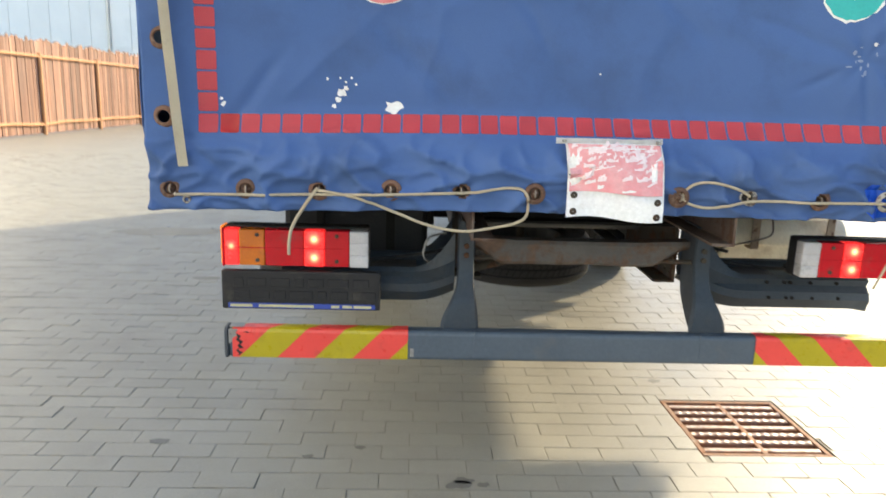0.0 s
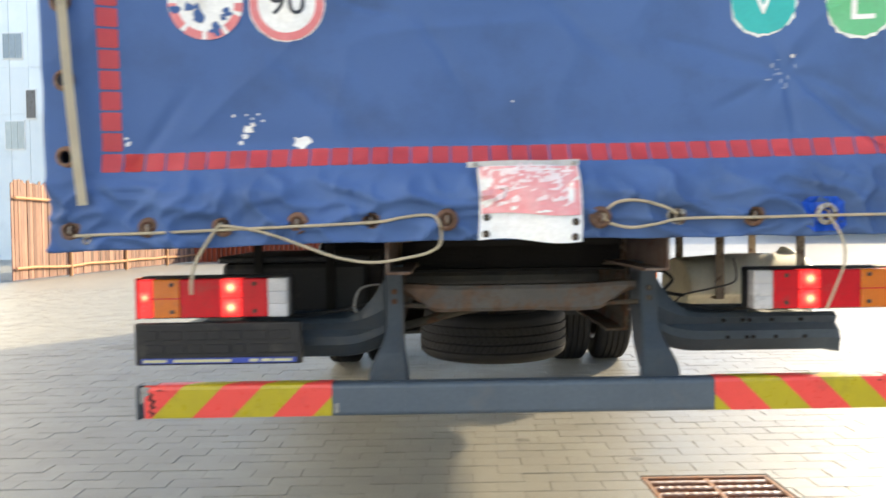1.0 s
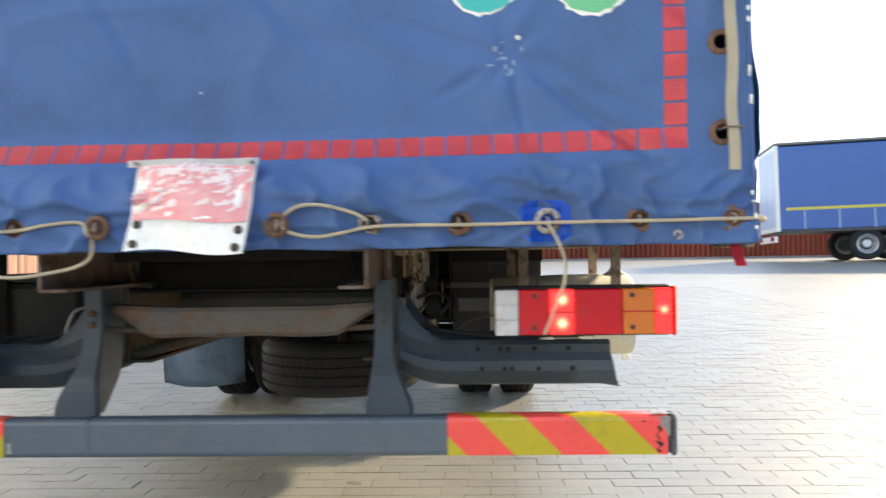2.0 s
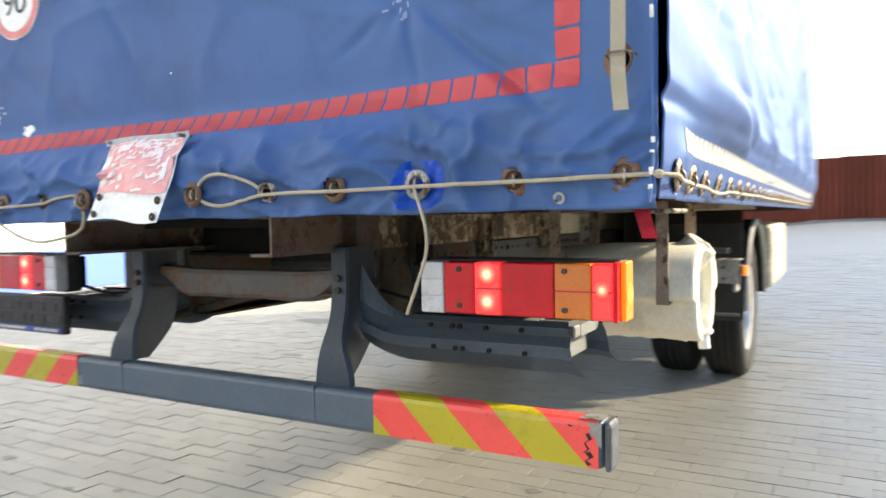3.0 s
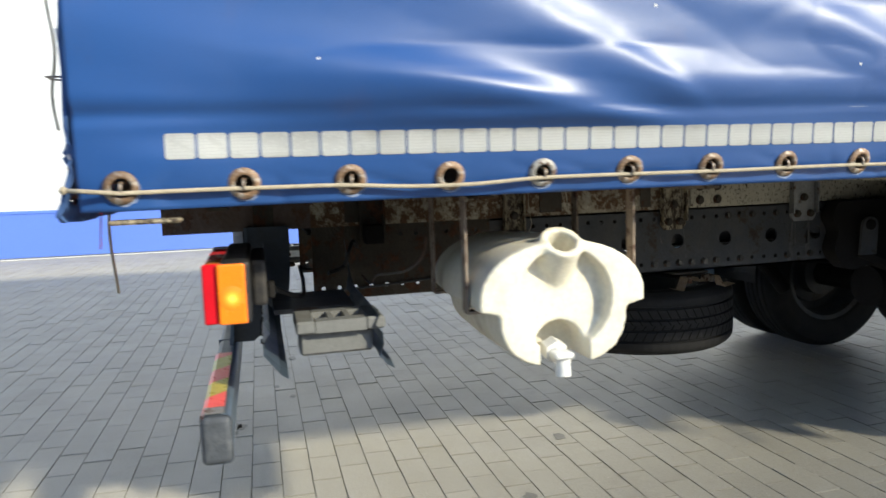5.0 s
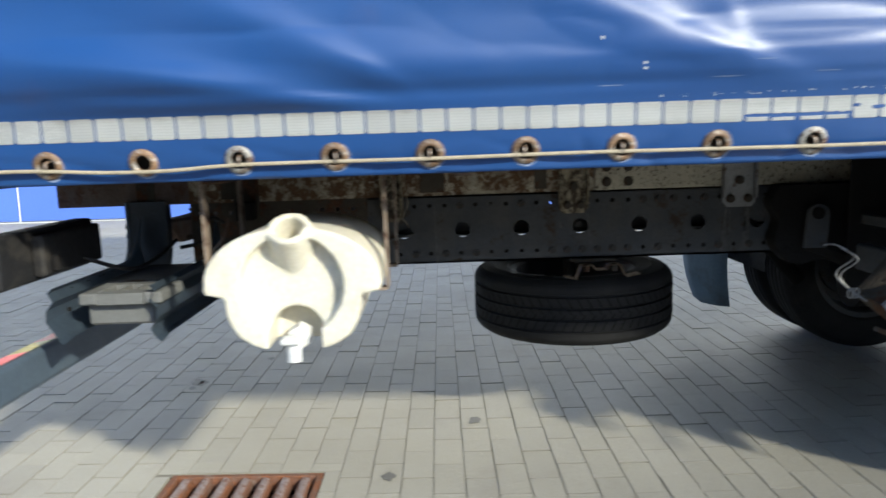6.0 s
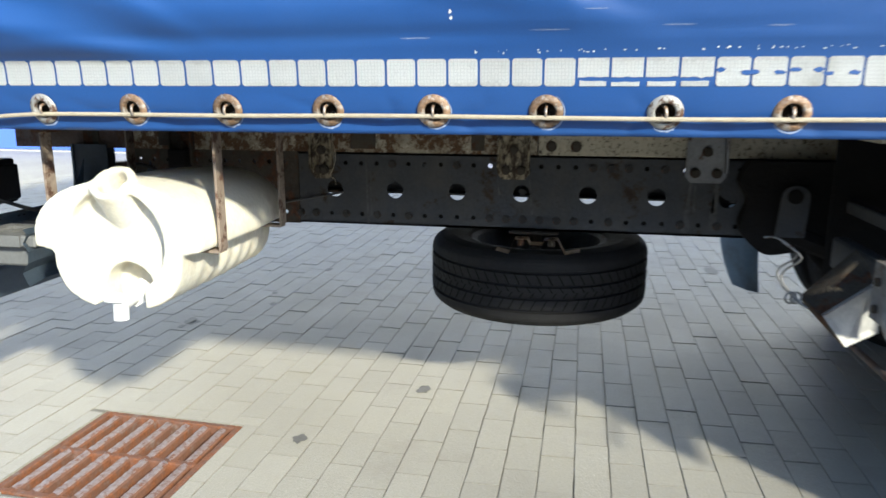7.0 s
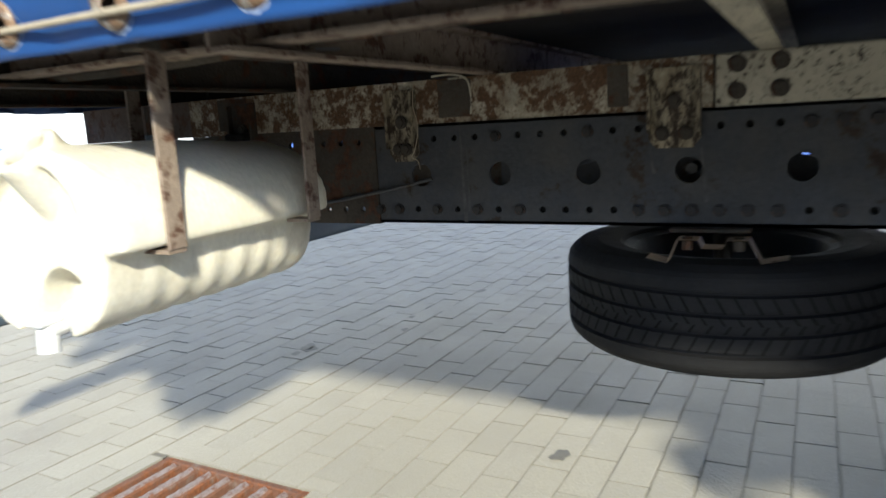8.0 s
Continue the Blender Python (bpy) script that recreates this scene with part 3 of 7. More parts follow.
RAIL_R, RAIL_L = 0.42, -0.34
def build_chassis():
    rows = [(0.823, 0.0075, 0.9525, 0.0503), (0.742, 0.026, 1.167, 0.1948), (0.664, 0.0075, 0.9525, 0.0503)]
    for side, x, inward in ((1, RAIL_R, -1), (-1, RAIL_L, 1)):
        xo = x if side > 0 else x + 0.007
        bm = holed_plate(bmesh.new(), xo, 0.007, 1.05, 6.6, rows if side > 0 else rows[1:2], 0.632, 0.857)
        for z in (0.632, 0.850):
            xs = sorted((x, x + inward * 0.07))
            box(bm, xs[0], xs[1], 1.05, 6.6, z, z + 0.007)
        part("chassis_rail", bm, m_rail, truck, "dark grey punched steel rail")
        bm = holed_plate(bmesh.new(), xo + 0.004 * side, 0.011, 0.47, 1.049, [(0.823, 0.0075, 0.9525, 0.0503), (0.664, 0.0075, 0.9525, 0.0503)], 0.629, 0.857)
        xs = sorted((x, x + inward * 0.07))
        for z in (0.629, 0.849):
            box(bm, xs[0], xs[1], 0.47, 1.049, z, z + 0.008)
        part("rail_end", bm, m_rusty, truck, "rusted rear end of the rail")
        xs = sorted((x - inward * 0.006, x + inward * 0.05))
        def channel(y0, y1):
            o = x - inward * 0.006
            q = [(o, 0.8572), (o, 0.952), (o + inward * 0.068, 0.952), (o + inward * 0.068, 0.945), (o + inward * 0.007, 0.945), (o + inward * 0.007, 0.8642), (o + inward * 0.068, 0.8642), (o + inward * 0.068, 0.8572)]
            return prism(bmesh.new(), [(a, y0, b) for a, b in q], (0, y1 - y0, 0))
        part("subframe_end", channel(0.040, 0.47), m_plate, truck, "bare brown end of the subframe channel")
        part("subframe", channel(0.4702, 1.795), m_cream, truck, "cream painted channel, heavily rusted")
        part("subframe", cbox(xs[0], xs[1], 1.798, 6.5, 0.8572, 0.952, bevel=0.003), m_cream_clean, truck, "cream painted beam, speckled")
    # Added near-black strips stop light through the small holes; gaps keep a few bright.
    for z, spans in ((0.664, ((1.06, 6.5),)), (0.823, ((1.06, 1.625), (1.68, 2.035), (2.06, 2.19), (2.215, 6.5)))):
        for y0, y1 in spans:
            part("rail_liner", cbox(RAIL_R - 0.016, RAIL_R - 0.010, y0, y1, z - 0.016, z + 0.016), m_dark, truck)
    # bolts on the outer face, not in every hole
    bolt = None
    rnd = random.Random(2)
    for z in (0.823, 0.664):
        for k in range(1, 62):
            y = 0.9525 + 0.0503 * k
            if rnd.random() < 0.33 or (z < 0.7 and 14 <= k <= 19):
                m = pose(RAIL_R, y, z, 0, 90, 0)
                if bolt is None:
                    b = bmesh.new()
                    cyl(b, (0, 0, -0.001), (0, 0, 0.004), 0.0125, 12)
                    cyl(b, (0, 0, 0.003), (0, 0, 0.010), 0.0095, 6)
                    bolt = part("bolt", b, m_bolt, truck)
                    bolt.matrix_basis = m
                else:
                    again(bolt, m)
    # mounting brackets between subframe and rail
    for y0, y1, z0, mt, label in ((1.096, 1.168, 0.775, m_mottled, "rusted bolted bracket"), (1.679, 1.775, 0.785, m_mottled, "rusted bolted bracket"), (2.213, 2.323, 0.788, m_zinc, "zinc bolted bracket"), (0.62, 0.70, 0.78, m_rusty, "rusted bolted bracket"), (3.6, 3.7, 0.785, m_zinc, "zinc bolted bracket")):
        bm = bmesh.new()
        c = (y0 + y1) / 2
        prism(bm, [(RAIL_R + 0.005, y0, 0.935), (RAIL_R + 0.005, y1, 0.935), (RAIL_R + 0.005, y1, z0 + 0.018), (RAIL_R + 0.005, y1 - 0.014, z0), (RAIL_R + 0.005, y0 + 0.014, z0), (RAIL_R + 0.005, y0, z0 + 0.018)], (0.009, 0, 0))
        for yy in (y0, y1 - 0.006):
            box(bm, RAIL_R + 0.012, RAIL_R + 0.03, yy, yy + 0.006, z0 + 0.03, 0.93)
        br = part("bracket", bm, mt, truck, label)
        b = bmesh.new()
        cyl(b, (0, 0, 0), (0, 0, 0.007), 0.014, 12)
        cyl(b, (0, 0, 0.006), (0, 0, 0.014), 0.010, 6)
        first = part("bolt", b, m_rusty, br)
        first.matrix_basis = pose(RAIL_R + 0.014, y0 + 0.026, z0 + 0.028, 0, 90, 0)
        for dy, dz in ((y1 - y0 - 0.026, 0.028), (c - y0, 0.088)):
            again(first, pose(RAIL_R + 0.014, y0 + dy, z0 + dz, 0, 90, 0))
    flat = None
    for y in (1.836, 1.907):
        for z in (0.884, 0.932):
            m = pose(RAIL_R + 0.006, y, z, 0, 90, 0)
            if flat is None:
                b = bmesh.new()
                cyl(b, (0, 0, -0.001), (0, 0, 0.004), 0.016, 14)
                cyl(b, (0, 0, 0.003), (0, 0, 0.011), 0.011, 6)
                flat = part("bolt", b, m_rusty, truck)
                flat.matrix_basis = m
            else:
                again(flat, m)
    for y0, y1 in ((0.575, 0.672), (1.225, 1.305), (0.30, 0.36), (1.60, 1.64)):
        part("dark_plate", cbox(RAIL_R + 0.0065, RAIL_R + 0.010, y0, y1, 0.868, 0.948, bevel=0.001), m_rusty, truck, "grimy dark plate on the beam")
    part("brake_pipe", tube(bmesh.new(), [(RAIL_R + 0.012, 0.50, 0.655), (RAIL_R + 0.012, 0.85, 0.675), (RAIL_R + 0.012, 1.08, 0.71), (RAIL_R + 0.012, 1.2, 0.735)], 0.004, 8), m_rail, truck, "thin brake pipe along the rail")
    # pale drips that ran down the rail below the brackets
    rnd = random.Random(19)
    for y, z0, z1, w, lean in ((1.27, 0.855, 0.635, 0.012, 0.006), (1.285, 0.80, 0.66, 0.007, 0.0), (1.68, 0.785, 0.735, 0.008, 0.006), (1.775, 0.785, 0.68, 0.009, 0.010), (2.232, 0.785, 0.64, 0.030, -0.008), (2.243, 0.78, 0.70, 0.012, 0.002), (2.303, 0.785, 0.65, 0.030, -0.004), (2.296, 0.78, 0.70, 0.010, 0.0)):
        bm = bmesh.new()
        n = 8
        cols = []
        for i in range(n + 1):
            f = i / n
            c = y + lean * f + rnd.uniform(-0.0012, 0.0012)
            h = w * 0.5 * (0.25 + 0.75 * f) * rnd.uniform(0.6, 1.1)
            cols.append([bm.verts.new((RAIL_R + 0.0012, c + q, z0 + (z1 - z0) * f)) for q in (-h, h)])
        for a, b in zip(cols, cols[1:]):
            bm.faces.new((a[0], a[1], b[1], b[0]))
        part("drip_streak", bm, m_streak, truck, "pale dried drip")
    part("stud", cyl(bmesh.new(), (RAIL_R - 0.10, 1.752, 0.742), (RAIL_R - 0.03, 1.752, 0.742), 0.011, 10), m_beam, truck, "bolt end behind a rail hole")
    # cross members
    # The first two are added near-black pieces that darken the gap between the rails.
    part("crossmember", prism(bmesh.new(), [(RAIL_L + 0.009, y, z) for y, z in ((0.46, 0.834), (0.53, 0.834), (0.53, 1.033), (0.522, 1.033), (0.522, 0.842), (0.46, 0.842))], (RAIL_R - RAIL_L - 0.018, 0, 0)), m_dark, truck, "near-black cross channel added to darken the gap")
    part("crossmember", cbox(RAIL_L + 0.07, RAIL_R - 0.07, 0.245, 0.252, 0.925, 1.033), m_dark, truck, "near-black cross plate added to darken the gap")
    bm = bmesh.new()
    rings = []
    for k in range(33):
        x = -0.335 + 0.75 * k / 32
        e = min(x + 0.335, 0.415 - x)
        low = 0.800 - 0.022 - 0.062 * step(0.0, 0.13, e) + 0.005 * nz(x * 7, 1.0)
        top = 0.806 - 0.008 * step(0.0, 0.2, e)
        rings.append([bm.verts.new((x, y, z)) for y, z in ((0.338, top), (0.332, top - 0.012), (0.334, low + 0.012), (0.346, low), (0.39, low), (0.40, top - 0.01), (0.395, top))])
    for a, b in zip(rings, rings[1:]):
        for k in range(7):
            bm.faces.new((a[k], a[(k + 1) % 7], b[(k + 1) % 7], b[k]))
    bm.faces.new(rings[0])
    bm.faces.new(rings[-1][::-1])
    part("tow_crossmember", bm, m_beam, truck, "rust-patched rear beam")
    for x0, x1 in ((-0.33, -0.12), (0.41, 0.2)):
        part("stay", tube(bmesh.new(), [(x0, 0.30, 0.745), (x1, 0.42, 0.722)], 0.008, 8, 1), m_rusty, truck)
    part("stabiliser_arm", tube(bmesh.new(), [(-0.46, 0.49, 0.618), (-0.30, 0.51, 0.655), (-0.14, 0.52, 0.695), (0.02, 0.53, 0.72)], 0.015, 10), m_rusty, truck, "dark brown slanting arm")
    for y in (0.9, 1.45, 2.35, 3.3, 4.6, 5.8):
        part("crossmember", cyl(bmesh.new(), (RAIL_L, y, 0.78), (RAIL_R - 0.008, y, 0.78), 0.045, 14), m_rail, truck)
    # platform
    part("floor", cbox(-1.19, 1.235, 0.108, 6.5, 1.035, 1.075), m_dark, truck, "near-black underside of the load floor")
    for k in range(12):
        y = 0.23 + 0.55 * k
        sec = [(-0.008, 0.953), (0.03, 0.953), (0.03, 0.959), (-0.002, 0.959), (-0.002, 1.028), (0.03, 1.028), (0.03, 1.034), (-0.008, 1.034)]
        bm = prism(bmesh.new(), [(-1.17, y + d, z) for d, z in sec], (2.37, 0, 0))
        part("cross_bearer", bm, m_cream_clean if k in (3, 4) else m_hanger if k == 2 else m_rusty, truck, "folded steel floor bearer")
    for x0, x1 in ((1.19, 1.245), (-1.2, -1.15)):
        part("side_raver", cbox(x0, x1, 0.108, 6.5, 0.985, 1.10, bevel=0.004), m_rusty, truck, "rusty steel side rail")
    part("rear_sill", cbox(-1.19, 1.23, 0.075, 0.107, 0.97, 1.10), m_beam, truck)
    q = [(1.088, 0.966), (1.135, 0.966), (1.135, 0.972), (1.094, 0.972), (1.094, 1.028), (1.135, 1.028), (1.135, 1.034), (1.088, 1.034)]
    part("edge_channel", prism(bmesh.new(), [(x, 0.12, z) for x, z in q], (0, 6.3, 0)), m_hanger, truck, "brown steel channel along the platform edge")
    for y in (1.05, 1.62, 2.1):
        part("latch_box", cbox(1.03, 1.087, y, y + 0.09, 0.972, 1.025, bevel=0.006), m_mottled, truck)
    part("angle_strip", prism(bmesh.new(), [(1.084, 1.275, z) for z in (0.966, 0.970)] + [(0.95, 1.32, 0.974), (0.95, 1.32, 0.970)], (0.004, 0.022, 0)), m_zinc, truck, "pale bent angle strip")
    part("stay_rod", tube(bmesh.new(), [(1.06, 0.60, 0.975), (0.95, 0.64, 0.972), (0.82, 0.62, 0.974)], 0.005, 8), m_cream_clean, truck, "thin pale rod")
    part("loose_wire", tube(bmesh.new(), [(0.444, 1.22, 0.957), (0.446, 1.27, 0.958), (0.448, 1.305, 0.945), (0.450, 1.315, 0.91), (0.448, 1.312, 0.872)], 0.0022, 6), m_cream_clean, truck, "thin pale wire hanging over the beam")
    part("conduit", tube(bmesh.new(), [(1.02, 0.5, 0.985), (1.03, 0.95, 0.97), (1.01, 1.5, 0.985), (1.02, 2.2, 0.975)], 0.010, 8), m_rusty, truck)
    part("cable", tube(bmesh.new(), [(0.44, 0.62, 0.70), (0.61, 0.62, 0.70), (0.66, 0.63, 0.728), (0.76, 0.65, 0.745), (0.86, 0.68, 0.765), (0.885, 0.715, 0.80), (0.88, 0.73, 0.85)], 0.0034, 8), m_beam, truck, "pale looped cable")
    part("cable", tube(bmesh.new(), [(-0.40, 0.42, 0.80), (-0.455, 0.40, 0.79), (-0.475, 0.39, 0.75), (-0.47, 0.38, 0.715), (-0.42, 0.40, 0.69)], 0.004, 8), m_zinc, truck, "pale looped cable")
    part("cable", tube(bmesh.new(), [(0.50, 0.60, 0.80), (0.56, 0.58, 0.82), (0.60, 0.56, 0.79), (0.57, 0.55, 0.75), (0.62, 0.50, 0.74)], 0.006, 8), m_black, truck)
    part("junction_box", cbox(0.425, 0.475, 0.63, 0.69, 0.80, 0.86, bevel=0.006, seg=2), m_dark, truck, "small black junction box")
    part("loose_string", tube(bmesh.new(), [(0.452, 1.178, 0.945), (0.456, 1.176, 0.897), (0.452, 1.182, 0.862), (0.458, 1.184, 0.832), (0.452, 1.172, 0.802), (0.456, 1.166, 0.786), (0.452, 1.178, 0.776), (0.454, 1.184, 0.758)], 0.0010, 6), m_cord, truck, "frayed end of string")

build_chassis()

def build_underrun():
    # stamped supports with a flared foot
    for cx in (-0.34, 0.435):
        bm = bmesh.new()
        front = smooth_path([(0.27, 0.87), (0.27, 0.77), (0.258, 0.69), (0.222, 0.61), (0.212, 0.528)], 5)
        rows = []
        for p in front:
            y, z = p.x, p.y
            w = 0.027 + 0.034 * step(0.70, 0.535, z) ** 1.3
            off = math.copysign(0.018, cx) * step(0.70, 0.535, z) ** 1.3
            rows.append([bm.verts.new((cx + off + s * w, y + d, z)) for s, d in ((-1, 0.010), (-0.84, 0.0), (0.84, 0.0), (1, 0.010))])
        for a, b in zip(rows, rows[1:]):
            for i in range(3):
                bm.faces.new((a[i], a[i + 1], b[i + 1], b[i]))
        bmesh.ops.solidify(bm, geom=bm.faces[:], thickness=0.005)
        sp = part("support", bm, m_paint, truck, "stamped grey-blue crossbar support", smooth=False)
        back = smooth_path([(0.275, 0.527), (0.325, 0.570), (0.372, 0.625), (0.390, 0.70), (0.395, 0.80), (0.395, 0.87)], 4)
        prof = [(p.x + 0.004, p.y) for p in front] + [(p.x, p.y) for p in back]
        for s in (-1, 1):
            part("web", prism(bmesh.new(), [(cx + s * 0.022, y + 0.006, z) for y, z in prof], (0.006 * -s, 0, 0)), m_paint_shaded, sp, "side web in paint darkened for shade")
        for z in (0.76, 0.79):
            part("bolt", cyl(bmesh.new(), (cx, 0.269, z), (cx, 0.26, z), 0.009, 8), m_rusty, sp)
    # crossbar
    bar = part("underrun_bar", cbox(-1.085, 1.15, 0.168, 0.226, 0.432, 0.530, bevel=0.014, seg=3), m_paint, truck, "grey-blue crossbar with red and yellow warning film")
    for x0, x1 in ((-1.10, -1.084), (1.149, 1.166)):
        part("end_cap", cbox(x0, x1, 0.166, 0.228, 0.430, 0.532, bevel=0.012, seg=3), m_cap, bar, "scuffed grey rubber cap")
    for x in (-0.31, 0.42):
        part("weld_seam", cbox(x - 0.002, x + 0.002, 0.1665, 0.215, 0.44, 0.5315), m_paint, bar)
    bar.matrix_basis = pose(0, 0.010, 0)
    # slanting film, over the front face and the top
    def film(xa, xb, lean):
        w = 0.118
        z0, z1 = 0.436, 0.528
        k = -2
        while xa - 0.2 + k * w < xb + 0.2:
            base = (xa if lean > 0 else xb) + lean * (0.02 + (k - 1) * w) if lean > 0 else xb - (0.02 + (k - 1) * w) - w
            def cut(z):
                s = lean * (z - z0)
                return max(xa, min(xb, base + s)), max(xa, min(xb, base + w + s))
            bm = bmesh.new()
            prev = None
            zs = [z0 + (z1 - z0) * i / 10 for i in range(11)]
            path = [(0.1655, z) for z in zs[:10]] + [(0.1675, z1 + 0.0005), (0.176, z1 + 0.0045), (0.19, z1 + 0.0045), (0.212, z1 + 0.0045)]
            run = [z - z0 for z in zs[:10]] + [z1 - z0, z1 - z0 + 0.01, z1 - z0 + 0.024, z1 - z0 + 0.046]
            for (y, z), d in zip(path, run):
                l = max(xa, min(xb, base + lean * d))
                r = max(xa, min(xb, base + w + lean * d))
                cur = (bm.verts.new((l, y, z)), bm.verts.new((r, y, z)))
                if prev and (r - l > 0.002 or prev[1].co.x - prev[0].co.x > 0.002):
                    bm.faces.new((prev[0], prev[1], cur[1], cur[0]))
                prev = cur
            loose = [v for v in bm.verts if not v.link_faces]
            bmesh.ops.delete(bm, geom=loose, context="VERTS")
            if bm.faces:
                bmesh.ops.remove_doubles(bm, verts=bm.verts[:], dist=1e-5)
                part("film_stripe", bm, m_film_yellow if k % 2 else m_film_red, bar, "olive yellow film" if k % 2 else "fluorescent red film")
            else:
                bm.free()
            k += 1
    film(-1.072, -0.522, 1)
    film(0.60, 1.14, -1)
    # scuffs where the film has torn away
    rnd = random.Random(5)
    for x0, s in ((-1.062, 1), (1.130, -1)):
        for run in ([(0.000, 0.512), (0.012, 0.505), (0.006, 0.494), (0.018, 0.486), (0.010, 0.474), (0.020, 0.466)], [(0.012, 0.468), (0.004, 0.458), (0.016, 0.450), (0.008, 0.442)], [(0.030, 0.520), (0.044, 0.516), (0.052, 0.519)]):
            bm = bmesh.new()
            cols = []
            for x, z in run:
                h = rnd.uniform(0.0015, 0.006)
                cols.append((bm.verts.new((x0 + s * x - h, 0.1648, z - 0.3 * h)), bm.verts.new((x0 + s * x + h, 0.1648, z + 0.3 * h))))
            for a, b in zip(cols, cols[1:]):
                bm.faces.new((a[0], a[1], b[1], b[0]))
            part("scuff", bm, m_black, bar, "torn film edge")
    for x0, s in ((1.147, -1), (-1.083, 1)):
        bm = bmesh.new()
        pts = [(x0, 0.1646, 0.478), (x0, 0.1646, 0.529), (x0 + s * 0.030, 0.1646, 0.529), (x0 + s * 0.022, 0.1646, 0.517), (x0 + s * 0.026, 0.1646, 0.508), (x0 + s * 0.012, 0.1646, 0.498), (x0 + s * 0.010, 0.1646, 0.486)]
        prism(bm, pts, (0, 0.0006, 0))
        box(bm, *sorted((x0, x0 + s * 0.045)), 0.172, 0.212, 0.5332, 0.5342)
        part("worn_corner", bm, m_zinc, bar, "bare scuffed silver corner")
    part("label_patch", cbox(-0.515, -0.503, 0.1655, 0.169, 0.445, 0.472), m_zinc, bar)

build_underrun()

def build_lamp(x_in, x_out, name="tail_lamp"):
    """A long tail lamp from its inner to its outer end."""
    s = 1 if x_out > x_in else -1
    L = abs(x_out - x_in)
    X = lambda f: x_in + s * f * L
    z0, z1, y0 = 0.724, 0.846, 0.193
    def seg(f0, f1, mt, ya=y0, yb=0.235, za=z0 + 0.004, zb=z1 - 0.004, label="", nm="lens", parent=None):
        a, b = sorted((X(f0), X(f1)))
        return part(nm, cbox(a, b, ya, yb, za, zb, bevel=0.004, seg=2), mt, parent or lampo, label)
    a, b = sorted((X(-0.005), X(1.0)))
    lampo = part(name, cbox(a, b, 0.228, 0.285, z0 - 0.003, z1 + 0.003, bevel=0.008, seg=2), m_black, truck, "long multi-chamber tail lamp, brake lights lit")
    lampo.matrix_basis = pose(0, 0.008, 0)
    part("housing", cbox(*sorted((X(0.05), X(0.72))), 0.286, 0.318, z0 + 0.010, z1 - 0.010, bevel=0.008, seg=2), m_black, lampo)
    lobes = bmesh.new()
    for k in range(3):
        za = z0 + 0.003 + 0.0375 * k
        box(lobes, *sorted((X(-0.004), X(0.128))), y0 - 0.003, 0.235, za, za + 0.0405, bevel=0.005, seg=3)
    part("lens", lobes, m_lens_white, lampo, "clear reversing lens with three bulged chambers", True)
    seg(0.130, 0.298, m_lens_red)
    lit = seg(0.300, 0.44, m_lens_lit, ya=y0 - 0.001, label="glowing brake lens")
    seg(0.442, 0.708, m_lens_red)
    seg(0.710, 0.885, m_lens_amber, label="amber indicator lens")
    tail = seg(0.887, 0.985, m_lens_lit, label="glowing tail lens")
    def bulb(r, m, mt, parent, label):
        b = part("bulb", lathe(bmesh.new(), [(0.0004, 0.0030), (r * 0.3, 0.0028), (r * 0.6, 0.0020), (r * 0.85, 0.0009), (r, 0.0)], 20), mt, parent, label, True)
        b.matrix_basis = m
    for z in (z0 + 0.033, z1 - 0.030):
        bulb(0.0265, pose(X(0.37), y0 - 0.0012, z, 90), m_bulb, lit, "bright brake bulb behind the lens")
    bulb(0.0195, pose(X(0.936), y0 - 0.0002, (z0 + z1) / 2 + 0.004, 90), m_bulb_tail, tail, "glowing tail bulb behind the lens")
    mid = (z0 + z1) / 2
    part("ridge", cbox(*sorted((X(0.132), X(0.98))), y0 - 0.002, y0 + 0.004, mid - 0.0015, mid + 0.0015), m_lens_red, lampo)
    for f in (0.215, 0.76):
        for z in (z0 + 0.022, z1 - 0.020):
            part("screw", cyl(bmesh.new(), (X(f), y0 + 0.001, z), (X(f), y0 - 0.0035, z), 0.0062, 10), m_rusty, lampo)
    # side lens on the outer end
    a, b = sorted((X(1.0), X(1.0) + s * 0.012))
    side = part("side_lens", cbox(a, b, 0.222, 0.276, z0, z1, bevel=0.004, seg=2), m_lens_amber_lit, lampo, "lit amber side marker lens")
    bulb(0.0255, pose(X(1.0) + s * 0.0121, 0.249, mid - 0.008, 0, 90 * s), m_bulb_amber, side, "glowing amber bulb behind the lens")
    a, b = sorted((X(0.985), X(1.0) + s * 0.001))
    part("lens_edge", cbox(a, b, y0 - 0.001, 0.224, z0, z1, bevel=0.003), m_lens_red, lampo)
    part("lamp_back", cbox(*sorted((X(0.62), X(0.66))), 0.319, 0.335, z0 + 0.02, z0 + 0.06, bevel=0.004), m_dark, lampo)
    part("cable", tube(bmesh.new(), [(X(0.3), 0.315, z0 + 0.03), (X(0.1), 0.40, z0 - 0.02), (X(-0.25), 0.42, z0 - 0.01), (X(-0.6), 0.42, z0 + 0.02)], 0.006, 8), m_black, lampo)

build_lamp(0.725, 1.172)
build_lamp(-0.652, -1.10)

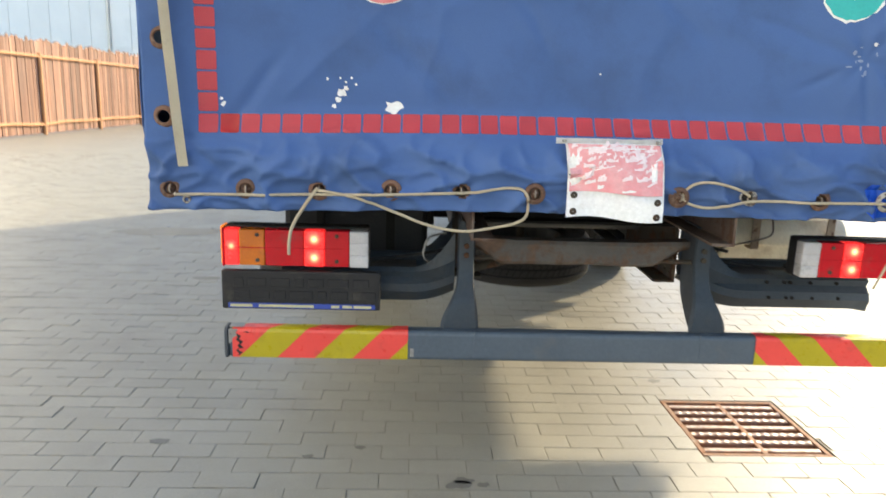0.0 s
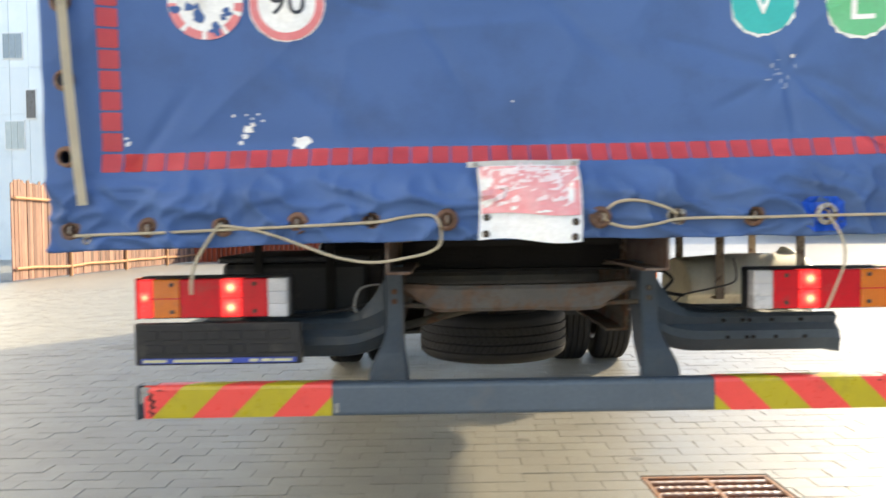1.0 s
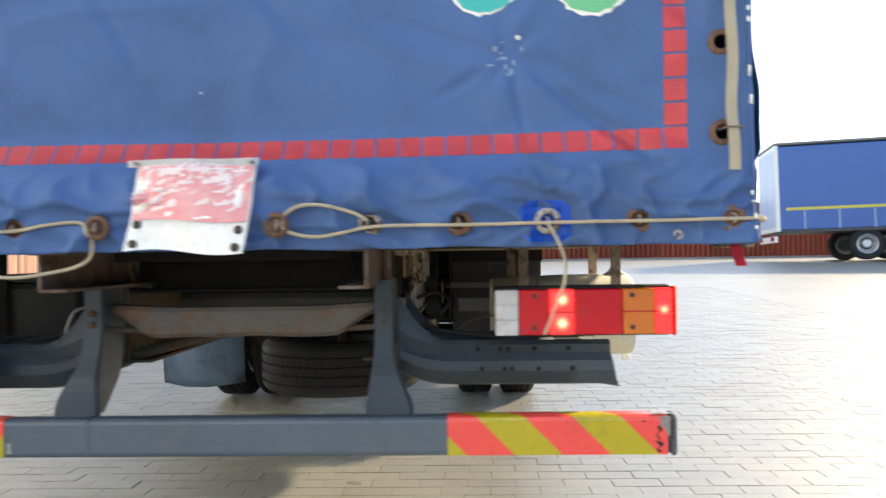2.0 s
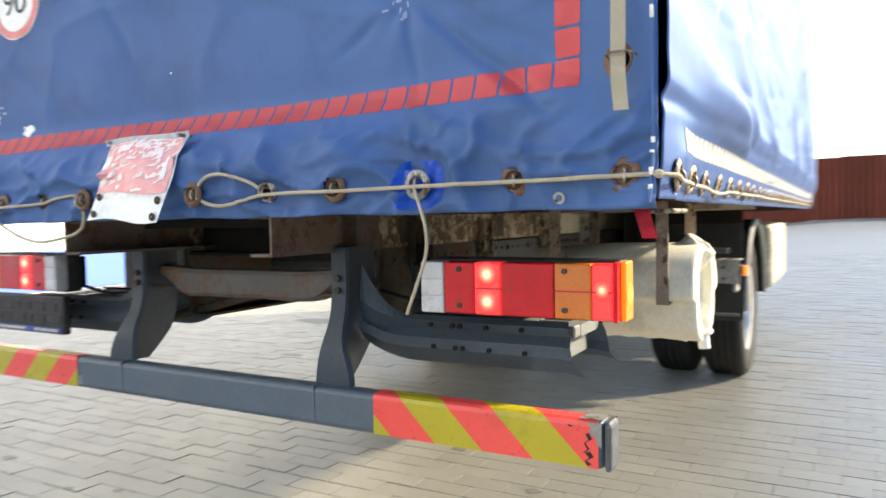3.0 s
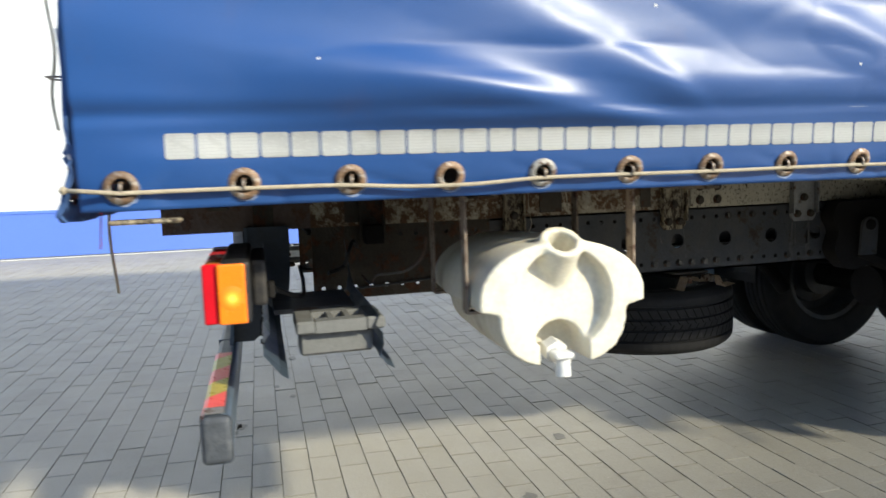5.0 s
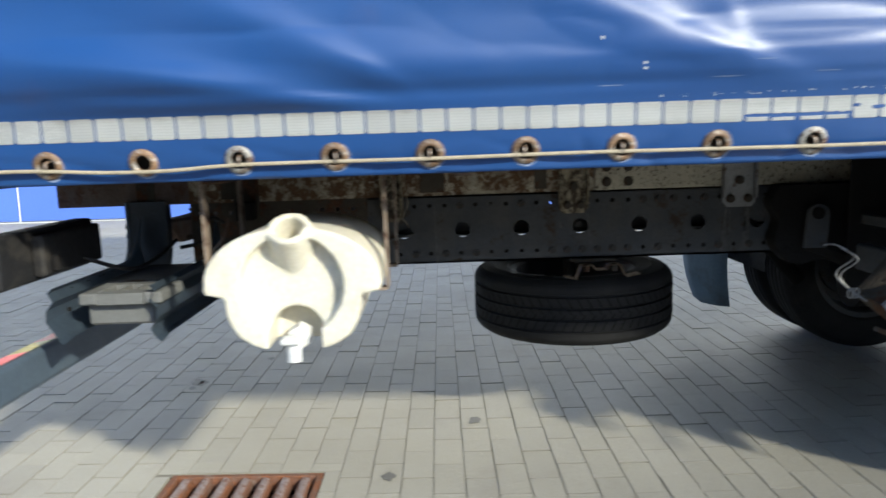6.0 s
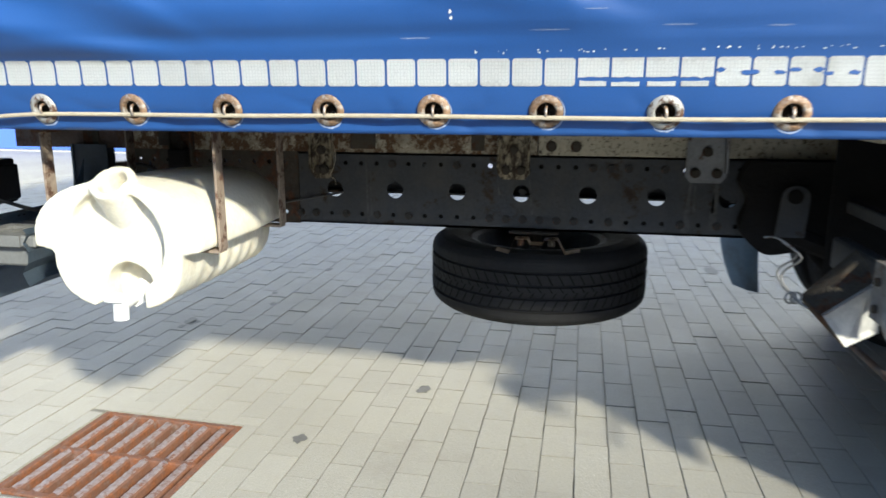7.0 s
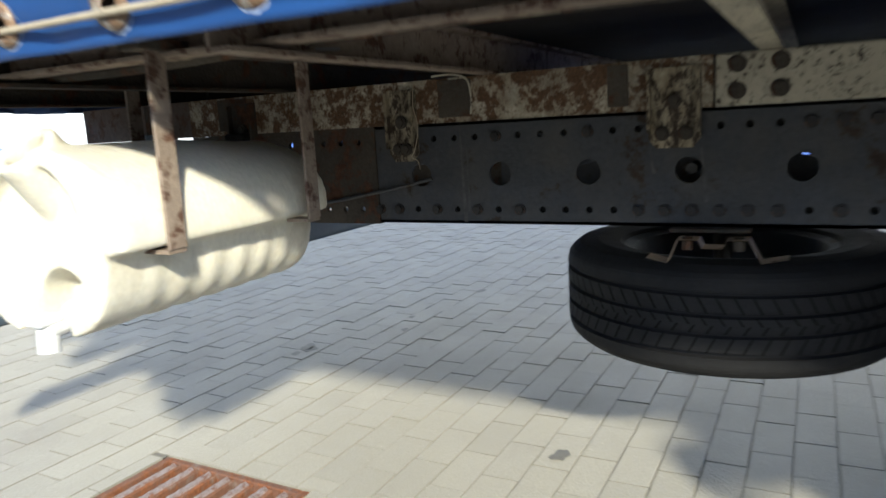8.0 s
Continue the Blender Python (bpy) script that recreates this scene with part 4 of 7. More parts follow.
def build_lamp_brackets():
    for s, xa, xb in ((1, 0.468, 1.03), (-1, -0.374, -0.94)):
        for y, back in ((0.325, 1), (0.565, -1)):
            # folded channel whose lower lip curls forward, with a curved gusset at the support
            prof = [(0.00, 0.702), (-0.012 * back, 0.690), (0.0, 0.668), (-0.016 * back, 0.648), (-0.016 * back, 0.622), (0.004, 0.600), (0.020, 0.583), (0.036, 0.577)]
            bm = bmesh.new()
            xs = [xa + s * 0.018 * k for k in range(9)] + [xb - s * 0.02, xb]
            grow = [0.125 * (1 - k / 8) ** 2.1 for k in range(9)] + [0.0, 0.0]
            cols = []
            for x, g in zip(xs, grow):
                col = []
                for i, (d, z) in enumerate(prof):
                    xx = x + (s * 0.038 * (i / 7) ** 2 if x == xb else 0)
                    col.append(bm.verts.new((xx, y + d, z + (g if i == 0 else g * 0.35 if i == 1 else 0.0) + (g * 0.3 if i > 2 else 0) - (0.009 * (i / 7) ** 2 if x == xb else 0))))
                cols.append(col)
            for a, b in zip(cols, cols[1:]):
                for i in range(len(prof) - 1):
                    bm.faces.new((a[i], a[i + 1], b[i + 1], b[i]))
            bmesh.ops.solidify(bm, geom=bm.faces[:], thickness=0.005)
            ch = part("bracket_channel", bm, m_paint, truck, "ribbed grey-blue bracket channel")
            if back > 0:
                for x in (0.68, 0.74, 0.76, 0.83, 0.92):
                    part("bolt", cyl(bmesh.new(), (s * x, y - 0.008, 0.68), (s * x, y - 0.016, 0.68), 0.006, 8), m_dark, ch)
                    part("bolt", cyl(bmesh.new(), (s * (x + 0.01), y - 0.012, 0.628), (s * (x + 0.01), y - 0.021, 0.628), 0.006, 8), m_dark, ch)
        a, b = sorted((s * 0.885, s * 1.008))
        bx = part("bracket_box", cbox(a + 0.012, b - 0.012, 0.392, 0.563, 0.598, 0.6545, bevel=0.006), m_grey_plastic, truck, "grey moulded box between the bracket channels")
        top = cbox(a - 0.018, b + 0.015, 0.384, 0.428, 0.6546, 0.684, bevel=0.004)
        box(top, a - 0.018, b + 0.015, 0.546, 0.590, 0.6546, 0.684, bevel=0.004)
        box(top, a - 0.018, a + 0.020, 0.4282, 0.5458, 0.655, 0.6835)
        box(top, b - 0.025, b + 0.015, 0.4282, 0.5458, 0.655, 0.6835)
        for yy in (0.467, 0.507):
            box(top, a + 0.0202, b - 0.0252, yy - 0.006, yy + 0.006, 0.656, 0.683)
        part("lid", top, m_grey_plastic, bx, "moulded lid with three dark pockets")
        # A black floor puts the shade of the lid's pockets into the colour.
        part("pocket_floor", cbox(a + 0.018, b - 0.02, 0.426, 0.548, 0.6549, 0.658), m_black, bx)
        part("shelf", cbox(*sorted((s * 0.5, s * 0.775)), 0.34, 0.55, 0.660, 0.672), m_rail, truck)
    # number plate carrier under the lamp, its lettering only bars
    c = part("plate_carrier", cbox(-1.105, -0.612, 0.196, 0.222, 0.588, 0.713, bevel=0.006, seg=2), m_black, truck, "black plastic plate carrier with a blue advert strip")
    rnd = random.Random(9)
    for row in range(2):
        x = -1.07
        while x < -0.66:
            w = rnd.uniform(0.03, 0.08)
            part("rib", cbox(x, x + w, 0.1935, 0.197, 0.622 + row * 0.04, 0.65 + row * 0.04, bevel=0.002), m_black, c)
            x += w + 0.012
    st = part("advert_strip", cbox(-1.085, -0.628, 0.192, 0.1965, 0.594, 0.609), m_strip_blue, c, "narrow blue strip with unreadable pale lettering")
    for x0, x1 in ((-1.078, -1.01), (-0.99, -0.82), (-0.765, -0.74), (-0.73, -0.70), (-0.695, -0.64)):
        part("lettering_bar", cbox(x0, x1, 0.1905, 0.1925, 0.5975, 0.6055), m_strip_text, st)

build_lamp_brackets()

# ---- wheels ----
def tyre_mesh(bm, R, w, m, seg=72, treads=True):
    h = w / 2
    prof = [(R * 0.60, -h * 0.78), (R * 0.66, -h * 0.93), (R * 0.80, -h), (R * 0.92, -h * 0.97), (R * 0.965, -h * 0.86), (R * 0.985, -h * 0.78)]
    grooves = [-0.52, -0.17, 0.17, 0.52]
    pts = [(R * 0.992, -h * 0.72)]
    for g in grooves:
        c = h * g
        pts += [(R, c - 0.006), (R - 0.010, c - 0.003), (R - 0.010, c + 0.003), (R, c + 0.006)]
    pts.append((R * 0.992, h * 0.72))
    prof += pts + [(r, -z) for r, z in reversed(prof[:6])]
    return lathe(bm, prof, seg, m)

def wheel_rim(bm, R, w, m):
    r = R * 0.60
    lathe(bm, [(r + 0.006, -w * 0.40), (r + 0.012, -w * 0.43), (r - 0.01, -w * 0.40), (r - 0.03, -w * 0.1), (r - 0.035, w * 0.1), (r * 0.72, w * 0.16), (r * 0.70, w * 0.10), (r * 0.45, w * 0.06), (r * 0.44, w * 0.30), (r * 0.34, w * 0.34), (0.001, w * 0.34)], 40, m)
    lathe(bm, [(r + 0.006, w * 0.40), (r + 0.012, w * 0.43), (r - 0.01, w * 0.40), (r - 0.03, w * 0.1)], 40, m)
    return bm

def build_spare():
    R, w = 0.373, 0.235
    t = part("spare_wheel", tyre_mesh(bmesh.new(), R, w, Matrix()), m_rubber, truck, "worn black spare tyre slung flat under the chassis")
    t.matrix_basis = pose(0.06, 1.785, 0.440)
    part("rim", wheel_rim(bmesh.new(), R, w, pose(0, 0, 0, 180)), m_rail, t, "dark steel rim")
    # slanting sipes in the tread
    bm = bmesh.new()
    for i in range(70):
        a = 2 * math.pi * i / 70
        for z0, z1, d in ((-0.056, -0.024, 0.045), (-0.017, 0.0, 0.03), (0.0, 0.017, -0.03), (0.024, 0.056, -0.045)):
            q = []
            for aa, z in ((a, z0), (a + 0.011, z0), (a + 0.011 + d, z1), (a + d, z1)):
                q.append((math.cos(aa) * (R + 0.0007), math.sin(aa) * (R + 0.0007), z))
            bm.faces.new([bm.verts.new(p) for p in q])
    tagged(part("tread_pattern", bm, m_sipe, t), kind="stuff")
    # carrier
    c = part("spare_carrier", cbox(0.20, 0.44, 1.745, 1.865, 0.6235, 0.631, bevel=0.003), m_rusty, truck, "rusty hat-section bracket holding the spare wheel")
    prof = [(1.686, 0.584), (1.724, 0.575), (1.741, 0.619), (1.779, 0.619), (1.786, 0.604), (1.822, 0.604), (1.828, 0.619), (1.865, 0.620), (1.887, 0.579), (1.930, 0.588)]
    bm = bmesh.new()
    for x in (0.502,):
        cols = [(bm.verts.new((x, y, z)), bm.verts.new((x - 0.05, y, z))) for y, z in prof]
        for a, b in zip(cols, cols[1:]):
            bm.faces.new((a[0], b[0], b[1], a[1]))
    bmesh.ops.solidify(bm, geom=bm.faces[:], thickness=0.008)
    part("hat_bracket", bm, m_strip, c, "bent rusty strip")
    for y in (1.758, 1.848):
        part("bolt", cyl(bmesh.new(), (0.48, y, 0.598), (0.48, y, 0.622), 0.010, 8), m_rusty, c)
    part("hub_bolt", cyl(bmesh.new(), (0.06, 1.775, 0.38), (0.06, 1.775, 0.66), 0.02, 10), m_rusty, c)
    part("cross_strap", cbox(-0.33, 0.45, 1.72, 1.84, 0.625, 0.632), m_rusty, c)

build_spare()

def build_road_wheels():
    R, w, ay = 0.400, 0.225, 3.285
    cz = R + ground_z(0.8, ay) - 0.018 * ay - 0.003
    for xs, side in (((0.70, 0.98), 1), ((-0.62, -0.90), -1)):
        for i, x in enumerate(xs):
            wl = part("wheel", cyl(bmesh.new(), (x - 0.05, ay, cz), (x + 0.05, ay, cz), 0.12, 20), m_rail, truck, "twin rear wheel")
            m = pose(x, ay, cz, 0, 90 * side, 0)
            part("tyre", tyre_mesh(bmesh.new(), R, w, m, 64), m_rubber, wl)
            part("rim", wheel_rim(bmesh.new(), R, w, m), m_chrome if i else m_rail, wl, "silver dished rim" if i else "dark steel rim")
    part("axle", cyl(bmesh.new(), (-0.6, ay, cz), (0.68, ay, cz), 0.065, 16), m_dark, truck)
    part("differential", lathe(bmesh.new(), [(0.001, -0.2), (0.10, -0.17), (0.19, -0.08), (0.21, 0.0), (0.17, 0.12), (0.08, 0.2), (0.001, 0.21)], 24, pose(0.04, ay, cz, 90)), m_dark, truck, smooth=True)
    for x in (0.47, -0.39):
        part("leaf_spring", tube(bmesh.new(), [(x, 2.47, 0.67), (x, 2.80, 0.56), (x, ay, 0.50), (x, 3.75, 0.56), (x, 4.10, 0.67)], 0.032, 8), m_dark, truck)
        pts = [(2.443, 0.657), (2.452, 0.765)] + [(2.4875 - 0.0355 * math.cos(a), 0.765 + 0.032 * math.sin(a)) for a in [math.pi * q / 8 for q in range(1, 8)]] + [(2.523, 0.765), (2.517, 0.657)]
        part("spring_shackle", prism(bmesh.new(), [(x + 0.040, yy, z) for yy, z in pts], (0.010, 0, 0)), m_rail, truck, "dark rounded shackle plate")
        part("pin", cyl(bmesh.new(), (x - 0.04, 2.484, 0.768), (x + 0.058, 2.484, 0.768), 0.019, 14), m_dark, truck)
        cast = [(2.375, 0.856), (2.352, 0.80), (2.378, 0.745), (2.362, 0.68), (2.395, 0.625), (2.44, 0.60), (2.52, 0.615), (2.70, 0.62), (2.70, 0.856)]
        part("spring_hanger", prism(bmesh.new(), [(x - 0.045, q.x, q.y) for q in smooth_path(cast[:7], 5)] + [(x - 0.045, yy, z) for yy, z in cast[7:]], (0.062, 0, 0)), m_dark, truck, "black hanger casting")
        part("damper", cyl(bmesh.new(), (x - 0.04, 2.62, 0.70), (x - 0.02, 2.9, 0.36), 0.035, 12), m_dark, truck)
    # Added black sheet stands in for the dark inside the wheel arch.
    part("inner_guard", cbox(0.552, 0.558, 2.56, 3.75, 0.52, 0.95, bevel=0.002), m_dark, truck, "black sheet added for the dark inside the wheel arch")
    for side, xc in ((1, 0.84), (-1, -0.76)):
        arc = [(ay - 0.500, 0.385), (ay - 0.503, 0.43)] + [(ay - 0.505 * math.cos(a), cz + 0.505 * math.sin(a)) for a in [math.radians(4 + 172 * k / 18) for k in range(19)]]
        bm = bmesh.new()
        rows = [[bm.verts.new((xc + sx * 0.275, y, z)) for sx in (-1, 1)] for y, z in arc]
        for a, b in zip(rows, rows[1:]):
            bm.faces.new((a[0], a[1], b[1], b[0]))
        bmesh.ops.solidify(bm, geom=bm.faces[:], thickness=0.008)
        mg = part("mudguard", bm, m_black, truck, "black arched mudguard")
        bm = bmesh.new()
        o = xc + side * 0.276
        rows = [[bm.verts.new((o + side * dx, ay + (y - ay) * f, cz + (z - cz) * f)) for dx, f in ((0, 1.012), (0.014, 1.006), (0.014, 0.95), (0, 0.945))] for y, z in arc[1:]]
        for a, b in zip(rows, rows[1:]):
            for i in range(3):
                bm.faces.new((a[i], a[i + 1], b[i + 1], b[i]))
        part("edge", bm, m_grey_plastic, mg, "grey rolled outer edge", smooth=True)
    # curved mud flap behind the far wheels
    bm = bmesh.new()
    rows = []
    for k in range(9):
        z = 0.64 - 0.485 * k / 8
        rows.append([bm.verts.new((-0.70 - 0.50 * u, 2.712 - 0.135 * (1 - 0.45 * (k / 8) ** 3) * math.sin(math.pi * u) - 0.018 * math.sin(math.pi * k / 8), z + 0.02 * (2 * u - 1) ** 2 * (k / 8))) for u in (0, 0.15, 0.4, 0.7, 1.0)])
    for a, b in zip(rows, rows[1:]):
        for i in range(4):
            bm.faces.new((a[i], a[i + 1], b[i + 1], b[i]))
    bmesh.ops.solidify(bm, geom=bm.faces[:], thickness=0.006)
    part("mud_flap", bm, m_flap, truck, "blue-grey plastic mud flap", smooth=True)
    part("mud_flap", cbox(0.568, 1.108, ay - 0.512, ay - 0.506, 0.375, 0.90, bevel=0.002), m_black, truck, "black rubber mud flap")
    part("lamp_arm", cbox(0.53, 1.06, 2.60, 2.625, 0.735, 0.765, bevel=0.003), m_rail, truck, "dark steel arm across the wheel arch")
    part("lamp_arm", cbox(0.60, 0.95, 2.56, 2.60, 0.60, 0.68, bevel=0.006), m_rail, truck, "dark steel bracket behind the chock tray")
    # Three added black boards stand in for shade behind the hole, arch and axle.
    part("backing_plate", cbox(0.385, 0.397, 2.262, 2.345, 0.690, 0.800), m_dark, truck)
    part("splash_board", cbox(0.565, 1.112, 2.735, 2.747, 0.885, 1.075, bevel=0.002), m_dark, truck, "black board added for the dark over the wheel arch")
    part("bulkhead", cbox(-0.42, 0.60, 3.94, 3.96, 0.40, 0.985, bevel=0.002), m_dark, truck, "black board added for the dark ahead of the axle")
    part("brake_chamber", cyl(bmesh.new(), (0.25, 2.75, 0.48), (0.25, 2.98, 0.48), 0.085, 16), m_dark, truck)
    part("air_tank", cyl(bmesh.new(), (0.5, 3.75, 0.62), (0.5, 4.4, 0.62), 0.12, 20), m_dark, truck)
    part("fuel_tank", cbox(0.62, 1.15, 4.05, 5.2, 0.42, 0.86, bevel=0.05, seg=3), m_cream_clean, truck, "pale side tank ahead of the wheels")

build_road_wheels()

def build_chock_holder():
    h = thing("chock_holder", "bent steel tray and slotted bracket with wire clip", "bracket", at=LIFT)
    A, B, C, D = (0.916, 2.456, 0.561), (0.888, 2.570, 0.637), (0.868, 2.590, 0.515), (0.911, 2.511, 0.490)
    A2, B2 = (0.824, 2.435, 0.582), (0.80, 2.548, 0.690)
    part("tray_front", prism(bmesh.new(), [A, B, C, D], (-0.004, -0.002, 0.001)), m_galv, h, "light galvanised plate")
    part("tray_back", prism(bmesh.new(), [A2, B2, B, A], (0.001, -0.003, -0.004)), m_rusty, h, "rusted plate")
    part("tray_lip", prism(bmesh.new(), [A2, A, D, (0.83, 2.445, 0.560)], (0.0, -0.004, 0.001)), m_rusty, h)
    bm = cbox(1.018, 1.125, 2.508, 2.513, 0.595, 0.712)
    box(bm, 1.018, 1.125, 2.513, 2.65, 0.707, 0.712)
    box(bm, 1.018, 1.023, 2.513, 2.65, 0.595, 0.707)
    part("slotted_bracket", bm, m_zinc, h, "folded steel bracket")
    # The slot is a near-black disc on the plate, painted for a dark opening.
    part("slot", lathe(bmesh.new(), [(0.001, 0), (0.03, 0), (0.03, 0.001)], 16, pose(1.072, 2.575, 0.7125) @ Matrix.Diagonal((0.6, 1.2, 1, 1))), m_dark, h)
    for zz in (0.62, 0.675):
        part("bolt", cyl(bmesh.new(), (1.05, 2.509, zz), (1.05, 2.501, zz), 0.009, 8), m_rusty, h)
    wire = [(0.815, 2.345, 0.712), (0.835, 2.371, 0.714), (0.856, 2.408, 0.683), (0.83, 2.382, 0.645), (0.832, 2.380, 0.62), (0.859, 2.408, 0.586), (0.87, 2.43, 0.57)]
    part("wire_clip", tube(bmesh.new(), wire, 0.0026, 8), m_zinc, h, "bent spring wire")
    part("wire_clip", tube(bmesh.new(), [(x + 0.006, y + 0.008, q - 0.006) for x, y, q in wire[1:]], 0.0026, 8), m_zinc, h, "bent spring wire")
    for k in range(2):
        part("coil", lathe(bmesh.new(), [(0.013 + 0.0026 * math.cos(a), 0.0026 * math.sin(a)) for a in [i * math.pi / 4 for i in range(9)]], 16, pose(0.862, 2.402 + 0.012 * k, 0.584, 0, 90, 20)), m_zinc, h)
    part("ring", lathe(bmesh.new(), [(0.055 + 0.010 * math.cos(a), 0.010 * math.sin(a)) for a in [i * math.pi / 4 for i in range(9)]], 28, pose(1.10, 2.565, 0.612, 0, 90, 0)), m_zinc, h, "pale hose ring")
    part("stay", tube(bmesh.new(), [(0.66, 2.60, 0.425), (0.95, 2.60, 0.43), (1.11, 2.60, 0.432)], 0.008, 8, 3), m_beam, h)
    mk = thing("side_marker_lamp", "lit amber side marker lamp on a steel bracket", "lamp", at=LIFT)
    part("housing", cbox(1.115, 1.132, 2.548, 2.648, 0.625, 0.683, bevel=0.003), m_black, mk)
    part("lens", cbox(1.13, 1.15, 2.553, 2.643, 0.630, 0.678, bevel=0.006, seg=2), m_lens_amber_lit, mk, "lit amber lens")

build_chock_holder()

# ---- tarpaulin ----
X0, X1, Y1, ZTOP = -1.238, 1.296, 6.55, 3.25
EYE_X = [-1.18, -0.975, -0.775, -0.577, -0.38, -0.178, 0.025, 0.228, 0.434, 0.638, 0.836, 1.04, 1.242]
EYE_Z = 1.003
EYE_Y = [0.072] + [0.278 + 0.1958 * k for k in range(32)]
UP_Z = [1.197 + 0.204 * k for k in range(10)]

def sag(x):
    """How far the rear sheet hangs lower towards its far corner."""
    return -0.013 * step(-0.3, -1.2, x)

def rear_y(x, z):
    """How far the rear sheet lies behind (minus: outside) its plane."""
    d = 0.014 * nz(x * 0.9, z * 0.8, 3.1) + 0.006 * nz(x * 2.7, z * 2.2, 7.7)
    hem = math.exp(-((z - 1.07) / 0.055) ** 2)
    d += hem * (0.026 * nz(x * 7.0, z * 3.0, 1.5) - 0.004)
    d += 0.006 * step(1.16, 1.06, z) * abs(nz(x * 11 + z * 9, z * 7 - x * 5, 2.5))
    f = nz(x * 3.2 + z * 2.5, z * 4.5 - x * 0.8, 9.0)
    d += 0.010 * step(1.75, 1.05, z) * max(0.0, 0.32 - abs(f)) * 1.6
    d -= 0.006 * abs(math.sin((x + 1.18) / 0.2018 * math.pi)) * step(1.04, 0.95, z)
    r2 = (x - 0.763) ** 2 + (z - 1.394) ** 2
    if r2 < 0.12:
        a = math.atan2(z - 1.394, x - 0.763)
        d += 0.005 * math.exp(-r2 / 0.0022) + 0.0050 * math.cos(6 * a + 0.6 + 8 * math.sqrt(r2)) * math.exp(-r2 / 0.009) * (1 - math.exp(-r2 / 0.0015))
    d += 0.108 * (1 - ((x - 0.03) / 1.27) ** 2) * step(1.06, 1.24, z)
    # crumpled hem and long creases
    low = step(1.19, 1.07, z)
    if low > 0:
        wx = x + 0.05 * nz(x * 3, z * 4, 8.0)
        r1 = 1 - abs(nz(wx * 5.5 + z * 6, z * 8 - x * 2, 12.0)) * 2.2
        r2b = 1 - abs(nz(wx * 9 - z * 9, z * 13 + x * 3, 15.0)) * 2.2
        d -= low * (0.023 * max(0.0, r1) ** 3 + 0.014 * max(0.0, r2b) ** 3)
    r3 = 1 - abs(nz(x * 1.7 + z * 1.3 + 0.2 * nz(x * 4, z * 4), z * 2.6 - x * 0.9, 21.0)) * 2.4
    d -= 0.0055 * max(0.0, r3) ** 4 * step(1.2, 1.3, z)
    d += pull(x, z)
    d -= 0.022 * step(-1.0, -1.2, x) * step(1.05, 1.16, z)
    edge = step(1.20, 1.29, x)
    d -= 0.012 * edge * (0.5 + nz(z * 3.1, 4.0))
    return d

# folds that pull across the rear sheet: from (x, z) to (x, z), half width, depth
PULLS = [(0.80, 1.365, 1.12, 1.10, 0.016, 0.011), (0.83, 1.385, 1.12, 1.21, 0.020, 0.007), (0.72, 1.42, 0.40, 1.52, 0.016, 0.005), (0.70, 1.37, 0.56, 1.30, 0.014, 0.006),
         (0.76, 1.35, 0.80, 1.18, 0.014, 0.005), (-0.46, 1.61, -0.30, 1.57, 0.014, 0.009), (-0.25, 1.56, -0.12, 1.36, 0.022, 0.006), (-1.02, 1.17, -0.86, 1.38, 0.020, 0.006),
         (-1.16, 1.15, -1.02, 1.03, 0.016, 0.010), (0.10, 1.62, 0.34, 1.40, 0.026, 0.005), (-0.66, 1.47, -0.38, 1.22, 0.030, 0.005), (0.98, 1.66, 1.22, 1.40, 0.022, 0.007)]

def pull(x, z):
    d = 0.0
    for x0, z0, x1, z1, half, deep in PULLS:
        lx, lz = x1 - x0, z1 - z0
        ll = math.hypot(lx, lz)
        a = ((x - x0) * lx + (z - z0) * lz) / ll
        if -0.04 < a < ll + 0.04:
            q = ((x - x0) * lz - (z - z0) * lx) / ll / half + 0.5 * nz(a * 9, x0 * 5)
            if abs(q) < 4:
                d += deep * math.exp(-q * q) * (1 - 0.9 * q) * step(-0.04, 0.05, a) * step(ll + 0.04, ll - 0.10, a)
    return d

# long folds of the side sheet: from (y, z) to (y, z), half width, height
FOLDS = [(-0.30, 1.340, 1.22, 1.068, 0.056, 0.038), (0.79, 1.345, 1.24, 1.115, 0.032, 0.014), (-0.45, 1.165, 0.90, 1.105, 0.034, 0.014),
         (1.20, 1.420, 2.02, 1.130, 0.040, 0.016), (1.79, 1.36, 1.89, 1.140, 0.022, 0.005),
         (2.55, 1.75, 3.35, 1.14, 0.055, 0.016), (3.5, 1.8, 4.4, 1.13, 0.06, 0.03), (4.6, 1.8, 5.4, 1.13, 0.06, 0.03)]

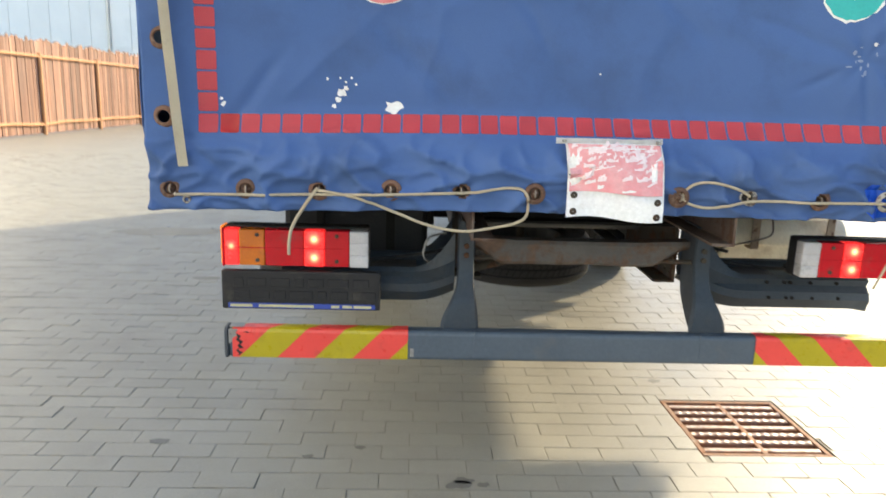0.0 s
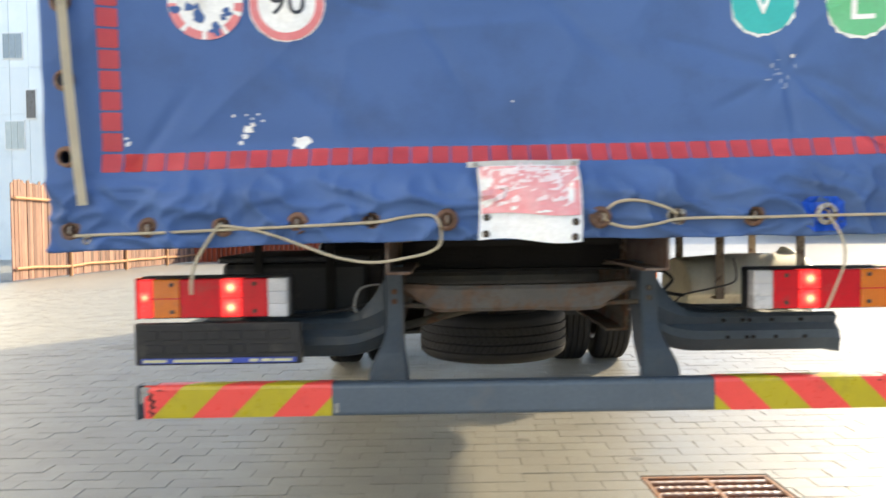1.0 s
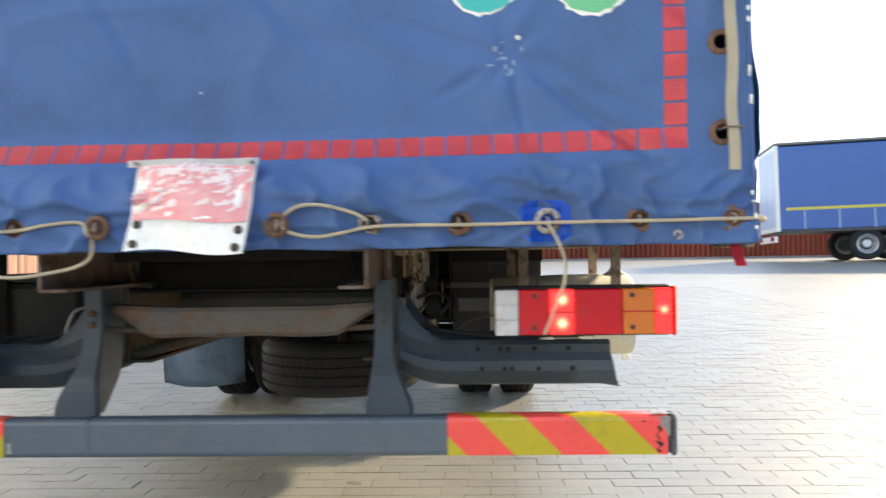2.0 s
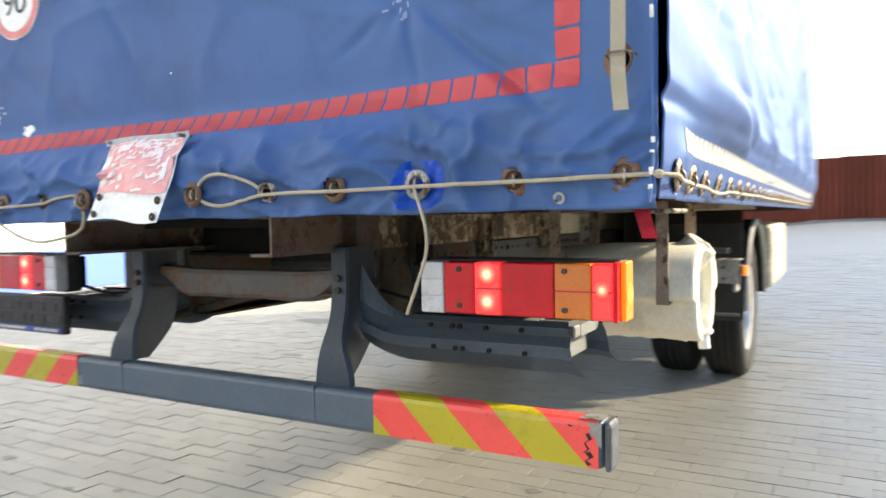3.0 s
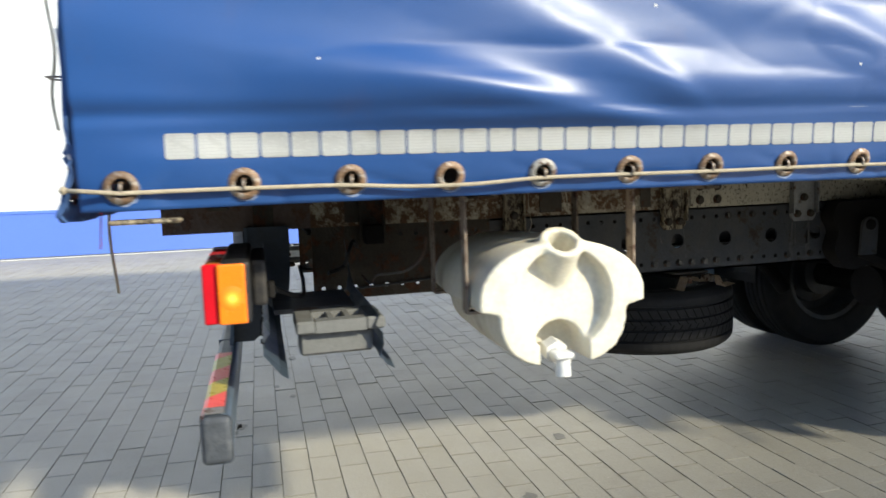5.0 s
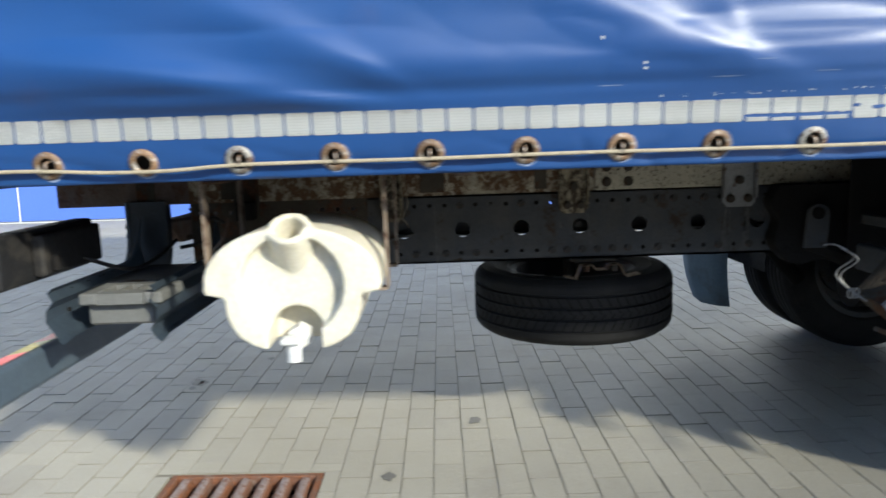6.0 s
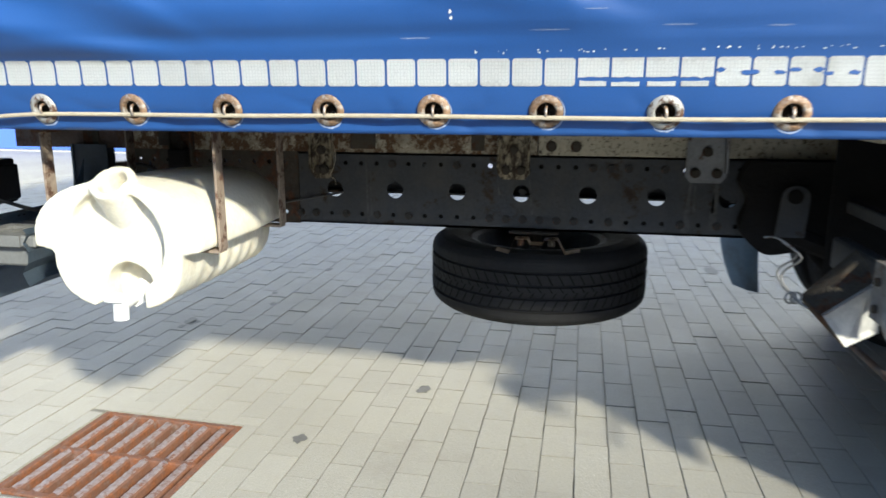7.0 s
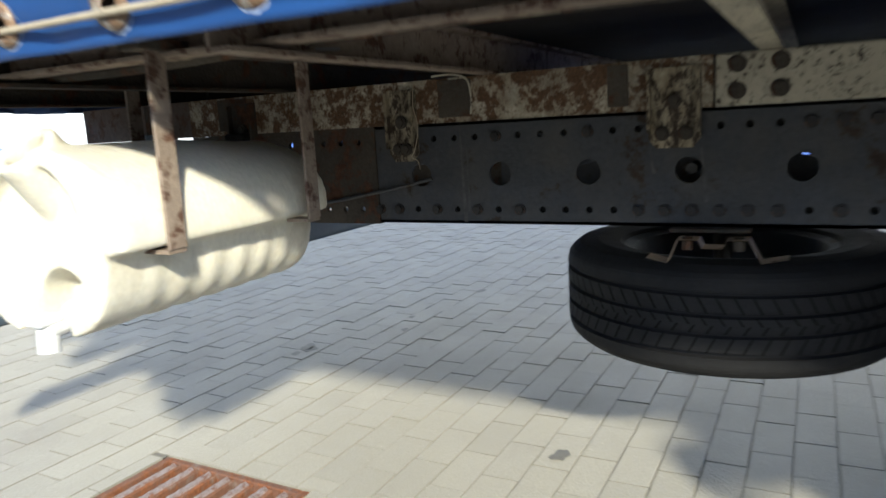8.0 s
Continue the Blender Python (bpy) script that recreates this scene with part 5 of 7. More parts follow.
def side_x(y, z):
    """How far the side sheet bulges out."""
    u = z + 0.20 * y
    wy = step(-0.05, 0.75, y)
    w = step(1.10, 1.40, z) * wy
    d = w * (0.020 * nz(u * 2.2, y * 0.35, 2.0) + 0.006 * nz(u * 9, y * 1.0, 5.0))
    for y0, z0, y1, z1, half, high in FOLDS:
        ly, lz = y1 - y0, z1 - z0
        ll = math.hypot(ly, lz)
        a = ((y - y0) * ly + (z - z0) * lz) / ll
        if -0.3 < a < ll + 0.1:
            c = ((y - y0) * lz - (z - z0) * ly) / ll + 0.018 * nz(a * 2.6, y0 * 3)
            k = half * (0.45 + 0.9 * (1 - a / ll))
            if abs(c) < 4 * k:
                q = c / k
                d += 0.8 * high * (0.4 + 0.6 * wy) * math.exp(-q * q if q < 0 else -q * q * 0.35) * step(ll + 0.08, ll - 0.25, a) * step(1.085, 1.13, z)
    d += 0.050 * step(1.03, 1.20, z) * (0.25 + 0.75 * wy)
    d -= 0.085 * wy * (1 - 0.6 * step(1.5, 2.1, y)) * max(0.0, min(z, 1.8) - 1.17)
    d -= 0.010 * math.exp(-((z - 1.128) / 0.016) ** 2) * step(2.4, 0.6, y)
    d += 0.003 * nz(y * 3.0, z * 6.0, 6.0) + 0.0025 * nz(y * 9, z * 12, 3.0) * step(1.06, 1.0, z)
    if 1.10 < z < 1.30:
        for h, y0, y1, k in ((1.122, 1.25, 3.2, 3.0), (1.152, 1.45, 3.4, 5.0), (1.186, 1.35, 3.3, 7.0), (1.236, 1.7, 3.6, 9.0)):
            q = (z - h - 0.006 * nz(y * 1.6, k) - 0.004 * (y - 1.8)) / 0.006
            if abs(q) < 3:
                d += 0.0018 * math.exp(-q * q) * (1 - 0.8 * q) * step(y0, y0 + 0.3, y) * (0.35 + max(0.0, nz(y * 3.4, k, 2.0)) * 1.6)
    if z > 1.11:
        c = 1 - abs(nz(y * 1.5 + z * 3.0 + 0.3 * nz(y * 3, z * 5), z * 7.0 - y * 0.9, 31.0)) * 2.6
        d -= 0.0030 * max(0.0, c) ** 3 * step(1.11, 1.18, z) * wy
        c = 1 - abs(nz(y * 2.2 - z * 4.0, z * 10.0 + y * 1.3, 37.0)) * 2.4
        d -= 0.0014 * max(0.0, c) ** 3 * step(1.11, 1.16, z) * wy
    else:
        c = 1 - abs(nz(y * 7.0, z * 14.0 + y * 2, 41.0)) * 2.4
        d -= 0.0035 * max(0.0, c) ** 3 * step(1.05, 1.0, z)
    d += 0.024 * math.exp(-((y - 0.10) / 0.16) ** 2) * step(1.35, 0.98, z)
    d += (0.0105 * step(1.10, 1.04, z) - 0.022 * step(1.06, 0.94, z)) * step(-0.02, 0.25, y)
    d -= 0.004 * abs(math.sin((y - 0.278) / 0.1958 * math.pi)) * step(1.03, 0.97, z)
    return d

def rear_pt(x, z, out=0.0):
    return Vector((x, rear_y(x, z) - out, z + sag(x) + 0.006 * nz(x * 7, 2.0) * step(0.99, 0.95, z)))

def side_pt(y, z, out=0.0):
    return Vector((1.285 + side_x(y, z) + out, y, z))

def lines(*spans):
    out = []
    for a, b, s in spans:
        n = max(1, round((b - a) / s))
        out += [a + (b - a) * k / n for k in range(n)]
    return out + [spans[-1][1]]

def sheet(us, vs, f, holes, r):
    hs = {}
    for hu, hv in holes:
        hs.setdefault(round(hu * 10), []).append((hu, hv))
    def holed(u, v):
        return any((u - a) ** 2 + (v - b) ** 2 < r * r for k in (-1, 0, 1) for a, b in hs.get(round(u * 10) + k, ()))
    nu = len(us)
    verts = [f(u, v) for v in vs for u in us]
    faces = []
    for j in range(len(vs) - 1):
        for i in range(nu - 1):
            if not holed((us[i] + us[i + 1]) / 2, (vs[j] + vs[j + 1]) / 2):
                faces.append((j * nu + i, j * nu + i + 1, (j + 1) * nu + i + 1, (j + 1) * nu + i))
    return verts, faces

cover = thing("truck_tarpaulin", "weathered blue PVC truck tarpaulin laced down with cord", "tarpaulin", at=HUNG)

def cloth(name, verts, faces, label="", material=m_tarp):
    me = bpy.data.meshes.new(name)
    me.from_pydata([tuple(v) for v in verts], [], faces)
    me.materials.append(material)
    me.polygons.foreach_set("use_smooth", [True] * len(me.polygons))
    ob = new(name, me)
    ob.parent = cover
    s = ob.modifiers.new("thickness", "SOLIDIFY")
    s.thickness, s.offset = 0.003, 0
    return tagged(ob, label)

def build_cover():
    holes = [(x, EYE_Z) for x in EYE_X] + [(-1.186, z) for z in UP_Z] + [(1.232, z) for z in UP_Z]
    us = lines((X0, X1, 0.0072))
    vs = lines((0.947, 1.06, 0.0072), (1.06, 1.72, 0.0090), (1.72, ZTOP, 0.05))
    rear = cloth("rear_sheet", *sheet(us, vs, rear_pt, holes, 0.0205), "blue rear sheet, dented and creased, with old paint splashes")
    holes = [(y, EYE_Z) for y in EYE_Y]
    us = lines((0.0, 3.2, 0.0074), (3.2, Y1, 0.012))
    vs = lines((0.962, 1.06, 0.0074), (1.06, 1.26, 0.0072), (1.26, 1.75, 0.013), (1.75, ZTOP, 0.05))
    side = cloth("side_sheet", *sheet(us, vs, side_pt, holes, 0.0205), "glossy blue side sheet with long diagonal folds", m_tarp_sunlit)
    us, vs = lines((0.0, Y1, 0.1)), lines((0.96, ZTOP, 0.1))
    cloth("side_sheet", *sheet(us, vs, lambda y, z: Vector((X0 + 0.01 - 0.5 * side_x(y + 20, z), y, z)), [], 0.0), "blue side sheet")
    us = lines((X0, X1, 0.1))
    cloth("front_sheet", *sheet(us, vs, lambda x, z: Vector((x, Y1, z)), [], 0.0))
    cloth("roof_sheet", *sheet(us, lines((-0.02, Y1, 0.2)), lambda x, y: Vector((x, y, ZTOP + 0.01 * nz(x, y))), [], 0.0))
    # seam cord on the rear corner
    part("corner_seam", tube(bmesh.new(), [rear_pt(1.289, z, 0.004) for z in [0.955 + 0.05 * k for k in range(24)]], 0.004, 6, 2), m_tarp, rear)
    rnd = random.Random(11)
    for k in range(16):
        z = 0.97 + 0.9 * rnd.random() ** 1.4
        part("stitch_wear", cbox(1.2885 - 0.003, 1.2885 + 0.003, rear_y(1.2885, z) - 0.0085, rear_y(1.2885, z) - 0.004, z, z + rnd.uniform(0.004, 0.014)), m_white, rear)
    return rear, side

rear_sheet, side_sheet = build_cover()

def film_patch(f, u0, u1, v0, v1, n, out, soft=0.0):
    """A thin film square that follows the cloth."""
    bm = bmesh.new()
    top = [[bm.verts.new(f(u0 + (u1 - u0) * i / n, v0 + (v1 - v0) * j / n, out)) for i in range(n + 1)] for j in range(n + 1)]
    for j in range(n):
        for i in range(n):
            if soft and (i, j) in ((0, 0), (n - 1, 0), (0, n - 1), (n - 1, n - 1)):
                c = {(0, 0): (top[0][1], top[1][1], top[1][0]), (n - 1, 0): (top[0][n - 1], top[1][n], top[1][n - 1]), (0, n - 1): (top[n - 1][0], top[n - 1][1], top[n][1]), (n - 1, n - 1): (top[n - 1][n - 1], top[n - 1][n], top[n][n - 1])}[(i, j)]
                bm.faces.new(c)
            else:
                bm.faces.new((top[j][i], top[j][i + 1], top[j + 1][i + 1], top[j + 1][i]))
    loose = [v for v in bm.verts if not v.link_faces]
    bmesh.ops.delete(bm, geom=loose, context="VERTS")
    bmesh.ops.extrude_face_region(bm, geom=bm.faces[:])
    return bm

def side_blob(cy, cz, ry, rz, rnd, out, n=14):
    """A ragged flat patch that follows the side sheet."""
    bm = bmesh.new()
    bm.faces.new([bm.verts.new(side_pt(cy + ry * rnd.uniform(0.55, 1.1) * math.cos(2 * math.pi * k / n), cz + rz * rnd.uniform(0.5, 1.1) * math.sin(2 * math.pi * k / n), out)) for k in range(n)])
    return bm

def build_reflectors():
    p = 0.0552
    rnd = random.Random(6)
    for k in range(41):
        x = -1.101 + p * k
        part("red_square", film_patch(rear_pt, x, x + 0.0495, 1.156 + 0.0002 * k, 1.206 + 0.0002 * k, 14, 0.0030, 1), m_film_red if k == 1 else m_red_sq, rear_sheet)
    for x, n in ((-1.101, 36), (1.108, 36)):
        for k in range(1, n):
            z = 1.1575 + p * k + (0.006 if x > 0 else 0)
            part("red_square", film_patch(rear_pt, x, x + 0.0495, z, z + 0.0495, 14, 0.0030, 1), m_red_sq, rear_sheet)
    p = 0.0546
    for k in range(110):
        y = 0.148 + p * k
        if 0.148 + p * k > Y1 - 0.2:
            break
        z0 = 1.050 - 0.003 * min(y, 1.5)
        z1 = z0 + 0.0455
        if 32 <= k <= 35:
            # worn film: a ragged gap runs through the square
            g = z0 + 0.006 + 0.003 * rnd.random()
            part("white_square", film_patch(lambda u, v, o, q=z1: side_pt(u, v + (0.003 * nz(u * 260, k) if v < z0 + 0.019 else 0), o), y, y + 0.0505, z0 + 0.0145, z1, 8, 0.0030), m_white_sq, side_sheet, "worn white reflective square")
            part("white_square", film_patch(lambda u, v, o: side_pt(u, v + (0.002 * nz(u * 300, k) if v > z0 + 0.004 else 0), o), y + rnd.uniform(0, 0.004), y + 0.0505 - rnd.uniform(0, 0.008), z0, g, 6, 0.0030), m_white_sq, side_sheet, "worn white reflective square")
        elif 36 <= k <= 39:
            sq = part("white_square", film_patch(side_pt, y, y + 0.0505, z0, z1, 13, 0.0030, 1), m_white_sq, side_sheet, "worn white reflective square")
            for e in range(2):
                cu, cv = y + (0.004 if (k + e) % 2 else 0.043) + rnd.uniform(-0.004, 0.004), z0 + 0.022 + rnd.uniform(-0.004, 0.004)
                part("bare_spot", side_blob(cu, cv, 0.010, 0.0045, rnd, 0.0038), m_tarp_sunlit, sq, "bare blue cloth")
        else:
            part("white_square", film_patch(side_pt, y, y + 0.0505, z0, z1, 13, 0.0030, 1), m_white_sq, side_sheet)

build_reflectors()

def build_scuffs():
    rnd = random.Random(61)
    for k in range(64):
        y = 1.72 + 1.0 * rnd.random()
        part("scuff", side_blob(y, 1.101 + 0.006 * (y - 1.7) + rnd.uniform(-0.002, 0.003), rnd.uniform(0.001, 0.0035), rnd.uniform(0.0006, 0.0016), rnd, 0.0022, 7), m_white_sq, side_sheet, "pale scuff")
    for y, z, r in ((1.62, 1.125, 0.05), (1.85, 1.135, 0.06), (2.05, 1.140, 0.05), (2.2, 1.137, 0.04), (1.92, 1.165, 0.04), (2.45, 1.15, 0.05), (2.7, 1.13, 0.04)):
        part("scuff", side_blob(y, z, r * 0.6, 0.0008, rnd, 0.0022, 12), m_scuff, side_sheet, "long pale scratch")
    for y, z in ((1.60, 1.215), (1.685, 1.165), (1.686, 1.155), (0.42, 1.22), (2.6, 1.3), (1.1, 1.33)):
        part("scuff", side_blob(y, z, 0.003, 0.0038, rnd, 0.0022, 9), m_white_sq, side_sheet, "white speck")

build_scuffs()

def build_eyelets():
    ring = [(0.0165, -0.003), (0.0165, 0.003), (0.0178, 0.0050), (0.0200, 0.0058), (0.0228, 0.0050), (0.0265, 0.0032), (0.0295, 0.0014), (0.0300, -0.001)]
    old = mesh_of("eyelet", lathe(bmesh.new(), ring, 20), m_eyelet, True)
    worn = mesh_of("eyelet_old", lathe(bmesh.new(), ring, 20), m_eyelet_old, True)
    fresh = mesh_of("eyelet_new", lathe(bmesh.new(), ring, 20), m_eyelet_new, True)
    hook = mesh_of("staple", tube(bmesh.new(), [(0.0, -0.010, -0.03), (0.0, -0.010, 0.004), (0.0, -0.006, 0.011), (0.0, 0.0, 0.013), (0.0, 0.006, 0.011), (0.0, 0.010, 0.004), (0.0, 0.010, -0.03)], 0.0028, 6, 3), m_eyelet, True)
    core = lathe(bmesh.new(), [(0.0005, 0.0035), (0.006, 0.0030), (0.009, 0.0012), (0.0164, 0.0006)], 16)
    box(core, -0.010, 0.010, -0.004, 0.004, 0.0008, 0.0052, bevel=0.001)
    plug = mesh_of("plug", core, m_eyelet_old)
    def put(me, name, m, parent):
        o = new(name, me)
        o.parent, o.matrix_basis = parent, m
    rnd = random.Random(12)
    for k, x in enumerate(EYE_X):
        d = rear_y(x, EYE_Z)
        put(fresh if k in (8, 10) else worn, "eyelet", pose(x, d - 0.002, EYE_Z + sag(x), 90, 0, rnd.uniform(-4, 4)), rear_sheet)
        if k not in (8, 10):
            put(plug, "plug", pose(x, d - 0.001, EYE_Z + sag(x), 90, 0, rnd.uniform(0, 90)), rear_sheet)
        if k not in (6,):
            put(hook, "staple", pose(x + rnd.uniform(-0.003, 0.003), d, EYE_Z + sag(x), 90, 0, rnd.uniform(-10, 10)), rear_sheet)
    for x in (-1.186, 1.232):
        for z in UP_Z:
            put(worn, "eyelet", pose(x, rear_y(x, z) - 0.002, z + sag(x), 90), rear_sheet)
    for k, y in enumerate(EYE_Y):
        xx = 1.285 + side_x(y, EYE_Z)
        lean = Matrix.Rotation(math.atan((side_x(y, EYE_Z + 0.02) - side_x(y, EYE_Z - 0.02)) / 0.04), 4, "Y")
        put(fresh if k in (4, 10) else old, "eyelet", pose(xx + 0.0035, y, EYE_Z) @ lean @ pose(0, 0, 0, 90, 0, 90 + rnd.uniform(-4, 4)), side_sheet)
        if k != 3:
            put(hook, "staple", pose(xx + 0.002, y + rnd.uniform(-0.003, 0.003), EYE_Z - 0.001) @ lean @ pose(0, 0, 0, 90, 0, 90 + rnd.uniform(-12, 12)), side_sheet)
        if y < 2.7:
            a0, span = rnd.uniform(3.6, 4.6), rnd.uniform(1.4, 3.0)
            bm = bmesh.new()
            cols = []
            for i in range(15):
                a = a0 + span * i / 14
                w = rnd.uniform(0.0010, 0.0038) * math.sin(math.pi * (i + 0.5) / 15)
                cols.append([bm.verts.new(side_pt(y + r * math.cos(a), EYE_Z + r * math.sin(a), 0.0022)) for r in (0.0300, 0.0308 + w)])
            for p, q in zip(cols, cols[1:]):
                bm.faces.new((p[0], p[1], q[1], q[0]))
            part("wear_ring", bm, m_scuff, side_sheet, "pale chafed ring")
    # small loose snap rings on the hem
    for x, z in ((-1.135, 0.962), (1.125, 0.968)):
        part("snap_ring", lathe(bmesh.new(), [(0.005, 0), (0.007, 0.003), (0.010, 0.003), (0.012, 0)], 14, pose(x, rear_y(x, z) - 0.002, z, 90)), m_eyelet_new, rear_sheet)

build_eyelets()

def blob(cx, cz, r, n, rnd, out, rough=0.25, sx=1.0):
    """A ragged flat patch that follows the rear sheet."""
    bm = bmesh.new()
    c = bm.verts.new(rear_pt(cx, cz, out))
    ring, mid = [], []
    for k in range(n):
        a = 2 * math.pi * k / n
        q = r * (1 - rough * rnd.random())
        ring.append(bm.verts.new(rear_pt(cx + sx * q * math.cos(a), cz + q * math.sin(a), out)))
        mid.append(bm.verts.new(rear_pt(cx + sx * 0.5 * r * math.cos(a), cz + 0.5 * r * math.sin(a), out)))
    for k in range(n):
        j = (k + 1) % n
        bm.faces.new((c, mid[k], mid[j]))
        bm.faces.new((mid[k], ring[k], ring[j], mid[j]))
    return bm

def annulus(cx, cz, r0, r1, out, n=48, gap=None):
    bm = bmesh.new()
    a0 = [bm.verts.new(rear_pt(cx + r0 * math.cos(2 * math.pi * k / n), cz + r0 * math.sin(2 * math.pi * k / n), out)) for k in range(n)]
    a1 = [bm.verts.new(rear_pt(cx + r1 * math.cos(2 * math.pi * k / n), cz + r1 * math.sin(2 * math.pi * k / n), out)) for k in range(n)]
    for k in range(n):
        if gap and gap(k):
            continue
        j = (k + 1) % n
        bm.faces.new((a0[k], a0[j], a1[j], a1[k]))
    return bm

def letters(text, cx, cz, size, material, parent, out):
    cu = bpy.data.curves.new("letter", "FONT")
    cu.body, cu.size, cu.align_x, cu.align_y = text, size, "CENTER", "CENTER"
    ob = bpy.data.objects.new("letter", cu)
    scene.collection.objects.link(ob)
    me = bpy.data.meshes.new_from_object(ob.evaluated_get(bpy.context.evaluated_depsgraph_get()))
    bpy.data.objects.remove(ob)
    bm = bmesh.new()
    bm.from_mesh(me)
    bmesh.ops.subdivide_edges(bm, edges=[e for e in bm.edges if e.calc_length() > 0.02], cuts=2)
    bmesh.ops.triangulate(bm, faces=bm.faces[:])
    for v in bm.verts:
        v.co = rear_pt(cx + v.co.x, cz + v.co.y, out)
    part("lettering", bm, material, parent)

def build_stickers():
    rnd = random.Random(21)
    s = part("speed_sticker", blob(-0.608, 1.604, 0.104, 40, rnd, 0.003, 0.02), m_white, rear_sheet, "round white speed sticker with red rim reading 90")
    part("red_rim", annulus(-0.608, 1.604, 0.078, 0.100, 0.0042), m_rim_red, s)
    letters("90", -0.608, 1.608, 0.105, m_ink, s, 0.0046)
    s = part("worn_sticker", blob(-0.824, 1.609, 0.100, 40, rnd, 0.003, 0.04), m_white, rear_sheet, "round speed sticker, mostly peeled off")
    part("red_rim", annulus(-0.824, 1.609, 0.076, 0.099, 0.0042, 48, lambda k: k % 5 == 0 or 19 < k < 24), m_rim_red, s)
    for k in range(26):
        a, q = rnd.uniform(0, 6.28), 0.085 * math.sqrt(rnd.random())
        part("peeled_spot", blob(-0.824 + q * math.cos(a), 1.609 + q * math.sin(a), rnd.uniform(0.007, 0.02), 9, rnd, 0.0046, 0.6), m_tarp, s, "bare blue cloth")
    for cx, cz, r, mt, ch, label in ((0.704, 1.586, 0.088, m_teal, "V", "round teal sticker with a white V, edge peeling"), (0.955, 1.571, 0.090, m_green, "L", "round green sticker with a white L, edge peeling")):
        s = part("round_sticker", blob(cx, cz - 0.003, r + 0.004, 44, rnd, 0.003, 0.10), m_white, rear_sheet, label)
        part("face", blob(cx, cz + 0.002, r, 40, rnd, 0.0040, 0.06), mt, s)
        letters(ch, cx, cz + 0.004, 0.15 if ch == "L" else 0.11, m_white, s, 0.0048)
    # old paint splashes and a square patch
    for x, z, r in ((-0.71, 1.262, 0.016), (-0.722, 1.243, 0.011), (-0.733, 1.226, 0.008), (-0.70, 1.275, 0.009), (-0.75, 1.300, 0.006), (-0.715, 1.302, 0.004), (-0.685, 1.303, 0.006), (-0.70, 1.292, 0.004), (-0.672, 1.285, 0.005), (-1.03, 1.23, 0.010), (-1.035, 1.245, 0.006), (0.02, 1.33, 0.004), (0.79, 1.435, 0.009)):
        part("paint_splash", blob(x - 0.008, z + 0.003, r, 11, rnd, 0.0028, 0.6), m_white, rear_sheet)
    part("paint_splash", blob(-0.576, 1.226, 0.024, 16, rnd, 0.0028, 0.45, 1.35), m_white, rear_sheet, "thick white splash")
    part("repair_patch", film_patch(rear_pt, 0.777, 0.889, 0.958, 1.050, 6, 0.0024, 1), m_tarp_patch, rear_sheet, "bright blue repair patch")
    for x, z, rx, rz in ((0.742, 1.405, 0.007, 0.003), (0.752, 1.372, 0.004, 0.008), (0.758, 1.352, 0.006, 0.004), (0.735, 1.39, 0.003, 0.005), (0.728, 1.415, 0.006, 0.008), (0.765, 1.360, 0.008, 0.012), (0.771, 1.382, 0.004, 0.010), (0.716, 1.376, 0.013, 0.004), (0.745, 1.430, 0.007, 0.003), (0.790, 1.412, 0.003, 0.008), (0.748, 1.392, 0.010, 0.006)):
        part("chafe_mark", blob(x, z, rz, 9, rnd, 0.0026, 0.5, rx / rz), m_scuff, rear_sheet, "pale chafed spot on the dented cloth")

build_stickers()

def ribbon(pts, w, d, t=0.003):
    """A flat strap along pts, w wide in the direction d."""
    bm = bmesh.new()
    d = Vector(d).normalized() * w / 2
    pts = smooth_path(pts, 5)
    cols = [(bm.verts.new(p - d), bm.verts.new(p + d)) for p in pts]
    for a, b in zip(cols, cols[1:]):
        bm.faces.new((a[0], a[1], b[1], b[0]))
    bmesh.ops.solidify(bm, geom=bm.faces[:], thickness=t)
    return bm

def build_straps():
    a = thing("webbing_strap", "buff webbing strap threaded up the tarpaulin edge", "strap", "tarpaulin straps", at=HUNG)
    part("webbing", ribbon([(-1.134, -0.040, 1.055), (-1.142, -0.046, 1.17), (-1.150, -0.046, 1.28), (-1.158, -0.048, 1.40), (-1.166, -0.044, 1.52), (-1.174, -0.04, 1.65), (-1.18, -0.036, 2.0), (-1.18, -0.036, 2.6), (-1.18, -0.036, 3.15)], 0.027, (1, 0, 0.05)), m_belt, a)
    b = thing("webbing_strap", "buff webbing strap threaded up the tarpaulin edge", "strap", "tarpaulin straps", at=HUNG)
    part("webbing", ribbon([(1.243, -0.034, 1.108), (1.240, -0.040, 1.17), (1.238, -0.030, 1.25), (1.240, -0.038, 1.36), (1.238, -0.030, 1.47), (1.236, -0.030, 1.6), (1.235, -0.026, 2.0), (1.235, -0.026, 2.6), (1.235, -0.026, 3.15)], 0.025, (1, 0, 0)), m_belt, b)
    part("wire_loop", tube(bmesh.new(), [(1.216, -0.015, 1.199), (1.222, -0.042, 1.2), (1.240, -0.043, 1.201), (1.258, -0.042, 1.2), (1.264, -0.015, 1.199)], 0.002, 6), m_eyelet, b)

build_straps()

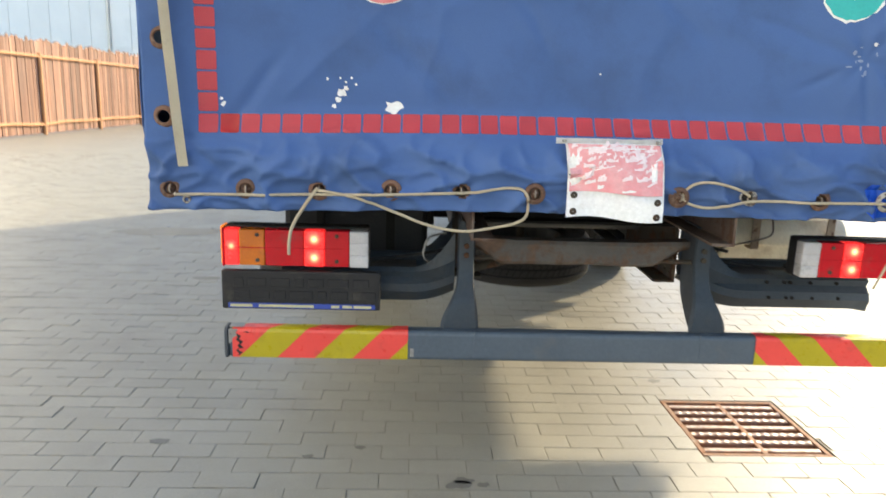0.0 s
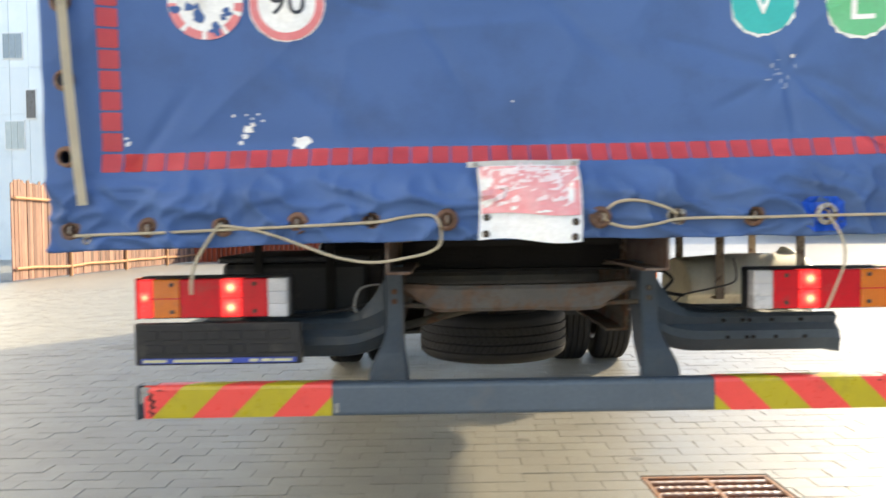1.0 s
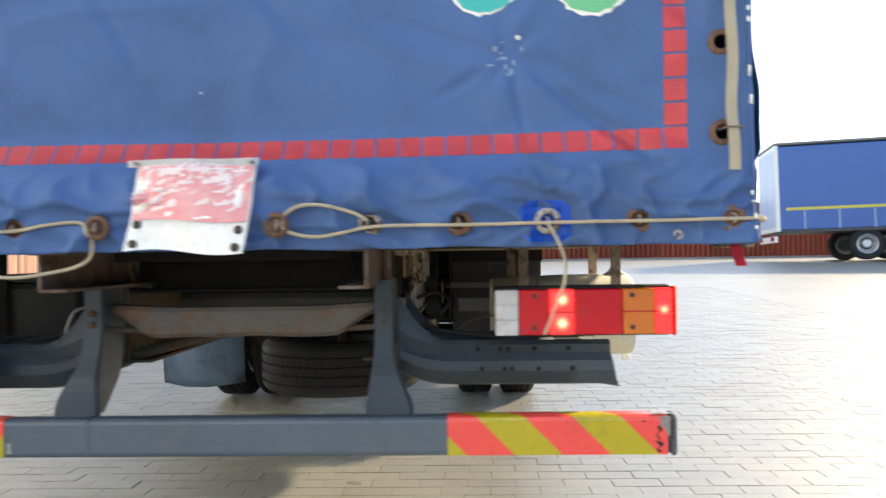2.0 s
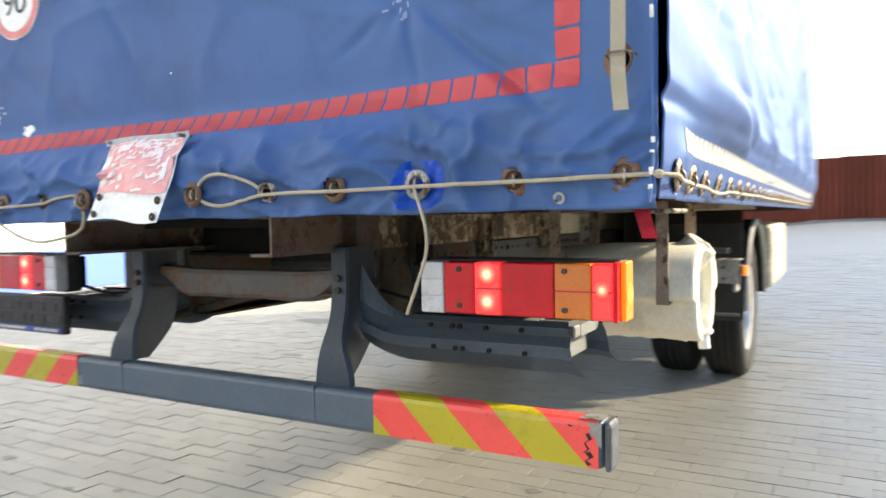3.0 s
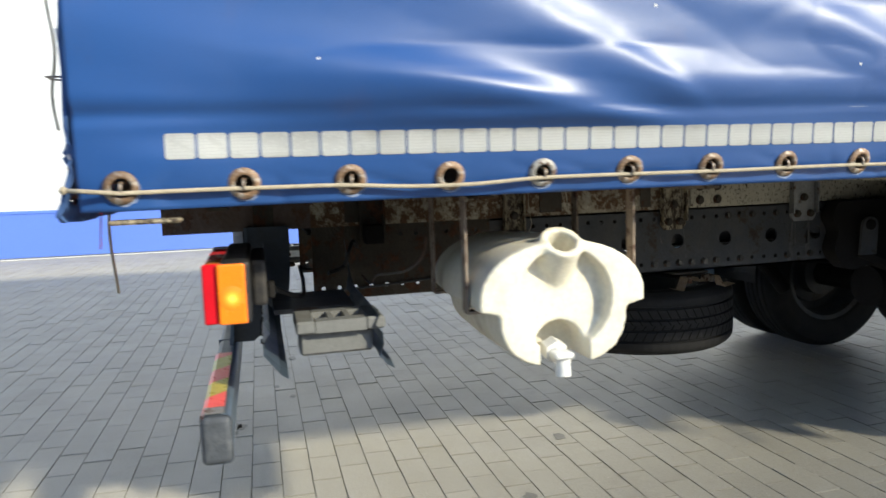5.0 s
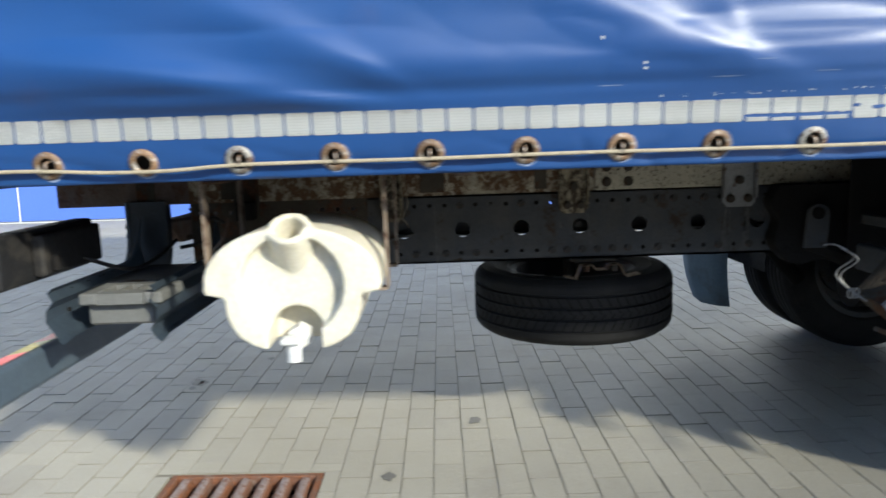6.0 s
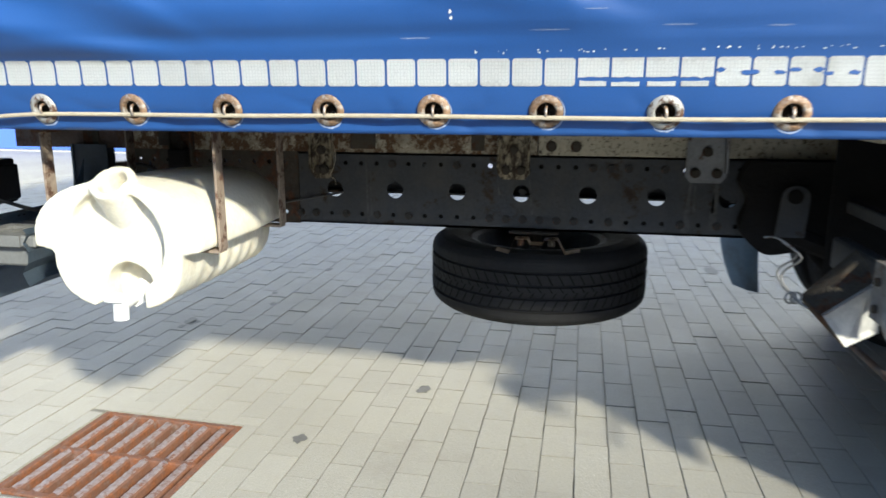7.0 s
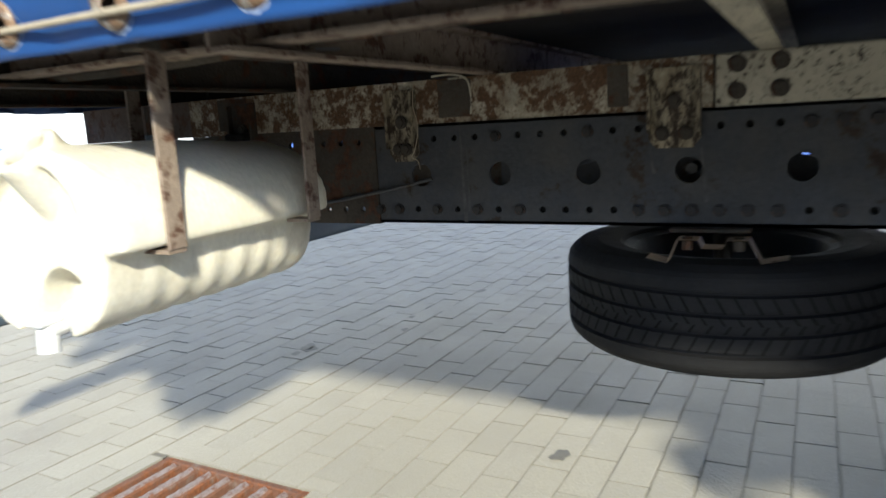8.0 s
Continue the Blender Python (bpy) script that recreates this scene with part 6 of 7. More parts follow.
def build_cord():
    c = thing("lacing_cord", "natural fibre lacing cord along the tarpaulin hem", "cord", at=HUNG)
    o = -0.020
    left = [(-1.168, o, 0.988), (-1.08, o, 0.990), (-0.985, o, 0.990), (-0.783, o, 0.992), (-0.58, o, 0.994), (-0.376, o, 0.999), (-0.30, o, 1.010), (-0.25, o, 1.016), (-0.212, o, 1.012), (-0.196, o, 0.985), (-0.197, o, 0.94), (-0.225, o, 0.918), (-0.277, o, 0.905), (-0.372, o - 0.01, 0.893), (-0.468, o - 0.01, 0.908), (-0.564, o - 0.008, 0.944), (-0.658, o - 0.006, 0.980), (-0.736, o - 0.008, 0.998), (-0.778, o, 1.003)]
    def laid(pts):
        """The run, kept in front of the crumpled hem."""
        return [Vector((p.x, min(p.y, rear_y(p.x, p.z) - 0.0085) if p.x < 1.28 and p.z > 0.95 else p.y, p.z + sag(p.x))) for p in smooth_path(pts, 6)]
    part("cord_run", tube(bmesh.new(), laid(left), 0.0042, 8, 1), m_cord, c, smooth=True)
    part("cord_end", tube(bmesh.new(), [(-0.778, o, 1.003), (-0.806, o - 0.006, 0.965), (-0.845, o - 0.01, 0.90), (-0.856, o - 0.012, 0.855), (-0.858, o - 0.01, 0.815)], 0.0048, 8, 5), m_cord, c, smooth=True)
    loop = [(0.433, o, 1.010), (0.40, o - 0.004, 1.028), (0.33, o - 0.008, 1.046), (0.275, o - 0.006, 1.043), (0.243, o - 0.004, 1.018), (0.25, o - 0.002, 0.990), (0.31, o - 0.004, 0.975), (0.38, o, 0.984), (0.433, o, 0.995), (0.52, o, 0.998), (0.64, o, 0.997), (0.83, o, 0.999), (1.04, o, 1.0), (1.20, o, 1.001), (1.285, o - 0.004, 1.002), (1.325, 0.01, 1.0)]
    run = [(1.285 + side_x(y, 0.995) + 0.013, y, 0.993 + 0.003 * nz(y * 2.2) - (0.006 if abs(y - 0.66) < 0.1 else 0)) for y in [0.07 + 0.13 * k for k in range(49)]]
    part("cord_run", tube(bmesh.new(), laid(loop) + smooth_path(run, 3), 0.0042, 8, 1), m_cord, c, smooth=True)
    part("cord_end", tube(bmesh.new(), [(0.833, o, 1.0), (0.852, o - 0.012, 0.965), (0.868, o - 0.016, 0.92), (0.868, o - 0.016, 0.87), (0.846, o - 0.016, 0.81), (0.822, o - 0.016, 0.752)], 0.0035, 8, 5), m_cord, c, smooth=True)
    part("knot", lathe(bmesh.new(), [(0.001, -0.010), (0.006, -0.006), (0.0075, 0.0), (0.006, 0.006), (0.001, 0.010)], 10, pose(1.30, -0.022, 1.002, 0, 90, 0)), m_cord, c)

build_cord()

def build_vinyl_sign():
    s = thing("vinyl_sign", "torn red and white vinyl sign hung over the hem", "sign", at=HUNG)
    def f(u, v, out=0.0):
        v = max(0.0, v)
        x = -0.098 + u * (0.266 + 0.008 * v) + 0.006 * math.sin(v * 3)
        z = 0.948 + 0.205 * v + (0.006 * math.sin(u * 6) - 0.006 * u) * (1 - v)
        y = 0.012 - 0.088 * (1 - min(v, 1.0)) ** 0.7 + 0.006 * math.sin(u * 5.0 + 3.5 * v) - 0.010 * math.sin(u * math.pi) * v
        return Vector((x, min(y, rear_y(x, z) - 0.010 - 0.004 * v) - out, z))
    def piece(u0, u1, v0, v1, out, nu=8, nv=8, t=0.003):
        bm = bmesh.new()
        g = [[bm.verts.new(f(u0 + (u1 - u0) * i / nu, v0 + (v1 - v0) * j / nv, out)) for i in range(nu + 1)] for j in range(nv + 1)]
        for j in range(nv):
            for i in range(nu):
                bm.faces.new((g[j][i], g[j][i + 1], g[j + 1][i + 1], g[j + 1][i]))
        if t:
            bmesh.ops.solidify(bm, geom=bm.faces[:], thickness=t)
        return bm
    body = part("panel", piece(0, 1, 0, 1, 0.0), m_vinyl, s, "white vinyl panel with bowed edges")
    part("print", piece(0.02, 0.98, 0.33, 0.95, 0.0022, t=0), m_sign_red, body, "faded red print")
    rnd = random.Random(17)
    def shred(u, v, w, h, skew):
        bm = bmesh.new()
        n = 4
        lo = [bm.verts.new(f(u + w * i / n, v + skew * i / n + rnd.uniform(-0.006, 0.006), 0.0034)) for i in range(n + 1)]
        hi = [bm.verts.new(f(u + w * i / n + rnd.uniform(-0.01, 0.01), v + skew * i / n + h * rnd.uniform(0.3, 1.2), 0.0034)) for i in range(n + 1)]
        for i in range(n):
            bm.faces.new((lo[i], lo[i + 1], hi[i + 1], hi[i]))
        return bm
    # white rubbed through the print in slanting patches, thickest towards the top
    for k in range(84):
        v = 0.90 - 0.50 * rnd.random() ** 1.5
        u = rnd.uniform(0.05, 0.86)
        part("worn_patch", shred(u, v, rnd.uniform(0.02, 0.12), rnd.uniform(0.02, 0.07), rnd.uniform(0.0, 0.06)), m_worn, body)
    for u, v, w, h in ((0.12, 0.885, 0.70, 0.03), (0.02, 0.66, 0.10, 0.25), (0.30, 0.36, 0.06, 0.05), (0.55, 0.35, 0.14, 0.03), (0.86, 0.5, 0.06, 0.2)):
        part("torn_spot", shred(u, v, w, h, 0.02), m_white, body)
    part("tab", ribbon([(-0.122, f(0, 1).y - 0.005, 1.149), (0.0, f(0.4, 1).y - 0.006, 1.151), (0.09, f(0.7, 1).y - 0.006, 1.150), (0.180, f(1, 1).y - 0.005, 1.153)], 0.016, (0, 0, 1)), m_white, s, "white top batten")
    for u, v in ((0.07, 0.07), (0.93, 0.07), (0.93, 0.25), (0.07, 0.28)):
        p = f(u, v, 0.004)
        part("grommet", lathe(bmesh.new(), [(0.001, 0.001), (0.005, 0.0015), (0.009, 0.001), (0.010, -0.001)], 12, Matrix.Translation(p) @ pose(0, 0, 0, 90)), m_rusty, body)
    for x in (-0.10, 0.165):
        part("pin", cyl(bmesh.new(), (x, f(0.5, 1).y - 0.012, 1.15), (x, f(0.5, 1).y + 0.03, 1.15), 0.005, 8), m_eyelet_new, s)

build_vinyl_sign()

def build_red_strap():
    s = thing("red_strap", "short red webbing end hanging below the hem", "strap", at=HUNG)
    part("webbing", ribbon([(1.255, 0.028, 0.985), (1.258, 0.026, 0.955), (1.266, 0.025, 0.925), (1.275, 0.024, 0.896)], 0.026, (1, 0.1, 0)), m_redweb, s)

build_red_strap()

def build_left_box():
    b = thing("storage_box", "black plastic storage box slung under the platform", "box", at=LIFT)
    part("body", cbox(-1.0, -0.46, 0.70, 1.25, 0.63, 0.86, bevel=0.02, seg=2), m_black, b)
    part("lid", cbox(-1.01, -0.45, 0.69, 1.26, 0.861, 0.885, bevel=0.008, seg=2), m_black, b)
    for x in (-0.86, -0.60):
        part("hanger_strap", cbox(x - 0.016, x + 0.016, 0.684, 0.689, 0.66, 1.03), m_dark, b)
    t = thing("hem_batten", "cream wooden batten end under the tarpaulin corner", "batten", at=HUNG)
    part("batten", cbox(1.262, 1.312, 0.045, 0.165, 0.938, 0.946, bevel=0.003), m_mottled, t)

build_left_box()

# ---- water tank under the platform ----
def build_tank():
    cy, seam = 0.94, 0.712
    t = thing("water_tank", "cream plastic hand-wash tank slung under the platform", "tank", at=LIFT @ pose(0.014, 0.018, 0.0))
    # body: an upper shell that overhangs a narrower ribbed lower shell
    def outline(x):
        rib = 0.5 + 0.5 * math.cos((x - 0.78) * 2 * math.pi / 0.062)
        pts = []
        grow = 1.0 - 0.09 * step(0.98, 0.72, x)
        for k in range(21):
            a = math.pi * k / 20
            pts.append((0.198 * grow * math.cos(a), 0.138 * grow * math.sin(a) ** 0.85 + 0.006))
        pts.append((-0.196 * grow, -0.004))
        for k in range(25):
            a = math.pi + math.pi * k / 24
            c, s = math.cos(a), math.sin(a)
            r = 1.0 - 0.028 * rib * step(1.16, 1.1, x)
            pts.append((0.152 * r * grow * math.copysign(abs(c) ** 0.75, c), -0.012 + 0.125 * r * math.copysign(abs(s) ** 0.8, s)))
        pts.append((0.196 * grow, -0.004))
        return pts
    bm = bmesh.new()
    xs = [0.725 + (1.205 - 0.725) * k / 62 for k in range(63)]
    rings = [[bm.verts.new((x, cy + a, seam + b)) for a, b in outline(x)] for x in xs]
    n = len(rings[0])
    for a, b in zip(rings, rings[1:]):
        for k in range(n):
            bm.faces.new((a[k], a[(k + 1) % n], b[(k + 1) % n], b[k]))
    bm.faces.new(rings[0][::-1])
    bm.faces.new(rings[-1])
    # filler neck, leaning out to the front
    axis = Vector((0.62, 0, 0.78)).normalized()
    foot = Vector((1.195, cy, 0.856)) - axis * 0.15
    cyl(bm, foot, foot + axis * 0.15, 0.049, 28)
    bmesh.ops.recalc_face_normals(bm, faces=bm.faces)
    me = bpy.data.meshes.new("tank")
    bm.to_mesh(me)
    bm.free()
    raw = bpy.data.objects.new("tank", me)
    scene.collection.objects.link(raw)
    bm = bmesh.new()
    cyl(bm, (1.168, cy, seam + 0.012), (1.26, cy, seam + 0.012), 0.114, 36)
    m1 = bpy.data.meshes.new("cut")
    bm.to_mesh(m1)
    bm.free()
    bm = bmesh.new()
    arch = [(1.10, cy + 0.060 * math.cos(math.pi * k / 14), seam - 0.10 + 0.060 * math.sin(math.pi * k / 14)) for k in range(15)]
    prism(bm, arch + [(1.10, cy - 0.060, seam - 0.2), (1.10, cy + 0.060, seam - 0.2)], (0.16, 0, 0))
    bmesh.ops.recalc_face_normals(bm, faces=bm.faces)
    m2 = bpy.data.meshes.new("cut")
    bm.to_mesh(m2)
    bm.free()
    bm = bmesh.new()
    cyl(bm, foot + axis * 0.05, foot + axis * 0.2, 0.031, 24)
    m3 = bpy.data.meshes.new("cut")
    bm.to_mesh(m3)
    bm.free()
    # neck stays whole: the round recess is cut from the shell, then the neck stands in it
    cutters = []
    r = raw.modifiers.new("fuse", "REMESH")
    r.mode, r.voxel_size = "VOXEL", 0.0055
    for k, mm in enumerate((m1, m2, m3)):
        o = bpy.data.objects.new("cut", mm)
        scene.collection.objects.link(o)
        cutters.append(o)
        bo = raw.modifiers.new("cut", "BOOLEAN")
        bo.operation, bo.object, bo.solver = "DIFFERENCE", o, "EXACT"
    # the neck's stub again, over the recess
    bm = bmesh.new()
    cyl(bm, foot + axis * 0.03, foot + axis * 0.149, 0.048, 28)
    m4 = bpy.data.meshes.new("neck")
    bm.to_mesh(m4)
    bm.free()
    o = bpy.data.objects.new("cut", m4)
    scene.collection.objects.link(o)
    cutters.append(o)
    bo = raw.modifiers.new("join", "BOOLEAN")
    bo.operation, bo.object, bo.solver = "UNION", o, "EXACT"
    o5 = bpy.data.objects.new("cut", m3.copy())
    scene.collection.objects.link(o5)
    cutters.append(o5)
    bo = raw.modifiers.new("bore", "BOOLEAN")
    bo.operation, bo.object, bo.solver = "DIFFERENCE", o5, "EXACT"
    r = raw.modifiers.new("skin", "REMESH")
    r.mode, r.voxel_size = "VOXEL", 0.0055
    s = raw.modifiers.new("soft", "SMOOTH")
    s.factor, s.iterations = 0.5, 5
    bpy.context.view_layer.update()
    done = bpy.data.meshes.new_from_object(raw.evaluated_get(bpy.context.evaluated_depsgraph_get()))
    for o in cutters + [raw]:
        bpy.data.objects.remove(o)
    done.materials.clear()
    done.materials.append(m_tank)
    done.polygons.foreach_set("use_smooth", [True] * len(done.polygons))
    body = new("shell", done)
    body.parent = t
    # drain boss and tap
    tap = part("tap", cyl(bmesh.new(), (1.12, cy - 0.002, seam - 0.115), (1.20, cy - 0.002, seam - 0.125), 0.017, 16), m_tank_white, t, "white plastic drain tap")
    bm = cyl(bmesh.new(), (1.195, cy - 0.004, seam - 0.105), (1.20, cy - 0.004, seam - 0.160), 0.0165, 16)
    part("spout", bm, m_tank_white, tap)
    part("tap_handle", cbox(1.178, 1.222, cy - 0.03, cy + 0.014, seam - 0.118, seam - 0.104, bevel=0.005, seg=2), m_tank_white, tap)
    part("collar", cyl(bmesh.new(), (1.12, cy, seam - 0.113), (1.155, cy, seam - 0.118), 0.028, 6), m_tank_white, tap)
    # flat steel hangers
    h = thing("tank_hanger", "four flat rusty steel straps carrying the water tank", "bracket", at=HUNG)
    for x, y in ((1.14, 0.736), (0.84, 0.736), (1.138, 1.147), (0.826, 1.150)):
        bm = cbox(x - 0.016, x + 0.016, y - 0.003, y + 0.003, 0.700, 0.985, bevel=0.001)
        s = 1 if y < 0.9 else -1
        y2 = y + s * 0.05
        box(bm, x - 0.016, x + 0.016, min(y, y2), max(y, y2), 0.694, 0.700)
        part("hanger_strap", bm, m_hanger, h)
    for y in (0.736, 1.148):
        part("hanger_rail", cbox(0.79, 1.18, y - 0.02, y + 0.02, 0.972, 0.986), m_rusty, h)

build_tank()

# ---- drain grate in the paving ----
def build_grate():
    g = thing("drain_grate", "rusty cast iron drain grate set in the paving", "grate")
    x0, x1, y0, y1 = 0.575, 1.072, 0.395, 0.885
    z = -0.002
    for a, b, c, d in ((x0, x1, y0, y0 + 0.022), (x0, x1, y1 - 0.022, y1), (x0, x0 + 0.022, y0 + 0.022, y1 - 0.022), (x1 - 0.022, x1, y0 + 0.022, y1 - 0.022)):
        part("frame_bar", cbox(a, b, c, d, z - 0.05, z, bevel=0.003), m_grate, g)
    part("middle_bar", cbox((x0 + x1) / 2 - 0.012, (x0 + x1) / 2 + 0.012, y0 + 0.022, y1 - 0.022, z - 0.045, z - 0.002, bevel=0.003), m_grate, g)
    n = 7
    p = (y1 - y0 - 0.044) / n
    xm = (x0 + x1) / 2
    for k in range(n):
        y = y0 + 0.022 + p * (k + 0.5)
        bar = part("bar", cbox(x0 + 0.02, x1 - 0.02, y - 0.018, y + 0.018, z - 0.045, z - 0.004, bevel=0.004), m_grate, g)
        for xa, xb in ((x0 + 0.026, xm - 0.006), (xm + 0.004, x1 - 0.026)):
            bm = bmesh.new()
            count = 34
            rows = []
            for i in range(count + 1):
                x = xa + (xb - xa) * i / count
                wave = 0.0022 * (0.5 + 0.5 * math.sin((x - xa) * 2 * math.pi / 0.034 + k)) if k in (1, 2, 4, 5) else 0.0008 * nz(x * 40, k)
                rows.append([bm.verts.new((x + 0.006 * v, y + 0.0125 * v, z - 0.0045 + h + (wave if h else 0))) for v, h in ((-1, 0), (-0.8, 0.002), (0.0, 0.0032), (0.8, 0.002), (1, 0))])
            for a, b in zip(rows, rows[1:]):
                for i in range(4):
                    bm.faces.new((a[i], a[i + 1], b[i + 1], b[i]))
            part("tread", bm, m_nub, bar, "worn ribbed top of the bar")
    bm = cbox(x0 - 0.004, x1 + 0.004, y0 - 0.004, y1 + 0.004, -0.35, -0.34)
    for a, b, c, d in ((x0 - 0.01, x0, y0, y1), (x1, x1 + 0.01, y0, y1), (x0, x1, y0 - 0.01, y0), (x0, x1, y1, y1 + 0.01)):
        box(bm, a, b, c, d, -0.35, -0.012)
    part("pit", bm, m_dark, g, "dark drain pit")
    # Added rust-coloured sheet gives the gaps the tone of their lit side walls.
    part("mud_pan", cbox(x0 + 0.002, x1 - 0.002, y0 + 0.002, y1 - 0.002, -0.085, -0.075), m_grate, g, "rust-coloured sheet added to brighten the gaps")

build_grate()

# ---- far trailer, lamp pole and bare tree ----
def build_far_trailer():
    bx, by = 10.55, 21.3
    z0 = ground_z(11, 22)
    t = thing("parked_trailer", "parked blue curtain-sided lorry with yellow band", "lorry", at=pose(bx, by, z0, 0, -0.8, -11))
    L, W = 13.0, 2.5
    part("curtain", cbox(0.08, L, 0, W, 1.0, 3.66, bevel=0.03), m_trailer, t, "blue side curtain")
    part("rear_frame", cbox(0, 0.12, -0.01, W + 0.01, 0.96, 3.7, bevel=0.02), m_white, t)
    part("rear_door", cbox(-0.02, 0.0, 0.1, W / 2 - 0.01, 1.1, 3.56), m_door_pale, t)
    part("rear_door", cbox(-0.02, 0.0, W / 2 + 0.01, W - 0.1, 1.1, 3.56), m_door_pale, t)
    part("roof", cbox(-0.02, L + 0.02, -0.03, W + 0.03, 3.701, 3.79, bevel=0.02), m_grey_plastic, t, "grey roof cap")
    part("band", cbox(0.3, L, -0.006, 0.0, 1.62, 1.71), m_yellow, t, "yellow band")
    for k in range(12):
        part("buckle_strap", cbox(0.8 + k, 0.86 + k, -0.008, 0.0, 1.01, 1.6), m_strap_pale, t)
    part("side_rail", cbox(0.1, L, 0.02, W - 0.02, 0.92, 1.049), m_rail, t)
    b = part("bumper", cbox(-0.05, 0.05, 0.1, W - 0.1, 0.62, 0.82, bevel=0.02), m_white, t)
    for y in (0.2, W - 0.6):
        part("lamp", cbox(-0.07, -0.05, y, y + 0.4, 0.68, 0.8), m_lens_red, b, "red rear lamp")
    for x in (2.6, 3.9, 5.2, 11.0):
        for y in (0.2, W - 0.2):
            s = 1 if y > 1 else -1
            w = part("wheel", cyl(bmesh.new(), (x, y - 0.05, 0.5), (x, y + 0.05, 0.5), 0.2, 16), m_rail, t)
            m = pose(x, y, 0.5, -90 * s)
            part("tyre", tyre_mesh(bmesh.new(), 0.5, 0.36, m, 40), m_rubber, w)
            part("rim", wheel_rim(bmesh.new(), 0.5, 0.36, m), m_chrome, w)

build_far_trailer()

def build_pole_and_tree():
    x, y = 14.2, 33.0
    z0 = ground_z(x, y)
    p = thing("street_lamp", "thin grey street lamp with a long arm", "lamp post")
    part("pole", cyl(bmesh.new(), (x, y, z0 - 0.2), (x, y, z0 + 6.0), 0.09, 12, 0.06), m_alu, p)
    part("arm", tube(bmesh.new(), [(x, y, z0 + 5.9), (x - 0.8, y, z0 + 6.2), (x - 3.0, y, z0 + 6.5)], 0.05, 8), m_alu, p)
    part("head", cbox(x - 3.6, x - 2.9, y - 0.1, y + 0.1, z0 + 6.42, z0 + 6.56, bevel=0.03), m_alu, p)
    t = thing("bare_tree", "leafless grey tree beyond the fence", "tree")
    rnd = random.Random(33)
    tx, ty = 13.2, 35.0
    tz = ground_z(tx, ty)
    part("trunk", tube(bmesh.new(), [(tx, ty, tz - 0.2), (tx + 0.1, ty, tz + 1.2), (tx, ty + 0.1, tz + 2.4), (tx + 0.15, ty, tz + 3.8)], 0.10, 8), m_bark, t)
    bm = bmesh.new()
    def grow(p, d, l, r, depth):
        e = p + d * l
        mid = (p + e) / 2 + Vector((rnd.uniform(-1, 1), rnd.uniform(-1, 1), rnd.uniform(-0.5, 0.5))) * l * 0.08
        tube(bm, [p, mid, e], r, 5, 2)
        if depth:
            for _ in range(3):
                nd = (d + Vector((rnd.uniform(-1, 1), rnd.uniform(-1, 1), rnd.uniform(-0.2, 0.8))) * 0.8).normalized()
                grow(p + (e - p) * rnd.uniform(0.5, 1.0), nd, l * rnd.uniform(0.55, 0.75), r * 0.55, depth - 1)
    for k in range(7):
        grow(Vector((tx + 0.05, ty, tz + 1.6 + 0.32 * k)), Vector((rnd.uniform(-1, 1), rnd.uniform(-1, 1), rnd.uniform(0.3, 1.0))).normalized(), 1.5, 0.04, 3)
    part("crown", bm, m_bark, t, "bare twigs")

build_pole_and_tree()

# ---- stains and paving bricks ----
def build_stains():
    s = tagged(new("oil_stain"), "dark oil spots on the paving", "stain", kind="structure")
    spots = [(0.169, 1.394, 0.035), (0.616, 1.097, 0.03), (-0.326, 0.195, 0.03), (-0.34, 0.17, 0.04), (-0.26, 0.17, 0.022), (-1.42, 0.45, 0.035), (-0.69, 0.42, 0.02), (-0.87, 0.35, 0.02), (-2.35, 0.55, 0.03)]
    for x, y, rx, ry in ((-2.65, 4.2, 0.45, 0.17), (-1.9, 2.72, 0.09, 0.04)):
        pts = []
        for k in range(28):
            a = 2 * math.pi * k / 28
            q = 1 + 0.35 * nz(3 * math.cos(a) + x, 3 * math.sin(a) + y)
            px, py = x + rx * q * math.cos(a), y + ry * q * math.sin(a)
            pts.append((px, py, ground_z(px, py) + 0.0016))
        part("damp_patch", prism(bmesh.new(), pts, (0, 0, 0.0008)), m_damp, s, "dark damp patch")
    for x, y, r in spots:
        bm = bmesh.new()
        pts = []
        for k in range(26):
            a = 2 * math.pi * k / 26
            q = r * (0.8 + 0.45 * nz(1.6 * math.cos(a) + 9 * x, 1.6 * math.sin(a) + 9 * y, r * 50))
            pts.append((x + q * math.cos(a) * 1.2, y + q * math.sin(a) * 0.8, ground_z(x, y) + 0.0014))
        prism(bm, pts, (0, 0, 0.0008))
        part("spot", bm, m_stain, s)

build_stains()

GX0, GX1, GY0, GY1 = 0.572, 1.075, 0.392, 0.888
def brick_rects():
    for j in range(-42, 122):
        y0 = 0.04 + 0.1 * j
        shift = (-0.11 if j % 2 == 0 else -0.01) + 0.06 * min(max(0.0, y0 - 0.45), 1.5)
        for i in range(-54, 26):
            yield shift + 0.2 * i, y0, i, j

